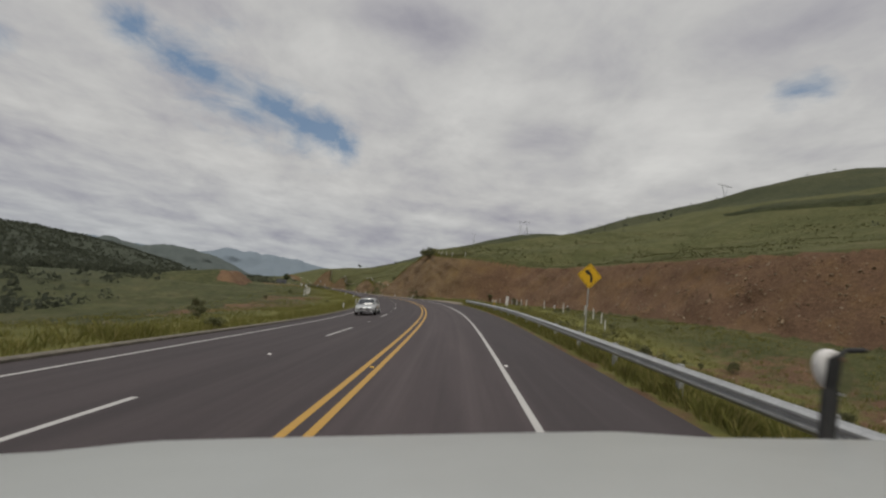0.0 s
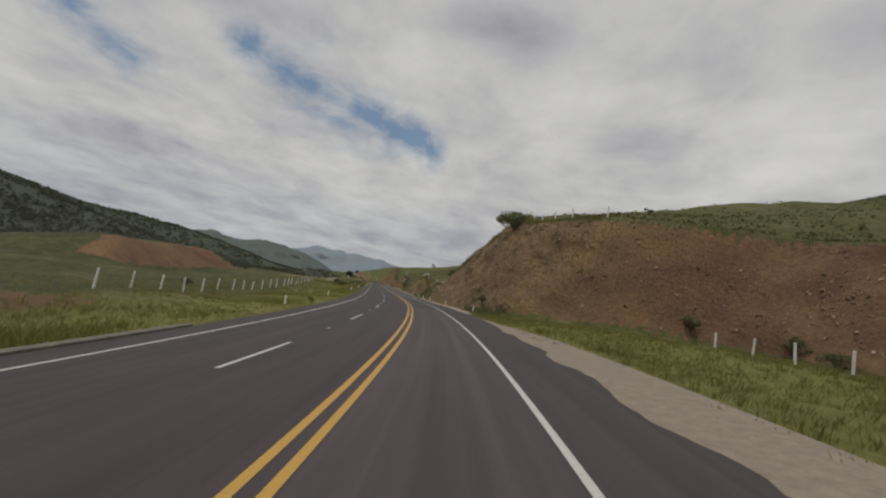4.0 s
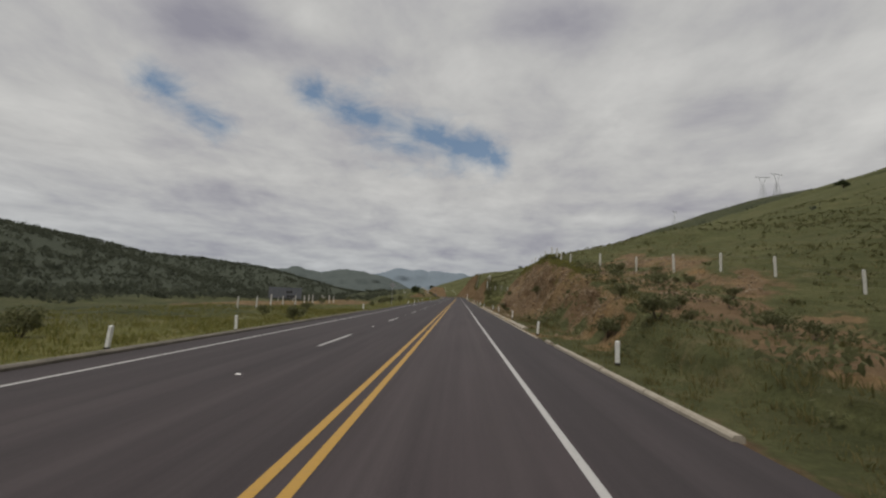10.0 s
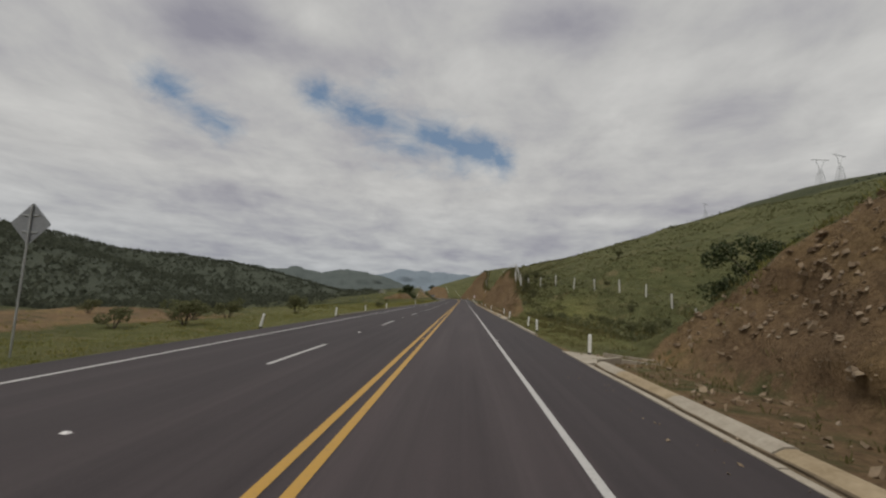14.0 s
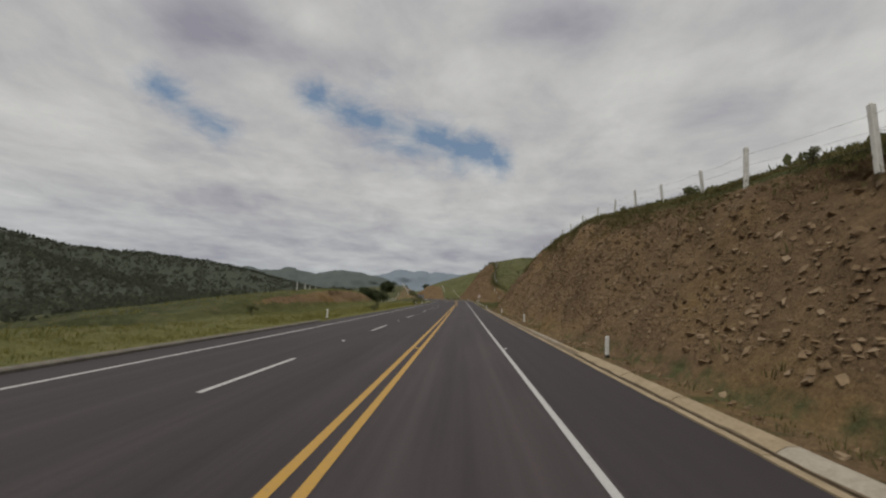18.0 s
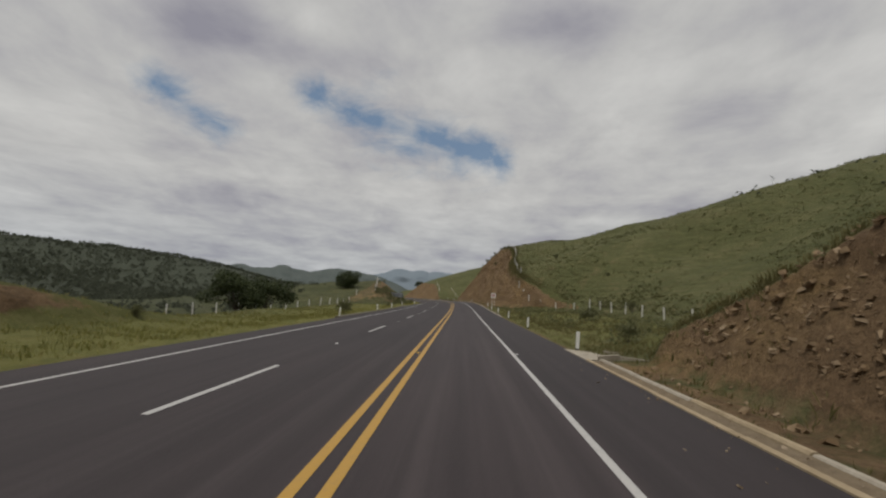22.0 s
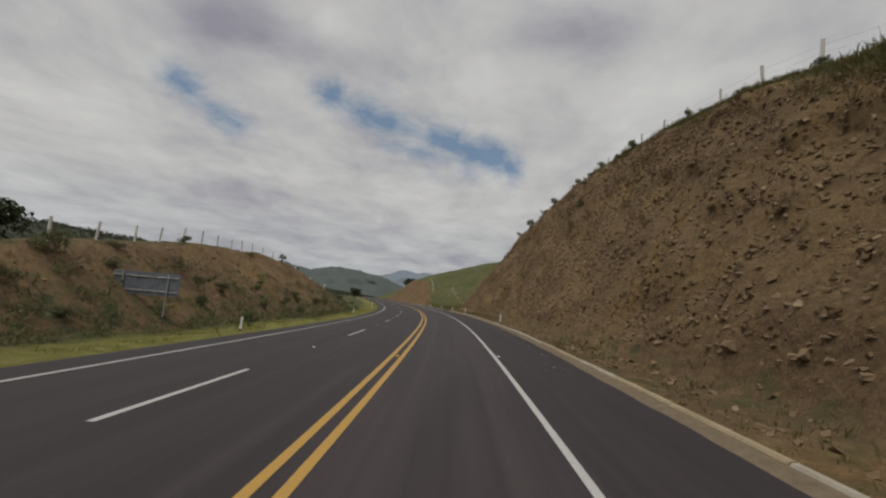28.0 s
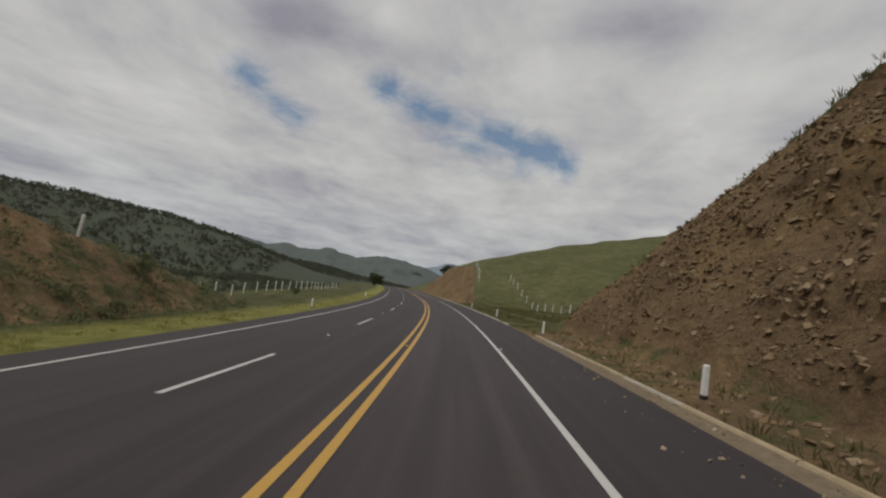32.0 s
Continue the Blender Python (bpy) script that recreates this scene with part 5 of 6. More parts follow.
def build_trees():
    set_on_land(tree_parts("tree", 3, 2.7, 1.5, 0.08, 1500, 0.09, "small leafy tree at the low end of the cut", 0.12, LEAFLIGHT, 9, 0.12), 183.9, 12.7, 80)
    set_on_land(tree_parts("tree", 1, 3.5, 3.3, 0.15, 4200, 0.12, "spreading grey-green tree on the brink of the earth cut", 0.22, LEAFLIGHT, 12, 0.22), 150, 16.1, 40, 0.92)
    set_on_land(tree_parts("tree", 2, 3.4, 1.5, 0.09, 900, 0.11, "sparse young tree on top of the cut", 0.25, LEAFLIGHT, 6), 154.5, 17.4, 10, 0.8)
    set_on_land(tree_parts("tree", 4, 5.6, 3.3, 0.24, 6500, 0.14, "large dark leafy tree, crown down to the grass", 0.06, LEAF, 17, 0.10), 295.5, 23.5, 0, 0.98)
    set_on_land(tree_parts("tree", 5, 4.3, 3.6, 0.20, 4600, 0.14, "low dark tree with a wide crown beside the fence", 0.05, LEAF, 13, 0.12), 451.6, -23.2, 0, 0.95)
    set_on_land(tree_parts("tree", 6, 3.8, 3.2, 0.18, 3800, 0.14, "low dark tree beside a wider one", 0.05, LEAF, 12, 0.12), 456.6, -22.0, 130)
    set_on_land(tree_parts("tree", 7, 5.4, 3.9, 0.24, 5200, 0.16, "round-crowned dark tree on the grassy verge", 0.10, LEAF, 14, 0.14), 533, -30.0, 0, 0.98, 0.9)
    set_on_land(tree_parts("tree", 9, 5.5, 3.8, 0.22, 1500, 0.26, "dark round tree beside the distant bend", 0.1, LEAF, 10), 768, -13, 60)
    set_on_land(tree_parts("tree", 10, 5.5, 3.4, 0.22, 1300, 0.26, "dark leafy tree beside a distant earth cut", 0.1, LEAF, 10), 772, 18, 20)
    set_on_land(tree_parts("tree", 11, 5.0, 3.0, 0.2, 1000, 0.28, "lone tree on the grazed hill", 0.2, LEAF, 8), 700, 110, 20)
    for k, (s, d, sc) in enumerate(((640, 95, 1.0), (655, 150, 1.1), (560, 120, 0.8), (615, 60, 0.6), (330, 120, 0.8))):
        set_on_land(tree_parts("tree", 20 + k, 4.2, 2.4, 0.16, 700, 0.28, "small lone tree on the grassy hillside", 0.2, LEAF, 7), s, d, 50 * k, sc)
    # shrubs: a few shapes, then copies
    kinds = []
    for k in range(6):
        rnd, r = random.Random(60 + k), np.random.default_rng(60 + k)
        root = empty("shrub")
        tagged(root, "bushy green roadside shrub growing in rough grass", "shrub", "roadside shrubs")
        bm = bmesh.new()
        vs = []
        for j in range(7):
            a, reach = rnd.uniform(0, 6.28), rnd.uniform(0.1, 0.62)
            tip = Vector((math.cos(a) * reach, math.sin(a) * reach, rnd.uniform(0.45, 0.95)))
            add_tube(bm, (0, 0, -0.1), tip, 0.02, 0.006, 5, False)
            vs.append(leaf_cloud(r, 105, tip * 0.92, (0.30, 0.30, 0.24), 0.062))
        part("woody_stem", bm, BARK, root)
        v = np.concatenate(vs).reshape(-1, 3)
        mesh_object("foliage", v, np.arange(len(v)).reshape(-1, 4), LEAFLIGHT, False, root)
        kinds.append(root)
    rnd = random.Random(12)
    spots = [(260.6, 9.2, 1.25), (256.2, 9.0, 0.8), (240, 10.6, 0.9), (426.2, 9.7, 0.85), (336, 13.6, 1.3), (528, -18.4, 1.3), (524, -16.5, 0.9), (517, -17, 1.0), (538, -15.5, 1.0), (543, -16.5, 1.1), (549, -15.2, 0.9), (556, -15.5, 1.0), (563, -16, 0.9),
             (571, -15.2, 1.2), (578, -15.4, 1.0), (286, -13, 1.6), (290, -15, 1.3), (283, -14.5, 1.2), (296, -16, 1.6), (302, -13, 1.5), (264, 10.5, 1.2), (133, 9.6, 1.0), (137, 9.8, 1.2), (130, 10.2, 0.9), (212, 9.2, 1.1), (208, 9.8, 1.3),
             (553, 15.9, 1.0), (559, 18.4, 0.9), (534, -19.5, 0.8), (547, -22.5, 0.9), (519, 15.2, 0.8), (200, -16, 1.4), (206, -14.5, 1.2), (228, -15, 1.1), (236, -14, 0.9), (160, 18.6, 0.6), (258, 14.3, 0.7), (444, 12.6, 1.2), (447, 14, 1.0), (462, 23.4, 1.2), (160.5, 17.2, 0.6), (170, 15.3, 0.5), (166, 16.6, 0.5), (334, 11.6, 1.4), (328, 11.2, 1.0), (322, 11, 0.9), (331, 12.8, 0.7), (325, 13, 0.7)]
    spots += [(rnd.uniform(505, 602), -rnd.uniform(13.2, 19.0), rnd.uniform(0.45, 1.05)) for _ in range(30)]
    for s, sc in ((146, 0.7), (150, 0.8), (161, 0.9), (165, 0.7), (168, 0.8), (174, 0.7), (178, 0.8), (182, 0.7), (233, 0.6), (238, 0.7), (244, 0.8), (249, 0.7), (254, 0.9), (259, 0.8), (264, 0.8), (338, 0.6), (347, 0.7), (355, 0.8), (366, 0.7),
                  (378, 0.8), (388, 0.7), (396, 0.8), (403, 0.7), (410, 0.6), (498, 0.8), (506, 0.7), (515, 0.8), (524, 1.0), (530, 0.8), (537, 1.2), (541, 0.8), (548, 1.5), (552, 0.9), (557, 1.3), (562, 0.9), (568, 1.0), (574, 0.8), (580, 0.9), (586, 0.7)):
        spots.append((s, float(foot_r(s) + crest_r(s) / STEEP) + rnd.uniform(-0.1, 0.6), sc * (0.62 if s > 490 else 0.75)))
    spots += [(rnd.uniform(196, 238), 9.0 + 9.5 * rnd.random(), rnd.uniform(0.35, 0.85)) for _ in range(30)]
    spots += [(rnd.uniform(326, 346), 9.6 + 5.5 * rnd.random(), rnd.uniform(0.3, 0.7)) for _ in range(7)]
    spots += [(rnd.uniform(282, 322), 9.0 + 12 * rnd.random(), rnd.uniform(0.35, 0.8)) for _ in range(18)]
    spots += [(rnd.uniform(2, 74), 8.5 + 22 * rnd.random(), rnd.uniform(0.3, 0.8)) for _ in range(20)]
    spots += [(585.4, 17.1, 1.3), (578.5, 19.0, 1.0), (67.5, 7.6, 0.75), (69.0, 8.3, 0.6), (66.2, 8.4, 0.7), (70.8, 8.8, 0.55), (73, 9.4, 0.6), (65.0, 7.5, 0.55), (112, 31, 1.8), (108, 30.5, 1.5), (119, 27, 1.6)]
    for _ in range(62):
        s = rnd.uniform(-10, 640)
        if rnd.random() < 0.5:
            e = 9.5 + 24 * rnd.random() ** 1.5
            if crest_l(s) > 0.3 and e > foot_l(s) + 3:
                continue
            spots.append((s, -e, rnd.uniform(0.5, 1.3)))
        else:
            d = 9.5 + 26 * rnd.random() ** 1.3
            if 400 < s < 432 and d > 12:
                continue
            if crest_r(s) > 1.2 and foot_r(s) - 2 < d < foot_r(s) + crest_r(s) / STEEP + 0.5:
                continue
            spots.append((s, d, rnd.uniform(0.5, 1.2)))
    for k, (s, d, sc) in enumerate(spots):
        if k < len(kinds):
            set_on_land(kinds[k], s, d, rnd.uniform(0, 360), sc)
        else:
            x, y, z, _ = land(np.array([float(s)]), np.array([float(d)]))
            ob = copy_thing(kinds[k % len(kinds)], Matrix())
            ob.matrix_world = pose(float(x[0]), float(y[0]), float(z[0]) - 0.05, 0, 0, rnd.uniform(0, 360)) @ Matrix.Diagonal((sc, sc, sc * rnd.uniform(0.75, 1.15), 1))


build_trees()


def spiky_plant(s, d, size, seed):
    """A rosette of stiff narrow blades on a short stem."""
    rnd = random.Random(seed)
    root = tagged(empty("yucca"), "round grey-green spiky plant on the brink of the cut", "plant", "spiky plants on the brinks")
    part("stem", tube((0, 0, -0.2), (0, 0, 0.45), 0.09, 0.07, 8), BARK, root)
    bm = bmesh.new()
    for k in range(150):
        a, e = rnd.uniform(0, 6.283), math.asin(rnd.uniform(-0.45, 1.0))
        u = Vector((math.cos(a) * math.cos(e), math.sin(a) * math.cos(e), math.sin(e)))
        w = u.cross(Vector((rnd.uniform(-1, 1), rnd.uniform(-1, 1), 0.3))).normalized() * 0.022
        c, n = Vector((0, 0, 0.5)), 0.5 * rnd.uniform(0.8, 1.1)
        vs = [bm.verts.new(p_) for p_ in (c + u * 0.06 - w * 0.6, c + u * n * 0.5 - w, c + u * n, c + u * n * 0.5 + w)]
        bm.faces.new(vs)
    part("leaf_rosette", bm, LEAFLIGHT, root, "stiff pointed leaves")
    return set_on_land(root, s, d, 40 * seed, size)


for _k, (_s, _sc) in enumerate(((583.2, 1.9), (574.5, 1.5), (566.0, 1.1))):
    spiky_plant(_s, float(foot_r(_s) + crest_r(_s) / STEEP) + 0.15, _sc, _k + 1)
spiky_plant(579.0, -23.2, 1.5, 7)
spiky_plant(586.0, -22.2, 0.6, 8)


# ---------------------------------------------------------------- roadside furniture
def chamfered_post(w, h, top):
    bm = bmesh.new()
    rings = []
    for z, k in ((-0.3, 1.0), (h - top, 1.0), (h, 0.55)):
        c = w * 0.5 * k
        e = c * 0.78
        rings.append([bm.verts.new((x, y, z)) for x, y in ((c, -e), (c, e), (e, c), (-e, c), (-c, e), (-c, -e), (-e, -c), (e, -c))])
    for a, b in zip(rings, rings[1:]):
        for k in range(8):
            bm.faces.new((a[k], a[(k + 1) % 8], b[(k + 1) % 8], b[k]))
    bm.faces.new(rings[-1])
    return bm


def one_mesh(name, bm, mat):
    me = bpy.data.meshes.new(name)
    bm.to_mesh(me)
    bm.free()
    me.materials.append(mat)
    return me


FENCE_MESH = [one_mesh("post", chamfered_post(w, h, 0.05), POST) for w, h in ((0.135, 1.38), (0.125, 1.30), (0.14, 1.45))]


def row(a, b, at, spacing, seed):
    """Posts at even steps along a fence line."""
    rnd = random.Random(seed)
    out, s = [], a
    while s <= b:
        out.append((s, float(at(s)) + rnd.uniform(-0.15, 0.15)))
        s += spacing * rnd.uniform(0.98, 1.02)
    return out


def fence(label, posts, seed, lean=2.5):
    rnd = random.Random(seed)
    root = tagged(empty("fence"), label, "fence", "roadside wire fences")
    tops = []
    for s, d in posts:
        x, y, z, _ = land(np.array([float(s)]), np.array([float(d)]))
        ob = new("post", FENCE_MESH[rnd.randrange(3)])
        ob.parent = root
        m = pose(float(x[0]), float(y[0]), float(z[0]), rnd.uniform(-lean, lean), rnd.uniform(-lean, lean), float(heading(s)) + rnd.uniform(-6, 6))
        ob.matrix_world = m
        tops.append(m)
    for h in (0.35, 0.75, 1.15):
        bm = bmesh.new()
        for m, n in zip(tops, tops[1:]):
            p, q = m @ Vector((0, 0, h)), n @ Vector((0, 0, h))
            mid = p.lerp(q, 0.5) - Vector((0, 0, 0.03))
            add_tube(bm, p, mid, 0.004, 0.004, 3, False)
            add_tube(bm, mid, q, 0.004, 0.004, 3, False)
        part("wire", bm, WIRE, root)
    return root


def right_line(s):
    base = table([(40, 22.5), (75, 24.2), (93, 26.5), (105, 26.4), (110, 27.4), (118, 29), (130, 26), (140, 20), (150, 19), (175, 14), (190, 18), (200, 21.5), (215, 22.5), (225, 20), (232, 17.5), (262, 14), (280, 17), (290, 21), (312, 20.5), (326, 15), (336, 12.5), (420, 12), (432, 22.6), (466, 22.8), (475, 22.2),
                  (480, 20), (487, 16), (493, 13.4), (600, 14), (612, 20), (760, 20)])(s)
    dc = foot_r(s) + crest_r(s) / STEEP
    base = np.where((s > 428) & (s < 500), dc + flat_r(s) - 0.6, base)
    return np.where((crest_r(s) > 4.2) & (s > 115), dc + 1.0, base)


def left_line(s):
    cl = crest_l(s)
    base = table([(60, -22), (140, -22), (160, -21.4), (200, -21.8), (270, -22), (300, -26), (384, -25), (404, -24.8), (420, -26), (436, -27.5), (445, -28), (460, -27), (505, -22.8), (620, -22), (700, -20)])(s)
    return np.where(cl > 2.6, -(foot_l(s) + cl / steep_l(s) + 1.6), base)


def crest_post(s):
    """Place of a post a step behind the brink of the cut."""
    return (s, float(foot_r(s) + crest_r(s) / STEEP) + 0.9)


fence("whitewashed concrete fence posts in front of the set-back cut", [(85.9, 23.2), (90.2, 23.8), (94.1, 24.4), (97.6, 24.6), (101.2, 24.6), (104.6, 24.4), (108.6, 24.9), (114, 26)], 1)
fence("short concrete posts in the overgrown ditch", [(49.5, 20.5), (56, 23), (60.5, 24), (64.5, 24.6), (70, 23.6), (79, 24)], 16)
fence("concrete fence posts along the brink of the high cut", row(128, 173, right_line, 4.6, 2), 2)
fence("whitewashed concrete posts on the bushy slope", [(209.5, 24.2), (214, 23.2), (219.3, 22.3), (222.4, 20.6), (225.6, 18.8), (229.6, 17.4), (234.6, 15.8), (238.4, 13.8)], 3)
fence("concrete fence posts along the top of the short cut", [crest_post(s) for s in (242.2, 246.2, 250.5, 254.9, 259.3, 263.8, 268.3, 272.6)], 4, 5.0)
fence("whitewashed concrete posts across the green hollow", [(286.2, 19.2), (290.5, 20.2), (295, 20.6), (300, 20.8), (305.4, 21.4), (310.4, 21), (313.4, 19.3), (316.4, 17.4), (319.8, 15.8), (324.1, 14.4), (327, 12.8)], 5)
fence("concrete fence posts along the top of the reddish cut", [(329.2, 11.4), (332.3, 10.7), (336.3, 11), (340.4, 11.3), (344.4, 11.3), (350, 11.8)] + [crest_post(s) for s in (355.2, 360.4, 365.6, 371.4, 377.1, 382.4, 387.9, 392.7, 399.6, 403.5, 407.4, 412)], 6, 5.0)
fence("whitewashed concrete posts at the foot of the grazed hill", [(432, 21.2), (438, 21.6), (444, 21.8), (450, 22), (456, 22.2), (462.3, 22.6), (467.6, 22.6), (472.6, 22.6), (476.2, 22.1), (480.8, 20.8), (485.2, 18.7), (489.5, 16.8), (492.9, 15.1), (495.2, 14.4), (497.8, 13.8)], 7)
fence("concrete fence posts along the top of the long cut", [crest_post(s) for s, _ in row(501.6, 590, right_line, 4.6, 8)], 8, 5.0)
fence("whitewashed concrete posts descending beside the bend", row(604, 700, right_line, 3.8, 9), 9)
fence("whitewashed concrete fence posts on the flat verge", row(109.4, 198, left_line, 4.2, 10), 10)
fence("whitewashed concrete posts beside the dirt clearing", row(237, 276, left_line, 4.2, 11) + [(277.5, -25.0), (278.6, -28.4), (279.8, -32.0), (281, -35.6)], 11)
fence("whitewashed concrete posts along the low red bank", row(404.2, 436, left_line, 3.8, 12), 12)
fence("whitewashed concrete posts beside dark low trees", row(443, 506, left_line, 4.2, 13), 13)
fence("concrete fence posts on top of the earth mound", row(509, 598, left_line, 4.4, 14), 14, 5.0)
fence("whitewashed concrete posts beyond the mound", row(602, 690, left_line, 3.6, 15), 15)


def delineators():
    root = tagged(empty("delineator_post"), "slim white roadside marker post with a dark foot", "marker post", "roadside marker posts")
    part("shaft", chamfered_post(0.125, 0.82, 0.03), PLASTIC, root)
    bm = box((-0.068, -0.068, -0.25), (0.068, 0.068, 0.10), 0.006)
    part("foot", bm, BLACK, root, "dark foot")
    part("reflector", box((-0.035, -0.070, 0.66), (0.035, -0.062, 0.74), 0.002), SIGNWHITE, root, "small reflector")
    rnd = random.Random(2)
    spots = [(133.3, 8.0), (159.8, 8.0), (182.7, 7.9), (193.5, 7.4), (205, 7.2), (216.4, 6.55), (236, 7.4), (253.6, 7.6), (264.8, 7.6), (281, 7.0), (293.2, 6.9), (298, 7.0), (312, 7.0), (325.4, 7.6), (351.9, 7.5), (376, 7.6), (399.6, 7.6), (423.7, 6.6), (438.2, 6.6),
             (453.3, 6.7), (467.2, 6.7), (483.3, 7.0), (497, 7.3), (550.7, 7.6), (584, 7.7), (600, 7.3), (618, 7.0), (640, 7.0), (75, 24.2), (72.4, 25.4),
             (59, -10.2), (84, -10.2), (115, -10.4), (140.8, -11.2), (170, -10.0), (204.4, -9.8), (213, -9.8), (246, -10.2), (287, -9.3), (301.6, -9.3), (314, -9.4), (329.4, -9.6), (372, -9.8), (445, -9.8), (463.6, -9.8), (475.0, -9.6), (492, -10), (533, -10.5), (578.3, -10.8), (612, -10), (650, -10)]
    for k, (s, d) in enumerate(spots):
        x, y, z, _ = land(np.array([s]), np.array([d]))
        tilt = 12 if s == 287 else rnd.uniform(-3, 3)
        m = pose(float(x[0]), float(y[0]), float(z[0]) - 0.03, rnd.uniform(-3, 3), tilt, float(heading(s)) + rnd.uniform(-8, 8))
        if k == 0:
            root.matrix_world = m
        else:
            copy_thing(root, m)


delineators()


def studs():
    kinds = []
    for tone, label in ((SIGNWHITE, "small white reflective road stud"), (SIGNYEL, "small yellow reflective road stud")):
        ob = mesh_object("road_stud", [(-0.05, -0.05, 0), (0.05, -0.05, 0), (0.05, 0.05, 0), (-0.05, 0.05, 0), (-0.03, -0.03, 0.02), (0.03, -0.03, 0.02), (0.03, 0.03, 0.02), (-0.03, 0.03, 0.02)],
                         [(0, 1, 5, 4), (1, 2, 6, 5), (2, 3, 7, 6), (3, 0, 4, 7), (4, 5, 6, 7)], tone)
        kinds.append(tagged(ob, label, "road stud", "road studs"))
    used = [False, False]
    for n in range(-2, 40):
        for d, k, off in ((-3.42, 0, 13.6), (0.0, 1, 12.0), (3.66, 0, 13.0)):
            s = DASH * n + off
            if n % 2 and d != -3.42:
                continue
            m = pose(*[float(v) for v in on_road(s, d, 0.003)], 0, 0, float(heading(s))) @ Matrix.Diagonal((1.25, 1.0, 1.0, 1))
            if not used[k]:
                kinds[k].matrix_world = m
                used[k] = True
            else:
                copy_thing(kinds[k], pose(*m.translation, 0, 0, float(heading(s))))


studs()


def guardrail():
    root = tagged(empty("guardrail"), "galvanised corrugated steel guardrail beside the bend", "guardrail")
    wave = [(-0.155, 0.0), (-0.12, 0.03), (-0.085, 0.08), (-0.05, 0.08), (-0.02, 0.02), (0.02, 0.02), (0.05, 0.08), (0.085, 0.08), (0.12, 0.03), (0.155, 0.0)]
    outline = [(6.72 - y, 0.58 + z) for z, y in wave] + [(6.724 - y, 0.58 + z) for z, y in wave[::-1]]
    s = -60.0
    while s < 63:
        profile_run("beam", outline, s, min(s + 3.81, 64.5) + 0.15, GALV, root, 1.9)
        x, y, z = on_road(s + 1.2, 6.92, 0)
        ob = part("post", box((-0.05, -0.075, -0.5), (0.05, 0.075, 0.72), 0.006), GALV, root)
        ob.matrix_world = pose(float(x), float(y), float(z), 0, 0, float(heading(s)))
        s += 3.81
    x, y, z = on_road(64.9, 6.72, 0.58)
    bm = bmesh.new()
    for k in range(7):
        a0, a1 = math.pi * (k / 7 - 0.5), math.pi * ((k + 1) / 7 - 0.5)
        p = [(0.0 + 0.16 * math.sin(-a) * 1.0, 0.16 * math.cos(a)) for a in (a0, a1)]
        v = [bm.verts.new((p[0][0], p[0][1], -0.155)), bm.verts.new((p[1][0], p[1][1], -0.155)), bm.verts.new((p[1][0], p[1][1], 0.155)), bm.verts.new((p[0][0], p[0][1], 0.155))]
        bm.faces.new(v)
    ob = part("end_piece", bm, GALV, root)
    ob.matrix_world = pose(float(x), float(y), float(z), 0, 0, float(heading(65)))


guardrail()


# ---------------------------------------------------------------- signs
def rounded(w, h, r, n=5):
    pts = []
    for cx, cz, a0 in ((w - r, h - r, 0), (-w + r, h - r, 90), (-w + r, -h + r, 180), (w - r, -h + r, 270)):
        for k in range(n + 1):
            a = radians(a0 + 90 * k / n)
            pts.append((cx + r * math.cos(a), cz + r * math.sin(a)))
    return pts


def turned(pts, deg):
    c, s_ = math.cos(radians(deg)), math.sin(radians(deg))
    return [(x * c - z * s_, x * s_ + z * c) for x, z in pts]


def ring(r0, r1, y0, y1, n=32):
    bm = bmesh.new()
    vs = [[bm.verts.new((r * math.cos(2 * math.pi * k / n), y, r * math.sin(2 * math.pi * k / n))) for k in range(n)] for r, y in ((r0, y0), (r1, y0), (r1, y1), (r0, y1))]
    for a in range(4):
        for k in range(n):
            b = (a + 1) % 4
            bm.faces.new((vs[a][k], vs[a][(k + 1) % n], vs[b][(k + 1) % n], vs[b][k]))
    bmesh.ops.recalc_face_normals(bm, faces=bm.faces[:])
    return bm


def on_ground(s, d, yaw=0.0, sink=0.0):
    x, y, z, _ = land(np.array([float(s)]), np.array([float(d)]))
    return pose(float(x[0]), float(y[0]), float(z[0]) - sink, 0, 0, float(heading(s)) + yaw)


def shift(bm, x, y, z):
    bmesh.ops.translate(bm, verts=bm.verts[:], vec=(x, y, z))
    return bm


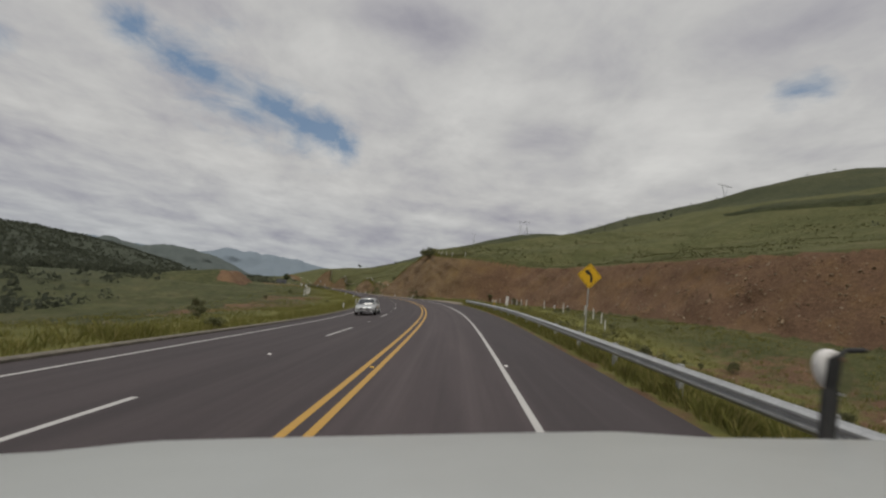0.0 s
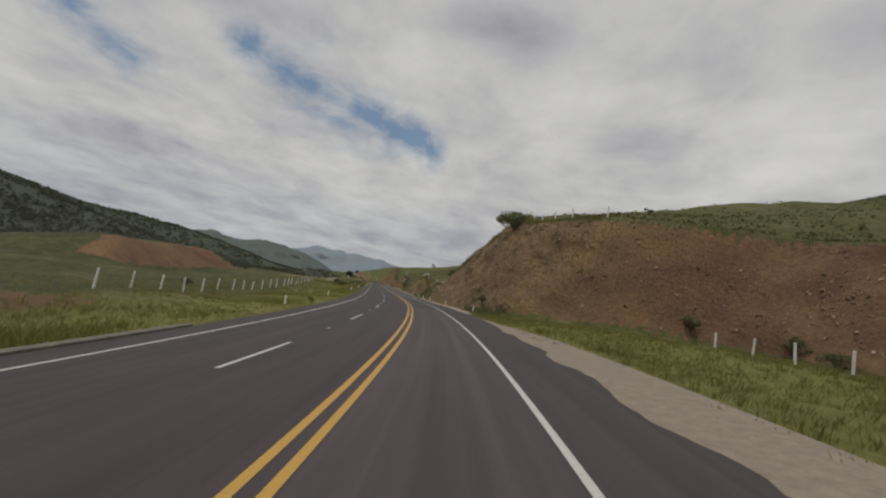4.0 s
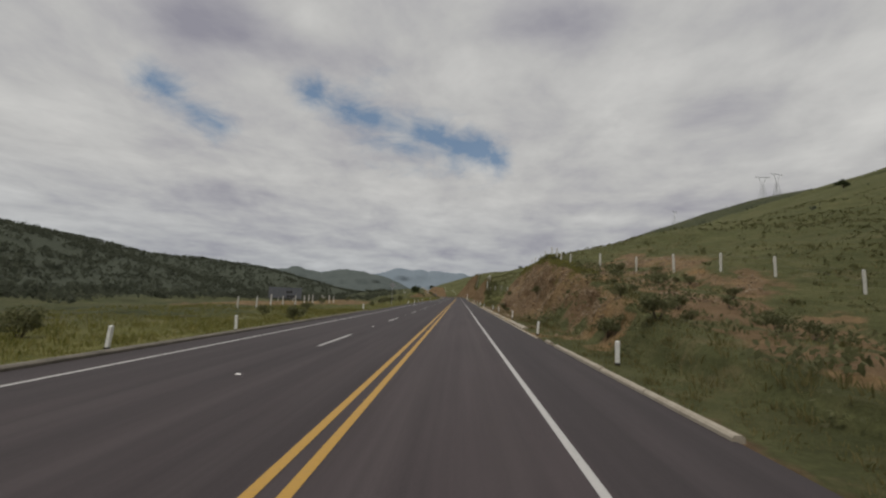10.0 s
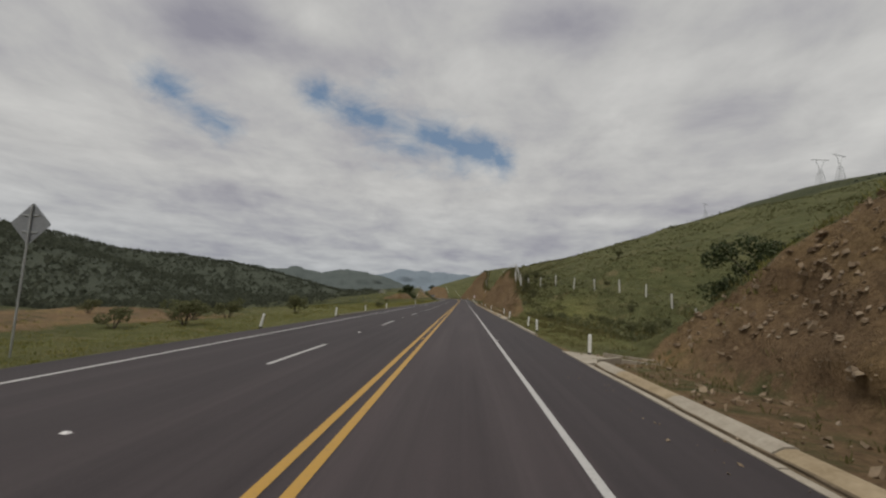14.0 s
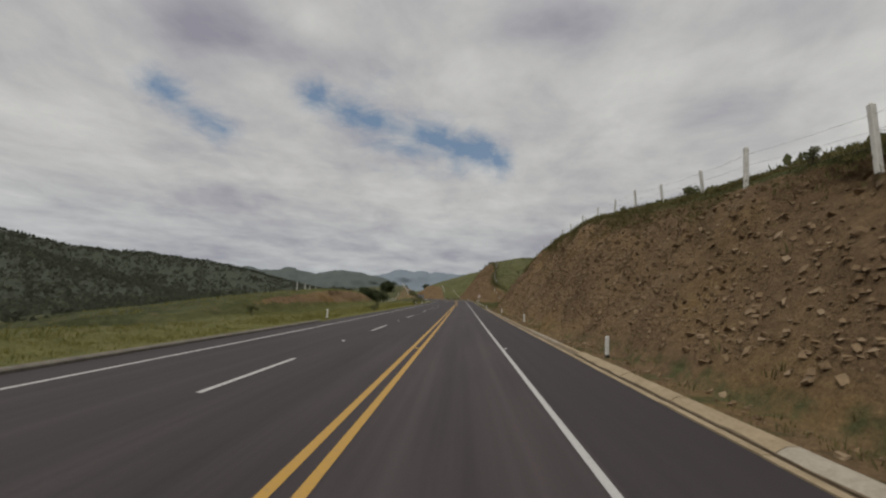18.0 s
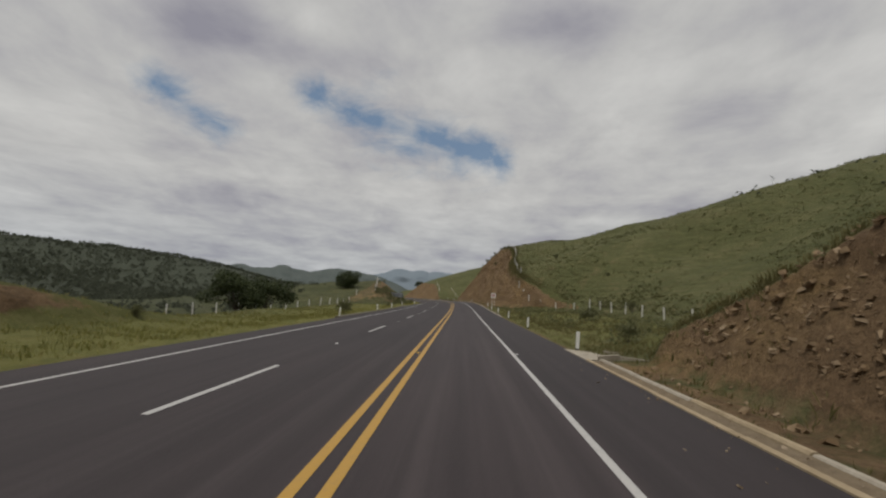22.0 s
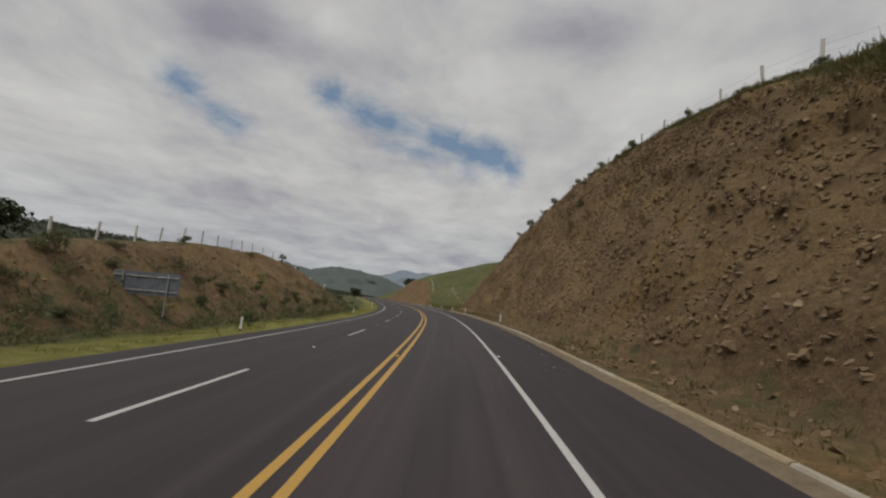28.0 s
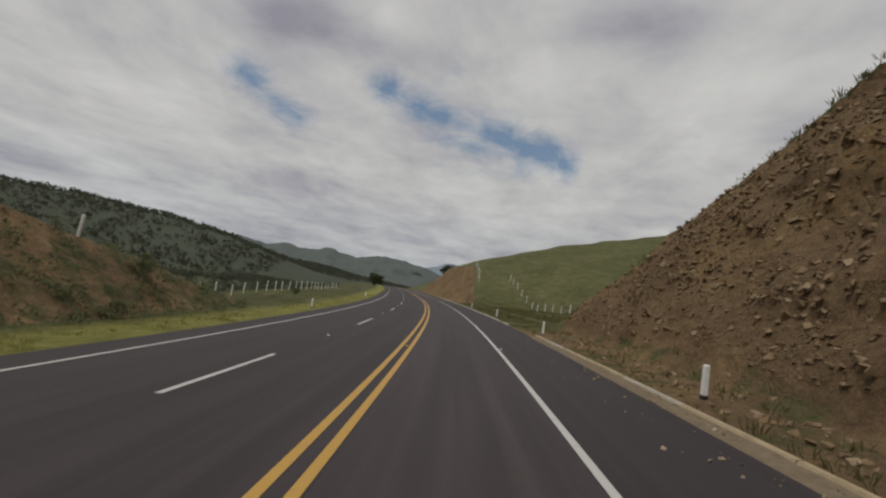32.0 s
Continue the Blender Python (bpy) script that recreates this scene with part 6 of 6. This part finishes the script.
def bend_sign():
    root = tagged(empty("warning_sign", on_ground(20.9, 8.2, 6)), "yellow diamond warning sign with a black left-bend arrow", "road sign")
    zc = 3.05
    part("post", tube((0, 0.04, -0.5), (0, 0.04, zc + 0.3), 0.03, None, 10), GALV, root)
    part("panel", shift(prism(turned(rounded(0.43, 0.43, 0.06), 45), -0.004, 0.004), 0, 0, zc), SIGNYEL, root, "yellow diamond panel")
    edge = bmesh.new()
    for k in range(4):
        a = turned([(0.385, -0.385), (0.385, 0.385), (0.37, 0.37), (0.37, -0.37)], 45 + 90 * k)
        b = prism(a, -0.007, -0.004)
        me = bpy.data.meshes.new("tmp")
        b.to_mesh(me)
        b.free()
        edge.from_mesh(me)
        bpy.data.meshes.remove(me)
    part("border", shift(edge, 0, 0, zc), BLACK, root, "thin black border")
    # arrow: a stem that bends to the left and a head
    path = [(0.09, -0.30), (0.10, -0.12), (0.07, 0.02), (0.0, 0.11), (-0.08, 0.16)]
    bm = bmesh.new()
    w = 0.055
    ls, rs = [], []
    for k, (x, z) in enumerate(path):
        a, b = path[max(k - 1, 0)], path[min(k + 1, len(path) - 1)]
        t = Vector((b[0] - a[0], b[1] - a[1])).normalized()
        ls.append((x - t.y * w, z + t.x * w))
        rs.append((x + t.y * w, z - t.x * w))
    me_parts = ls + rs[::-1]
    bm = prism(me_parts, -0.008, -0.0045)
    part("arrow_stem", shift(bm, 0, 0, zc), BLACK, root, "black arrow stem")
    part("arrow_head", shift(prism([(-0.26, 0.23), (-0.02, 0.29), (-0.10, 0.02)], -0.008, -0.0045), 0, 0, zc), BLACK, root, "black arrow head")


def no_passing_sign():
    root = tagged(empty("no_passing_sign", on_ground(489.0, 7.7, 3)), "white square sign with a ringed and struck-out pair of cars", "road sign")
    zc = 2.35
    for x in (-0.22, 0.22):
        part("post", tube((x, 0.03, -0.4), (x, 0.03, zc + 0.3), 0.022, None, 8), SIGNWHITE, root)
    part("panel", shift(prism(rounded(0.43, 0.43, 0.04), -0.004, 0.004), 0, 0, zc), SIGNWHITE, root, "white square panel")
    part("ring", shift(ring(0.27, 0.335, -0.007, -0.004), 0, 0, zc), SIGNRED, root, "dark red ring")
    for x, z in ((-0.12, 0.0), (0.12, -0.01)):
        car = [(-0.11, -0.05), (0.11, -0.05), (0.11, 0.0), (0.06, 0.01), (0.035, 0.055), (-0.05, 0.055), (-0.08, 0.01), (-0.11, 0.0)]
        part("pictogram", shift(prism([(a + x, b + z) for a, b in car], -0.006, -0.0042), 0, 0, zc), BLACK, root, "small black car shape")
    part("slash", shift(prism(turned([(-0.29, -0.03), (0.29, -0.03), (0.29, 0.03), (-0.29, 0.03)], -45), -0.0085, -0.0065), 0, 0, zc), SIGNRED, root, "dark red bar")
    return root


def sign_backs():
    root = tagged(empty("diamond_sign_back", on_ground(275.0, -11.0, 0)), "bare grey back of a diamond road sign on one post", "road sign")
    part("post", tube((0, -0.04, -0.5), (0, -0.04, 4.4), 0.03, None, 8), GALV, root)
    part("panel", shift(prism(turned(rounded(0.45, 0.45, 0.06), 45), -0.004, 0.004), 0, 0, 3.85), SIGNGREY, root)
    for z in (3.6, 4.1):
        part("bracket", box((-0.25, -0.03, z - 0.02), (0.25, -0.005, z + 0.02), 0.004), GALV, root)
    # large sheet-metal board seen from behind, at the foot of the mound
    m = on_ground(531.5, -15.6, 8)
    root = tagged(empty("sign_board_back", m), "back of a large ribbed grey metal sign board", "sign board")
    for k in range(6):
        x = -1.75 + 0.6 * k
        part("panel_strip", box((x, -0.012 - 0.02 * (k % 2), 0.55), (x + 0.585, 0.012 - 0.02 * (k % 2), 1.85), 0.004), BOARDGREY, root)
    for x in (-1.2, 1.2):
        part("post", tube((x, -0.09, -0.6), (x, -0.09, 1.80), 0.045, None, 8), GALV, root)
    for z in (0.8, 1.6):
        part("rail", box((-1.75, -0.075, z - 0.03), (1.75, -0.035, z + 0.03), 0.004), GALV, root)
    # grey lettered stand-in for a moving thing; posts added, placed to fit one camera view
    m = on_ground(277.0, -32.6, 32)
    root = tagged(empty("painted_board", m), "grey lettered panel standing in for a moving thing, on added posts", "board")
    for k in range(7):
        x = -3.15 + 0.9 * k
        part("sheet", box((x, -0.02 - 0.012 * (k % 2), 0.56 + 0.03 * (k % 3)), (x + 0.89, 0.02 - 0.012 * (k % 2), 2.70 - 0.02 * (k % 2)), 0.005), BOARDGREY, root)
    for x, z, w, hh in ((0.15, 1.55, 0.62, 0.42), (0.88, 1.62, 0.42, 0.45), (0.30, 0.72, 0.50, 0.42), (0.92, 0.74, 0.36, 0.40), (1.38, 0.78, 0.52, 0.38)):
        part("lettering_bar", box((x, -0.042, z), (x + w, -0.034, z + hh)), BLACK, root, "dark lettering")
    for x in (-2.8, 0, 2.8):
        part("post", box((x - 0.05, 0.03, -0.6), (x + 0.05, 0.13, 2.6), 0.01), BARK, root)


def yellow_marker():
    root = tagged(empty("object_marker", on_ground(64.0, 10.5, 0) @ pose(0, 0, 0, 0, 9, 0)), "leaning slim yellow marker post in tall grass", "marker post")
    part("shaft", box((-0.055, -0.02, -0.3), (0.055, 0.02, 1.25), 0.012), SIGNYEL, root, "yellow plastic shaft")
    part("reflector", box((-0.045, -0.028, 0.85), (0.045, -0.021, 1.15), 0.002), SIGNWHITE, root, "pale reflector")


def distance_board():
    root = tagged(empty("distance_board", on_ground(42.2, 7.7, 4)), "white upright distance board with black figures behind the guardrail", "road sign")
    part("post", tube((0, 0.03, -0.5), (0, 0.03, 1.62), 0.022, None, 8), GALV, root)
    part("panel", shift(prism(rounded(0.14, 0.40, 0.03), -0.004, 0.004), 0, 0, 1.25), SIGNWHITE, root, "white upright panel")
    for text, size, z in (("KM", 0.15, 1.53), ("1", 0.22, 1.27), ("0", 0.22, 1.06)):
        cu = bpy.data.curves.new("figure", "FONT")
        cu.body, cu.size, cu.align_x, cu.extrude = text, size, "CENTER", 0.001
        tmp = bpy.data.objects.new("figure", cu)
        me = bpy.data.meshes.new_from_object(tmp)
        bpy.data.objects.remove(tmp)
        me.materials.clear()
        me.materials.append(BLACK)
        ob = new("figure", me)
        ob.parent = root
        ob.matrix_local = pose(0, -0.006, z, 90, 0, 0)
    part("figure", box((-0.02, -0.007, 0.89), (0.02, -0.0045, 1.02)), BLACK, root, "black bar for an unclear figure")


distance_board()
yellow_marker()
bend_sign()
no_passing_sign()
sign_backs()


# ---------------------------------------------------------------- pylons
def pylon(x, y, h, turn, seed):
    z, _ = ridge_height(np.array([x]), np.array([y]))
    root = tagged(empty("pylon", pose(x, y, float(z[0]) - 0.8, 0, 0, turn)), "grey steel lattice power pylon on the ridge", "pylon", "power pylons")
    w0, w1, neck = 3.2, 0.9, h * 0.62
    legs = []
    for sx, sy in ((1, 1), (1, -1), (-1, -1), (-1, 1)):
        a, b = Vector((sx * w0, sy * w0, 0)), Vector((sx * w1, sy * w1, neck))
        legs.append((a, b))
        part("leg", tube(a, b, 0.16, 0.12, 5), GALV, root)
    bm = bmesh.new()
    for k in range(5):
        u, v = k / 5, (k + 1) / 5
        for i in range(4):
            (a, b), (c, d) = legs[i], legs[(i + 1) % 4]
            add_tube(bm, a.lerp(b, u), c.lerp(d, v), 0.07, 0.07, 4, False)
            add_tube(bm, c.lerp(d, u), a.lerp(b, v), 0.07, 0.07, 4, False)
    part("bracing", bm, GALV, root)
    bm = bmesh.new()
    for sx in (-1, 1):
        add_tube(bm, (sx * w1, 0, neck), (sx * 4.2, 0, h), 0.16, 0.1, 5)
        add_tube(bm, (sx * w1 * 0.2, 0, neck + 1), (sx * 4.2, 0, h), 0.1, 0.08, 5)
    part("fork", bm, GALV, root)
    part("cross_arm", box((-8.5, -0.3, h - 0.35), (8.5, 0.3, h + 0.15), 0.05), GALV, root)


for k, (x, y) in enumerate(((345, 705), (345, 682), (335, 895), (335, 300))):
    pylon(x, y, 25, 20 * (k % 3), k)


# ---------------------------------------------------------------- silver car in the far lane
SILVER = mottled("silver_car_paint", (0.46, 0.47, 0.47), (0.52, 0.53, 0.53), 2.0, 0.28, 0.55, spec=0.5, local=True)
GLASS = mottled("tinted_glass", (0.02, 0.024, 0.028), (0.03, 0.035, 0.04), 2.0, 0.06, 0.0, spec=0.6, local=True)
RUBBER = mottled("tyre_rubber", (0.014, 0.014, 0.014), (0.03, 0.029, 0.028), 9, 0.9, local=True)
ALLOY = mottled("alloy_wheel", (0.40, 0.41, 0.42), (0.55, 0.56, 0.57), 6, 0.35, 0.8, local=True)
LAMP = mottled("headlamp_lens", (0.55, 0.56, 0.55), (0.72, 0.73, 0.70), 8, 0.12, 0.0, spec=0.6, local=True)
BROWN = mottled("brown_grille", (0.02, 0.016, 0.014), (0.045, 0.035, 0.03), 12, 0.5, local=True)
TAIL = mottled("tail_lamp", (0.25, 0.02, 0.02), (0.35, 0.03, 0.03), 5, 0.2, local=True)


def loft(sections, closed=True):
    """Joins rings of points, one a station."""
    bm = bmesh.new()
    rings = [[bm.verts.new(p) for p in sec] for sec in sections]
    n = len(rings[0])
    for a, b in zip(rings, rings[1:]):
        for k in range(n if closed else n - 1):
            bm.faces.new((a[k], a[(k + 1) % n], b[(k + 1) % n], b[k]))
    if closed:
        bm.faces.new(rings[0][::-1])
        bm.faces.new(rings[-1])
    bmesh.ops.recalc_face_normals(bm, faces=bm.faces[:])
    return bm


def sedan(m):
    """Its nose points along +y."""
    root = tagged(empty("car", m), "silver four-door sedan facing the traffic in the outer lane", "car")
    # lower body: stations from tail to nose (y, half width, sill, belt)
    st = [(-2.38, 0.66, 0.42, 0.86), (-2.30, 0.80, 0.32, 0.97), (-1.9, 0.88, 0.24, 1.01), (-1.2, 0.915, 0.22, 0.99), (0.0, 0.92, 0.21, 0.95), (0.9, 0.915, 0.22, 0.93), (1.5, 0.90, 0.24, 0.90), (2.0, 0.85, 0.27, 0.82), (2.3, 0.74, 0.33, 0.72), (2.42, 0.55, 0.40, 0.62)]
    sec = []
    for y, w, lo, hi in st:
        sec.append([(-w * 0.92, y, lo), (-w, y, lo + 0.14), (-w, y, (lo + hi) / 2), (-w * 0.96, y, hi - 0.06), (-w * 0.84, y, hi), (0, y, hi + 0.035), (w * 0.84, y, hi), (w * 0.96, y, hi - 0.06), (w, y, (lo + hi) / 2), (w, y, lo + 0.14), (w * 0.92, y, lo)])
    part("body", loft(sec), SILVER, root, "silver bodywork", True)
    # glasshouse and roof
    cab = []
    for y, w, z in ((-1.75, 0.70, 0.98), (-1.15, 0.64, 1.36), (-0.55, 0.63, 1.45), (0.1, 0.63, 1.45), (0.45, 0.64, 1.40), (1.15, 0.72, 0.96)):
        cab.append([(-w - 0.08, y, 0.93), (-w, y, z - 0.05 if z > 1.1 else z - 0.02), (-w * 0.8, y, z), (w * 0.8, y, z), (w, y, z - 0.05 if z > 1.1 else z - 0.02), (w + 0.08, y, 0.93)])
    part("windows", loft(cab), GLASS, root, "dark tinted windows", True)
    roof = []
    for y, w, z in ((-1.30, 0.62, 1.30), (-0.9, 0.645, 1.42), (-0.45, 0.65, 1.468), (0.1, 0.65, 1.468), (0.42, 0.64, 1.43)):
        roof.append([(-w - 0.012, y, z - 0.07), (-w * 0.82, y, z + 0.01), (0, y, z + 0.025), (w * 0.82, y, z + 0.01), (w + 0.012, y, z - 0.07), (0, y, z - 0.05)])
    part("roof", loft(roof), SILVER, root, "", True)
    for sx in (-1, 1):
        part("pillar", tube((sx * 0.68, 0.42, 1.40), (sx * 0.80, 1.12, 0.95), 0.045, 0.05, 6), SILVER, root)
        part("pillar", tube((sx * 0.72, -0.35, 1.40), (sx * 0.84, -0.32, 0.95), 0.04, 0.045, 6), SILVER, root)
        part("pillar", tube((sx * 0.66, -1.18, 1.34), (sx * 0.80, -1.75, 0.97), 0.07, 0.09, 6), SILVER, root)
        part("headlamp", shift(box((-0.17, -0.09, -0.07), (0.17, 0.09, 0.07), 0.035, 2), sx * 0.62, 2.20, 0.66), LAMP, root, "clear headlamp")
        part("tail_lamp", shift(box((-0.15, -0.06, -0.09), (0.15, 0.06, 0.09), 0.03, 2), sx * 0.62, -2.28, 0.82), TAIL, root, "red tail lamp")
        mir = part("door_mirror", shift(box((-0.10, -0.06, -0.07), (0.10, 0.06, 0.07), 0.035, 2), sx * 1.0, 0.72, 1.0), SILVER, root)
        for y in (-1.40, 1.40):
            bm = bmesh.new()
            bmesh.ops.create_cone(bm, cap_ends=True, segments=24, radius1=0.33, radius2=0.33, depth=0.22)
            bmesh.ops.rotate(bm, verts=bm.verts[:], cent=(0, 0, 0), matrix=Matrix.Rotation(radians(90), 3, "Y"))
            bmesh.ops.bevel(bm, geom=[e for e in bm.edges if e.is_manifold and len(e.link_faces) == 2 and abs(e.verts[0].co.x - e.verts[1].co.x) < 1e-5], offset=0.03, segments=2, affect="EDGES")
            wheel = part("wheel", shift(bm, sx * 0.83, y, 0.33), RUBBER, root, "black tyre")
            rim = bmesh.new()
            for k in range(5):
                a = 2 * math.pi * k / 5
                add_tube(rim, (0, 0, 0), (0, 0.20 * math.cos(a), 0.20 * math.sin(a)), 0.04, 0.03, 6)
            rr = ring(0.19, 0.225, -0.02, 0.02, 20)
            bmesh.ops.rotate(rr, verts=rr.verts[:], cent=(0, 0, 0), matrix=Matrix.Rotation(radians(90), 3, "Z"))
            me = bpy.data.meshes.new("tmp")
            rr.to_mesh(me)
            rr.free()
            rim.from_mesh(me)
            bpy.data.meshes.remove(me)
            part("rim", shift(rim, sx * 0.945, y, 0.33), ALLOY, wheel, "five-spoke alloy rim")
    for sx in (-1, 1):
        part("grille", shift(box((-0.17, -0.03, -0.075), (0.17, 0.03, 0.075), 0.02), sx * 0.20, 2.40, 0.60), BROWN, root, "dark split grille")
    part("bumper", box((-0.78, 2.18, 0.27), (0.78, 2.44, 0.44), 0.07, 3), SILVER, root)
    part("air_intake", box((-0.42, 2.40, 0.30), (0.42, 2.455, 0.36), 0.01), BLACK, root)
    part("number_plate", box((-0.16, 2.445, 0.43), (0.16, 2.462, 0.50), 0.004), SIGNWHITE, root, "plain pale number plate")
    return root


_cx, _cy, _cz = on_road(41.4, -5.15, 0.0)
sedan(pose(float(_cx), float(_cy), float(_cz), 0, 0, float(heading(41.4)) + 180) @ pose(0, 0, 0, 0, float(banking(41.4)), 0))


# ---------------------------------------------------------------- the traveller's own lorry, placed to fit the camera's starting view
LORRY = mottled("white_lorry_paint", (0.35, 0.365, 0.355), (0.40, 0.415, 0.405), 1.2, 0.35, 0.0, spec=0.5, local=True)
MIRRORGLASS, _n, _b = material("mirror_glass", 0.03, 1.0, 0.5)
_b.inputs["Base Color"].default_value = (0.8, 0.8, 0.8, 1)


def sheared_to_view(bm, k=0.063):
    """Shears the body sideways so the bonnet's edge fits the camera's starting view."""
    for v in bm.verts:
        v.co.z += k * v.co.x
    return bm


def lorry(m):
    """A snub-nosed lorry shaped to fit the camera's starting view, cab and cargo box added unseen; its nose points
    along +y, the camera stands over the bonnet's rear edge.
    """
    root = tagged(empty("lorry", m), "white snub-nosed lorry placed to fit the camera's starting view", "lorry")
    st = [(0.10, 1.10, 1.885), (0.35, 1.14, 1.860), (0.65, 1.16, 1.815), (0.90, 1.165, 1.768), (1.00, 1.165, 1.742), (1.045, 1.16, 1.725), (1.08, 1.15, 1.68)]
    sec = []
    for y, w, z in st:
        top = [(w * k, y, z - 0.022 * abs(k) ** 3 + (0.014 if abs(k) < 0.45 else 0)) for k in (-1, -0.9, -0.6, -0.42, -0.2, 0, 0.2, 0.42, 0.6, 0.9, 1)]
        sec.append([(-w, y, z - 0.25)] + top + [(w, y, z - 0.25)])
    part("bonnet", sheared_to_view(loft(sec)), LORRY, root, "glossy white bonnet", True)
    part("front_panel", sheared_to_view(box((-1.14, 0.12, 0.95), (1.14, 1.03, 1.50), 0.05, 2)), LORRY, root)
    part("grille", sheared_to_view(box((-0.62, 1.02, 1.02), (0.62, 1.06, 1.42), 0.02)), BLACK, root, "black grille")
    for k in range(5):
        part("grille_bar", sheared_to_view(box((-0.60, 1.055, 1.06 + 0.075 * k), (0.60, 1.075, 1.085 + 0.075 * k), 0.004)), ALLOY, root)
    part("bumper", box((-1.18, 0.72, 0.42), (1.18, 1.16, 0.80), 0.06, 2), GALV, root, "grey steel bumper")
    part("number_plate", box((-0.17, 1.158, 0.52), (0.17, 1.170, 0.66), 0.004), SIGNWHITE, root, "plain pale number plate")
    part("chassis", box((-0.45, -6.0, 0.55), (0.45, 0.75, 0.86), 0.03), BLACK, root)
    part("cab", sheared_to_view(box((-1.14, -1.95, 0.95), (1.14, -0.22, 2.75), 0.10, 3)), LORRY, root, "white cab")
    part("windscreen", sheared_to_view(box((-1.0, -0.225, 1.92), (1.0, -0.205, 2.6), 0.008)), GLASS, root, "dark windscreen")
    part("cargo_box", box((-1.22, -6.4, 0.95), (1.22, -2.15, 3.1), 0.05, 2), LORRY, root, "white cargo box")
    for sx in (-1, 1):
        part("wheel_arch", sheared_to_view(box((sx * 1.14 - 0.03, -0.22, 0.95), (sx * 1.14 + 0.03, 0.12, 1.6), 0.02)), LORRY, root)
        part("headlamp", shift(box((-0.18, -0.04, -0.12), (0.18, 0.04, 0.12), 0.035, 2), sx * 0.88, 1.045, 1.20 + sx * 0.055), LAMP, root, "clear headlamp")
        part("side_window", sheared_to_view(box((sx * 1.145 - 0.012, -1.3, 1.95), (sx * 1.145 + 0.012, -0.4, 2.5), 0.01)), GLASS, root, "dark side window")
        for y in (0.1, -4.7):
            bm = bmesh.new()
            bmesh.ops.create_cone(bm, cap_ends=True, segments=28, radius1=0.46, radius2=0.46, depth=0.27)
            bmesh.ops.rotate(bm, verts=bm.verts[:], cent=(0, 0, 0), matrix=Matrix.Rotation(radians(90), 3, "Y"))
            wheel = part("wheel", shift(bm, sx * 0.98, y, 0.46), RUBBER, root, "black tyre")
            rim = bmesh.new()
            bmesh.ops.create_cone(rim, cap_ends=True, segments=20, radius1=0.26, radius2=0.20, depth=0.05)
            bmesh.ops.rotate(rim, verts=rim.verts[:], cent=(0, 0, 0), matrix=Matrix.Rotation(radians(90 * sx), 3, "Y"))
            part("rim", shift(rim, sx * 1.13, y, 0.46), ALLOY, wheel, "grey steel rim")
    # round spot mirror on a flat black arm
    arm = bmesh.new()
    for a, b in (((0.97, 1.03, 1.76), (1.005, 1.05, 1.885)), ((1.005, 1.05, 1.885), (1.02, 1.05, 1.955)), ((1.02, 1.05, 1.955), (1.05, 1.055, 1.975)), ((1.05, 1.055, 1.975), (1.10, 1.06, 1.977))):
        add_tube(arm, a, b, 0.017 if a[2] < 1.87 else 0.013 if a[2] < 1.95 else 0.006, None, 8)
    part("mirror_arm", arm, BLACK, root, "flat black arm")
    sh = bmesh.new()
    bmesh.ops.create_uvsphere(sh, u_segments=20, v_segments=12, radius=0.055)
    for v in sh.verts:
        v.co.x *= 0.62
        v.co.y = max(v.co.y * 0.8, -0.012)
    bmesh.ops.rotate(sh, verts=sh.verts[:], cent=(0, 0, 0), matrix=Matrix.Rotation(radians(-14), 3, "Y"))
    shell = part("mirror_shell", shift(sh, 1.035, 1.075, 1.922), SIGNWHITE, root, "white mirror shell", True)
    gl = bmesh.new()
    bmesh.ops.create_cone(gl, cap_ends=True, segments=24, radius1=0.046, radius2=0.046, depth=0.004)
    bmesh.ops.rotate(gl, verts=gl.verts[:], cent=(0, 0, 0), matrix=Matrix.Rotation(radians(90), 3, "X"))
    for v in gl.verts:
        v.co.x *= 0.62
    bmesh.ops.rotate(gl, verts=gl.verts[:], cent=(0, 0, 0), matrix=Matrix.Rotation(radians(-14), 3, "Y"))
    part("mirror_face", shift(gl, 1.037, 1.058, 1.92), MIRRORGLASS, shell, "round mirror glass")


# Shifted sideways so the mirror fits the camera's starting view.
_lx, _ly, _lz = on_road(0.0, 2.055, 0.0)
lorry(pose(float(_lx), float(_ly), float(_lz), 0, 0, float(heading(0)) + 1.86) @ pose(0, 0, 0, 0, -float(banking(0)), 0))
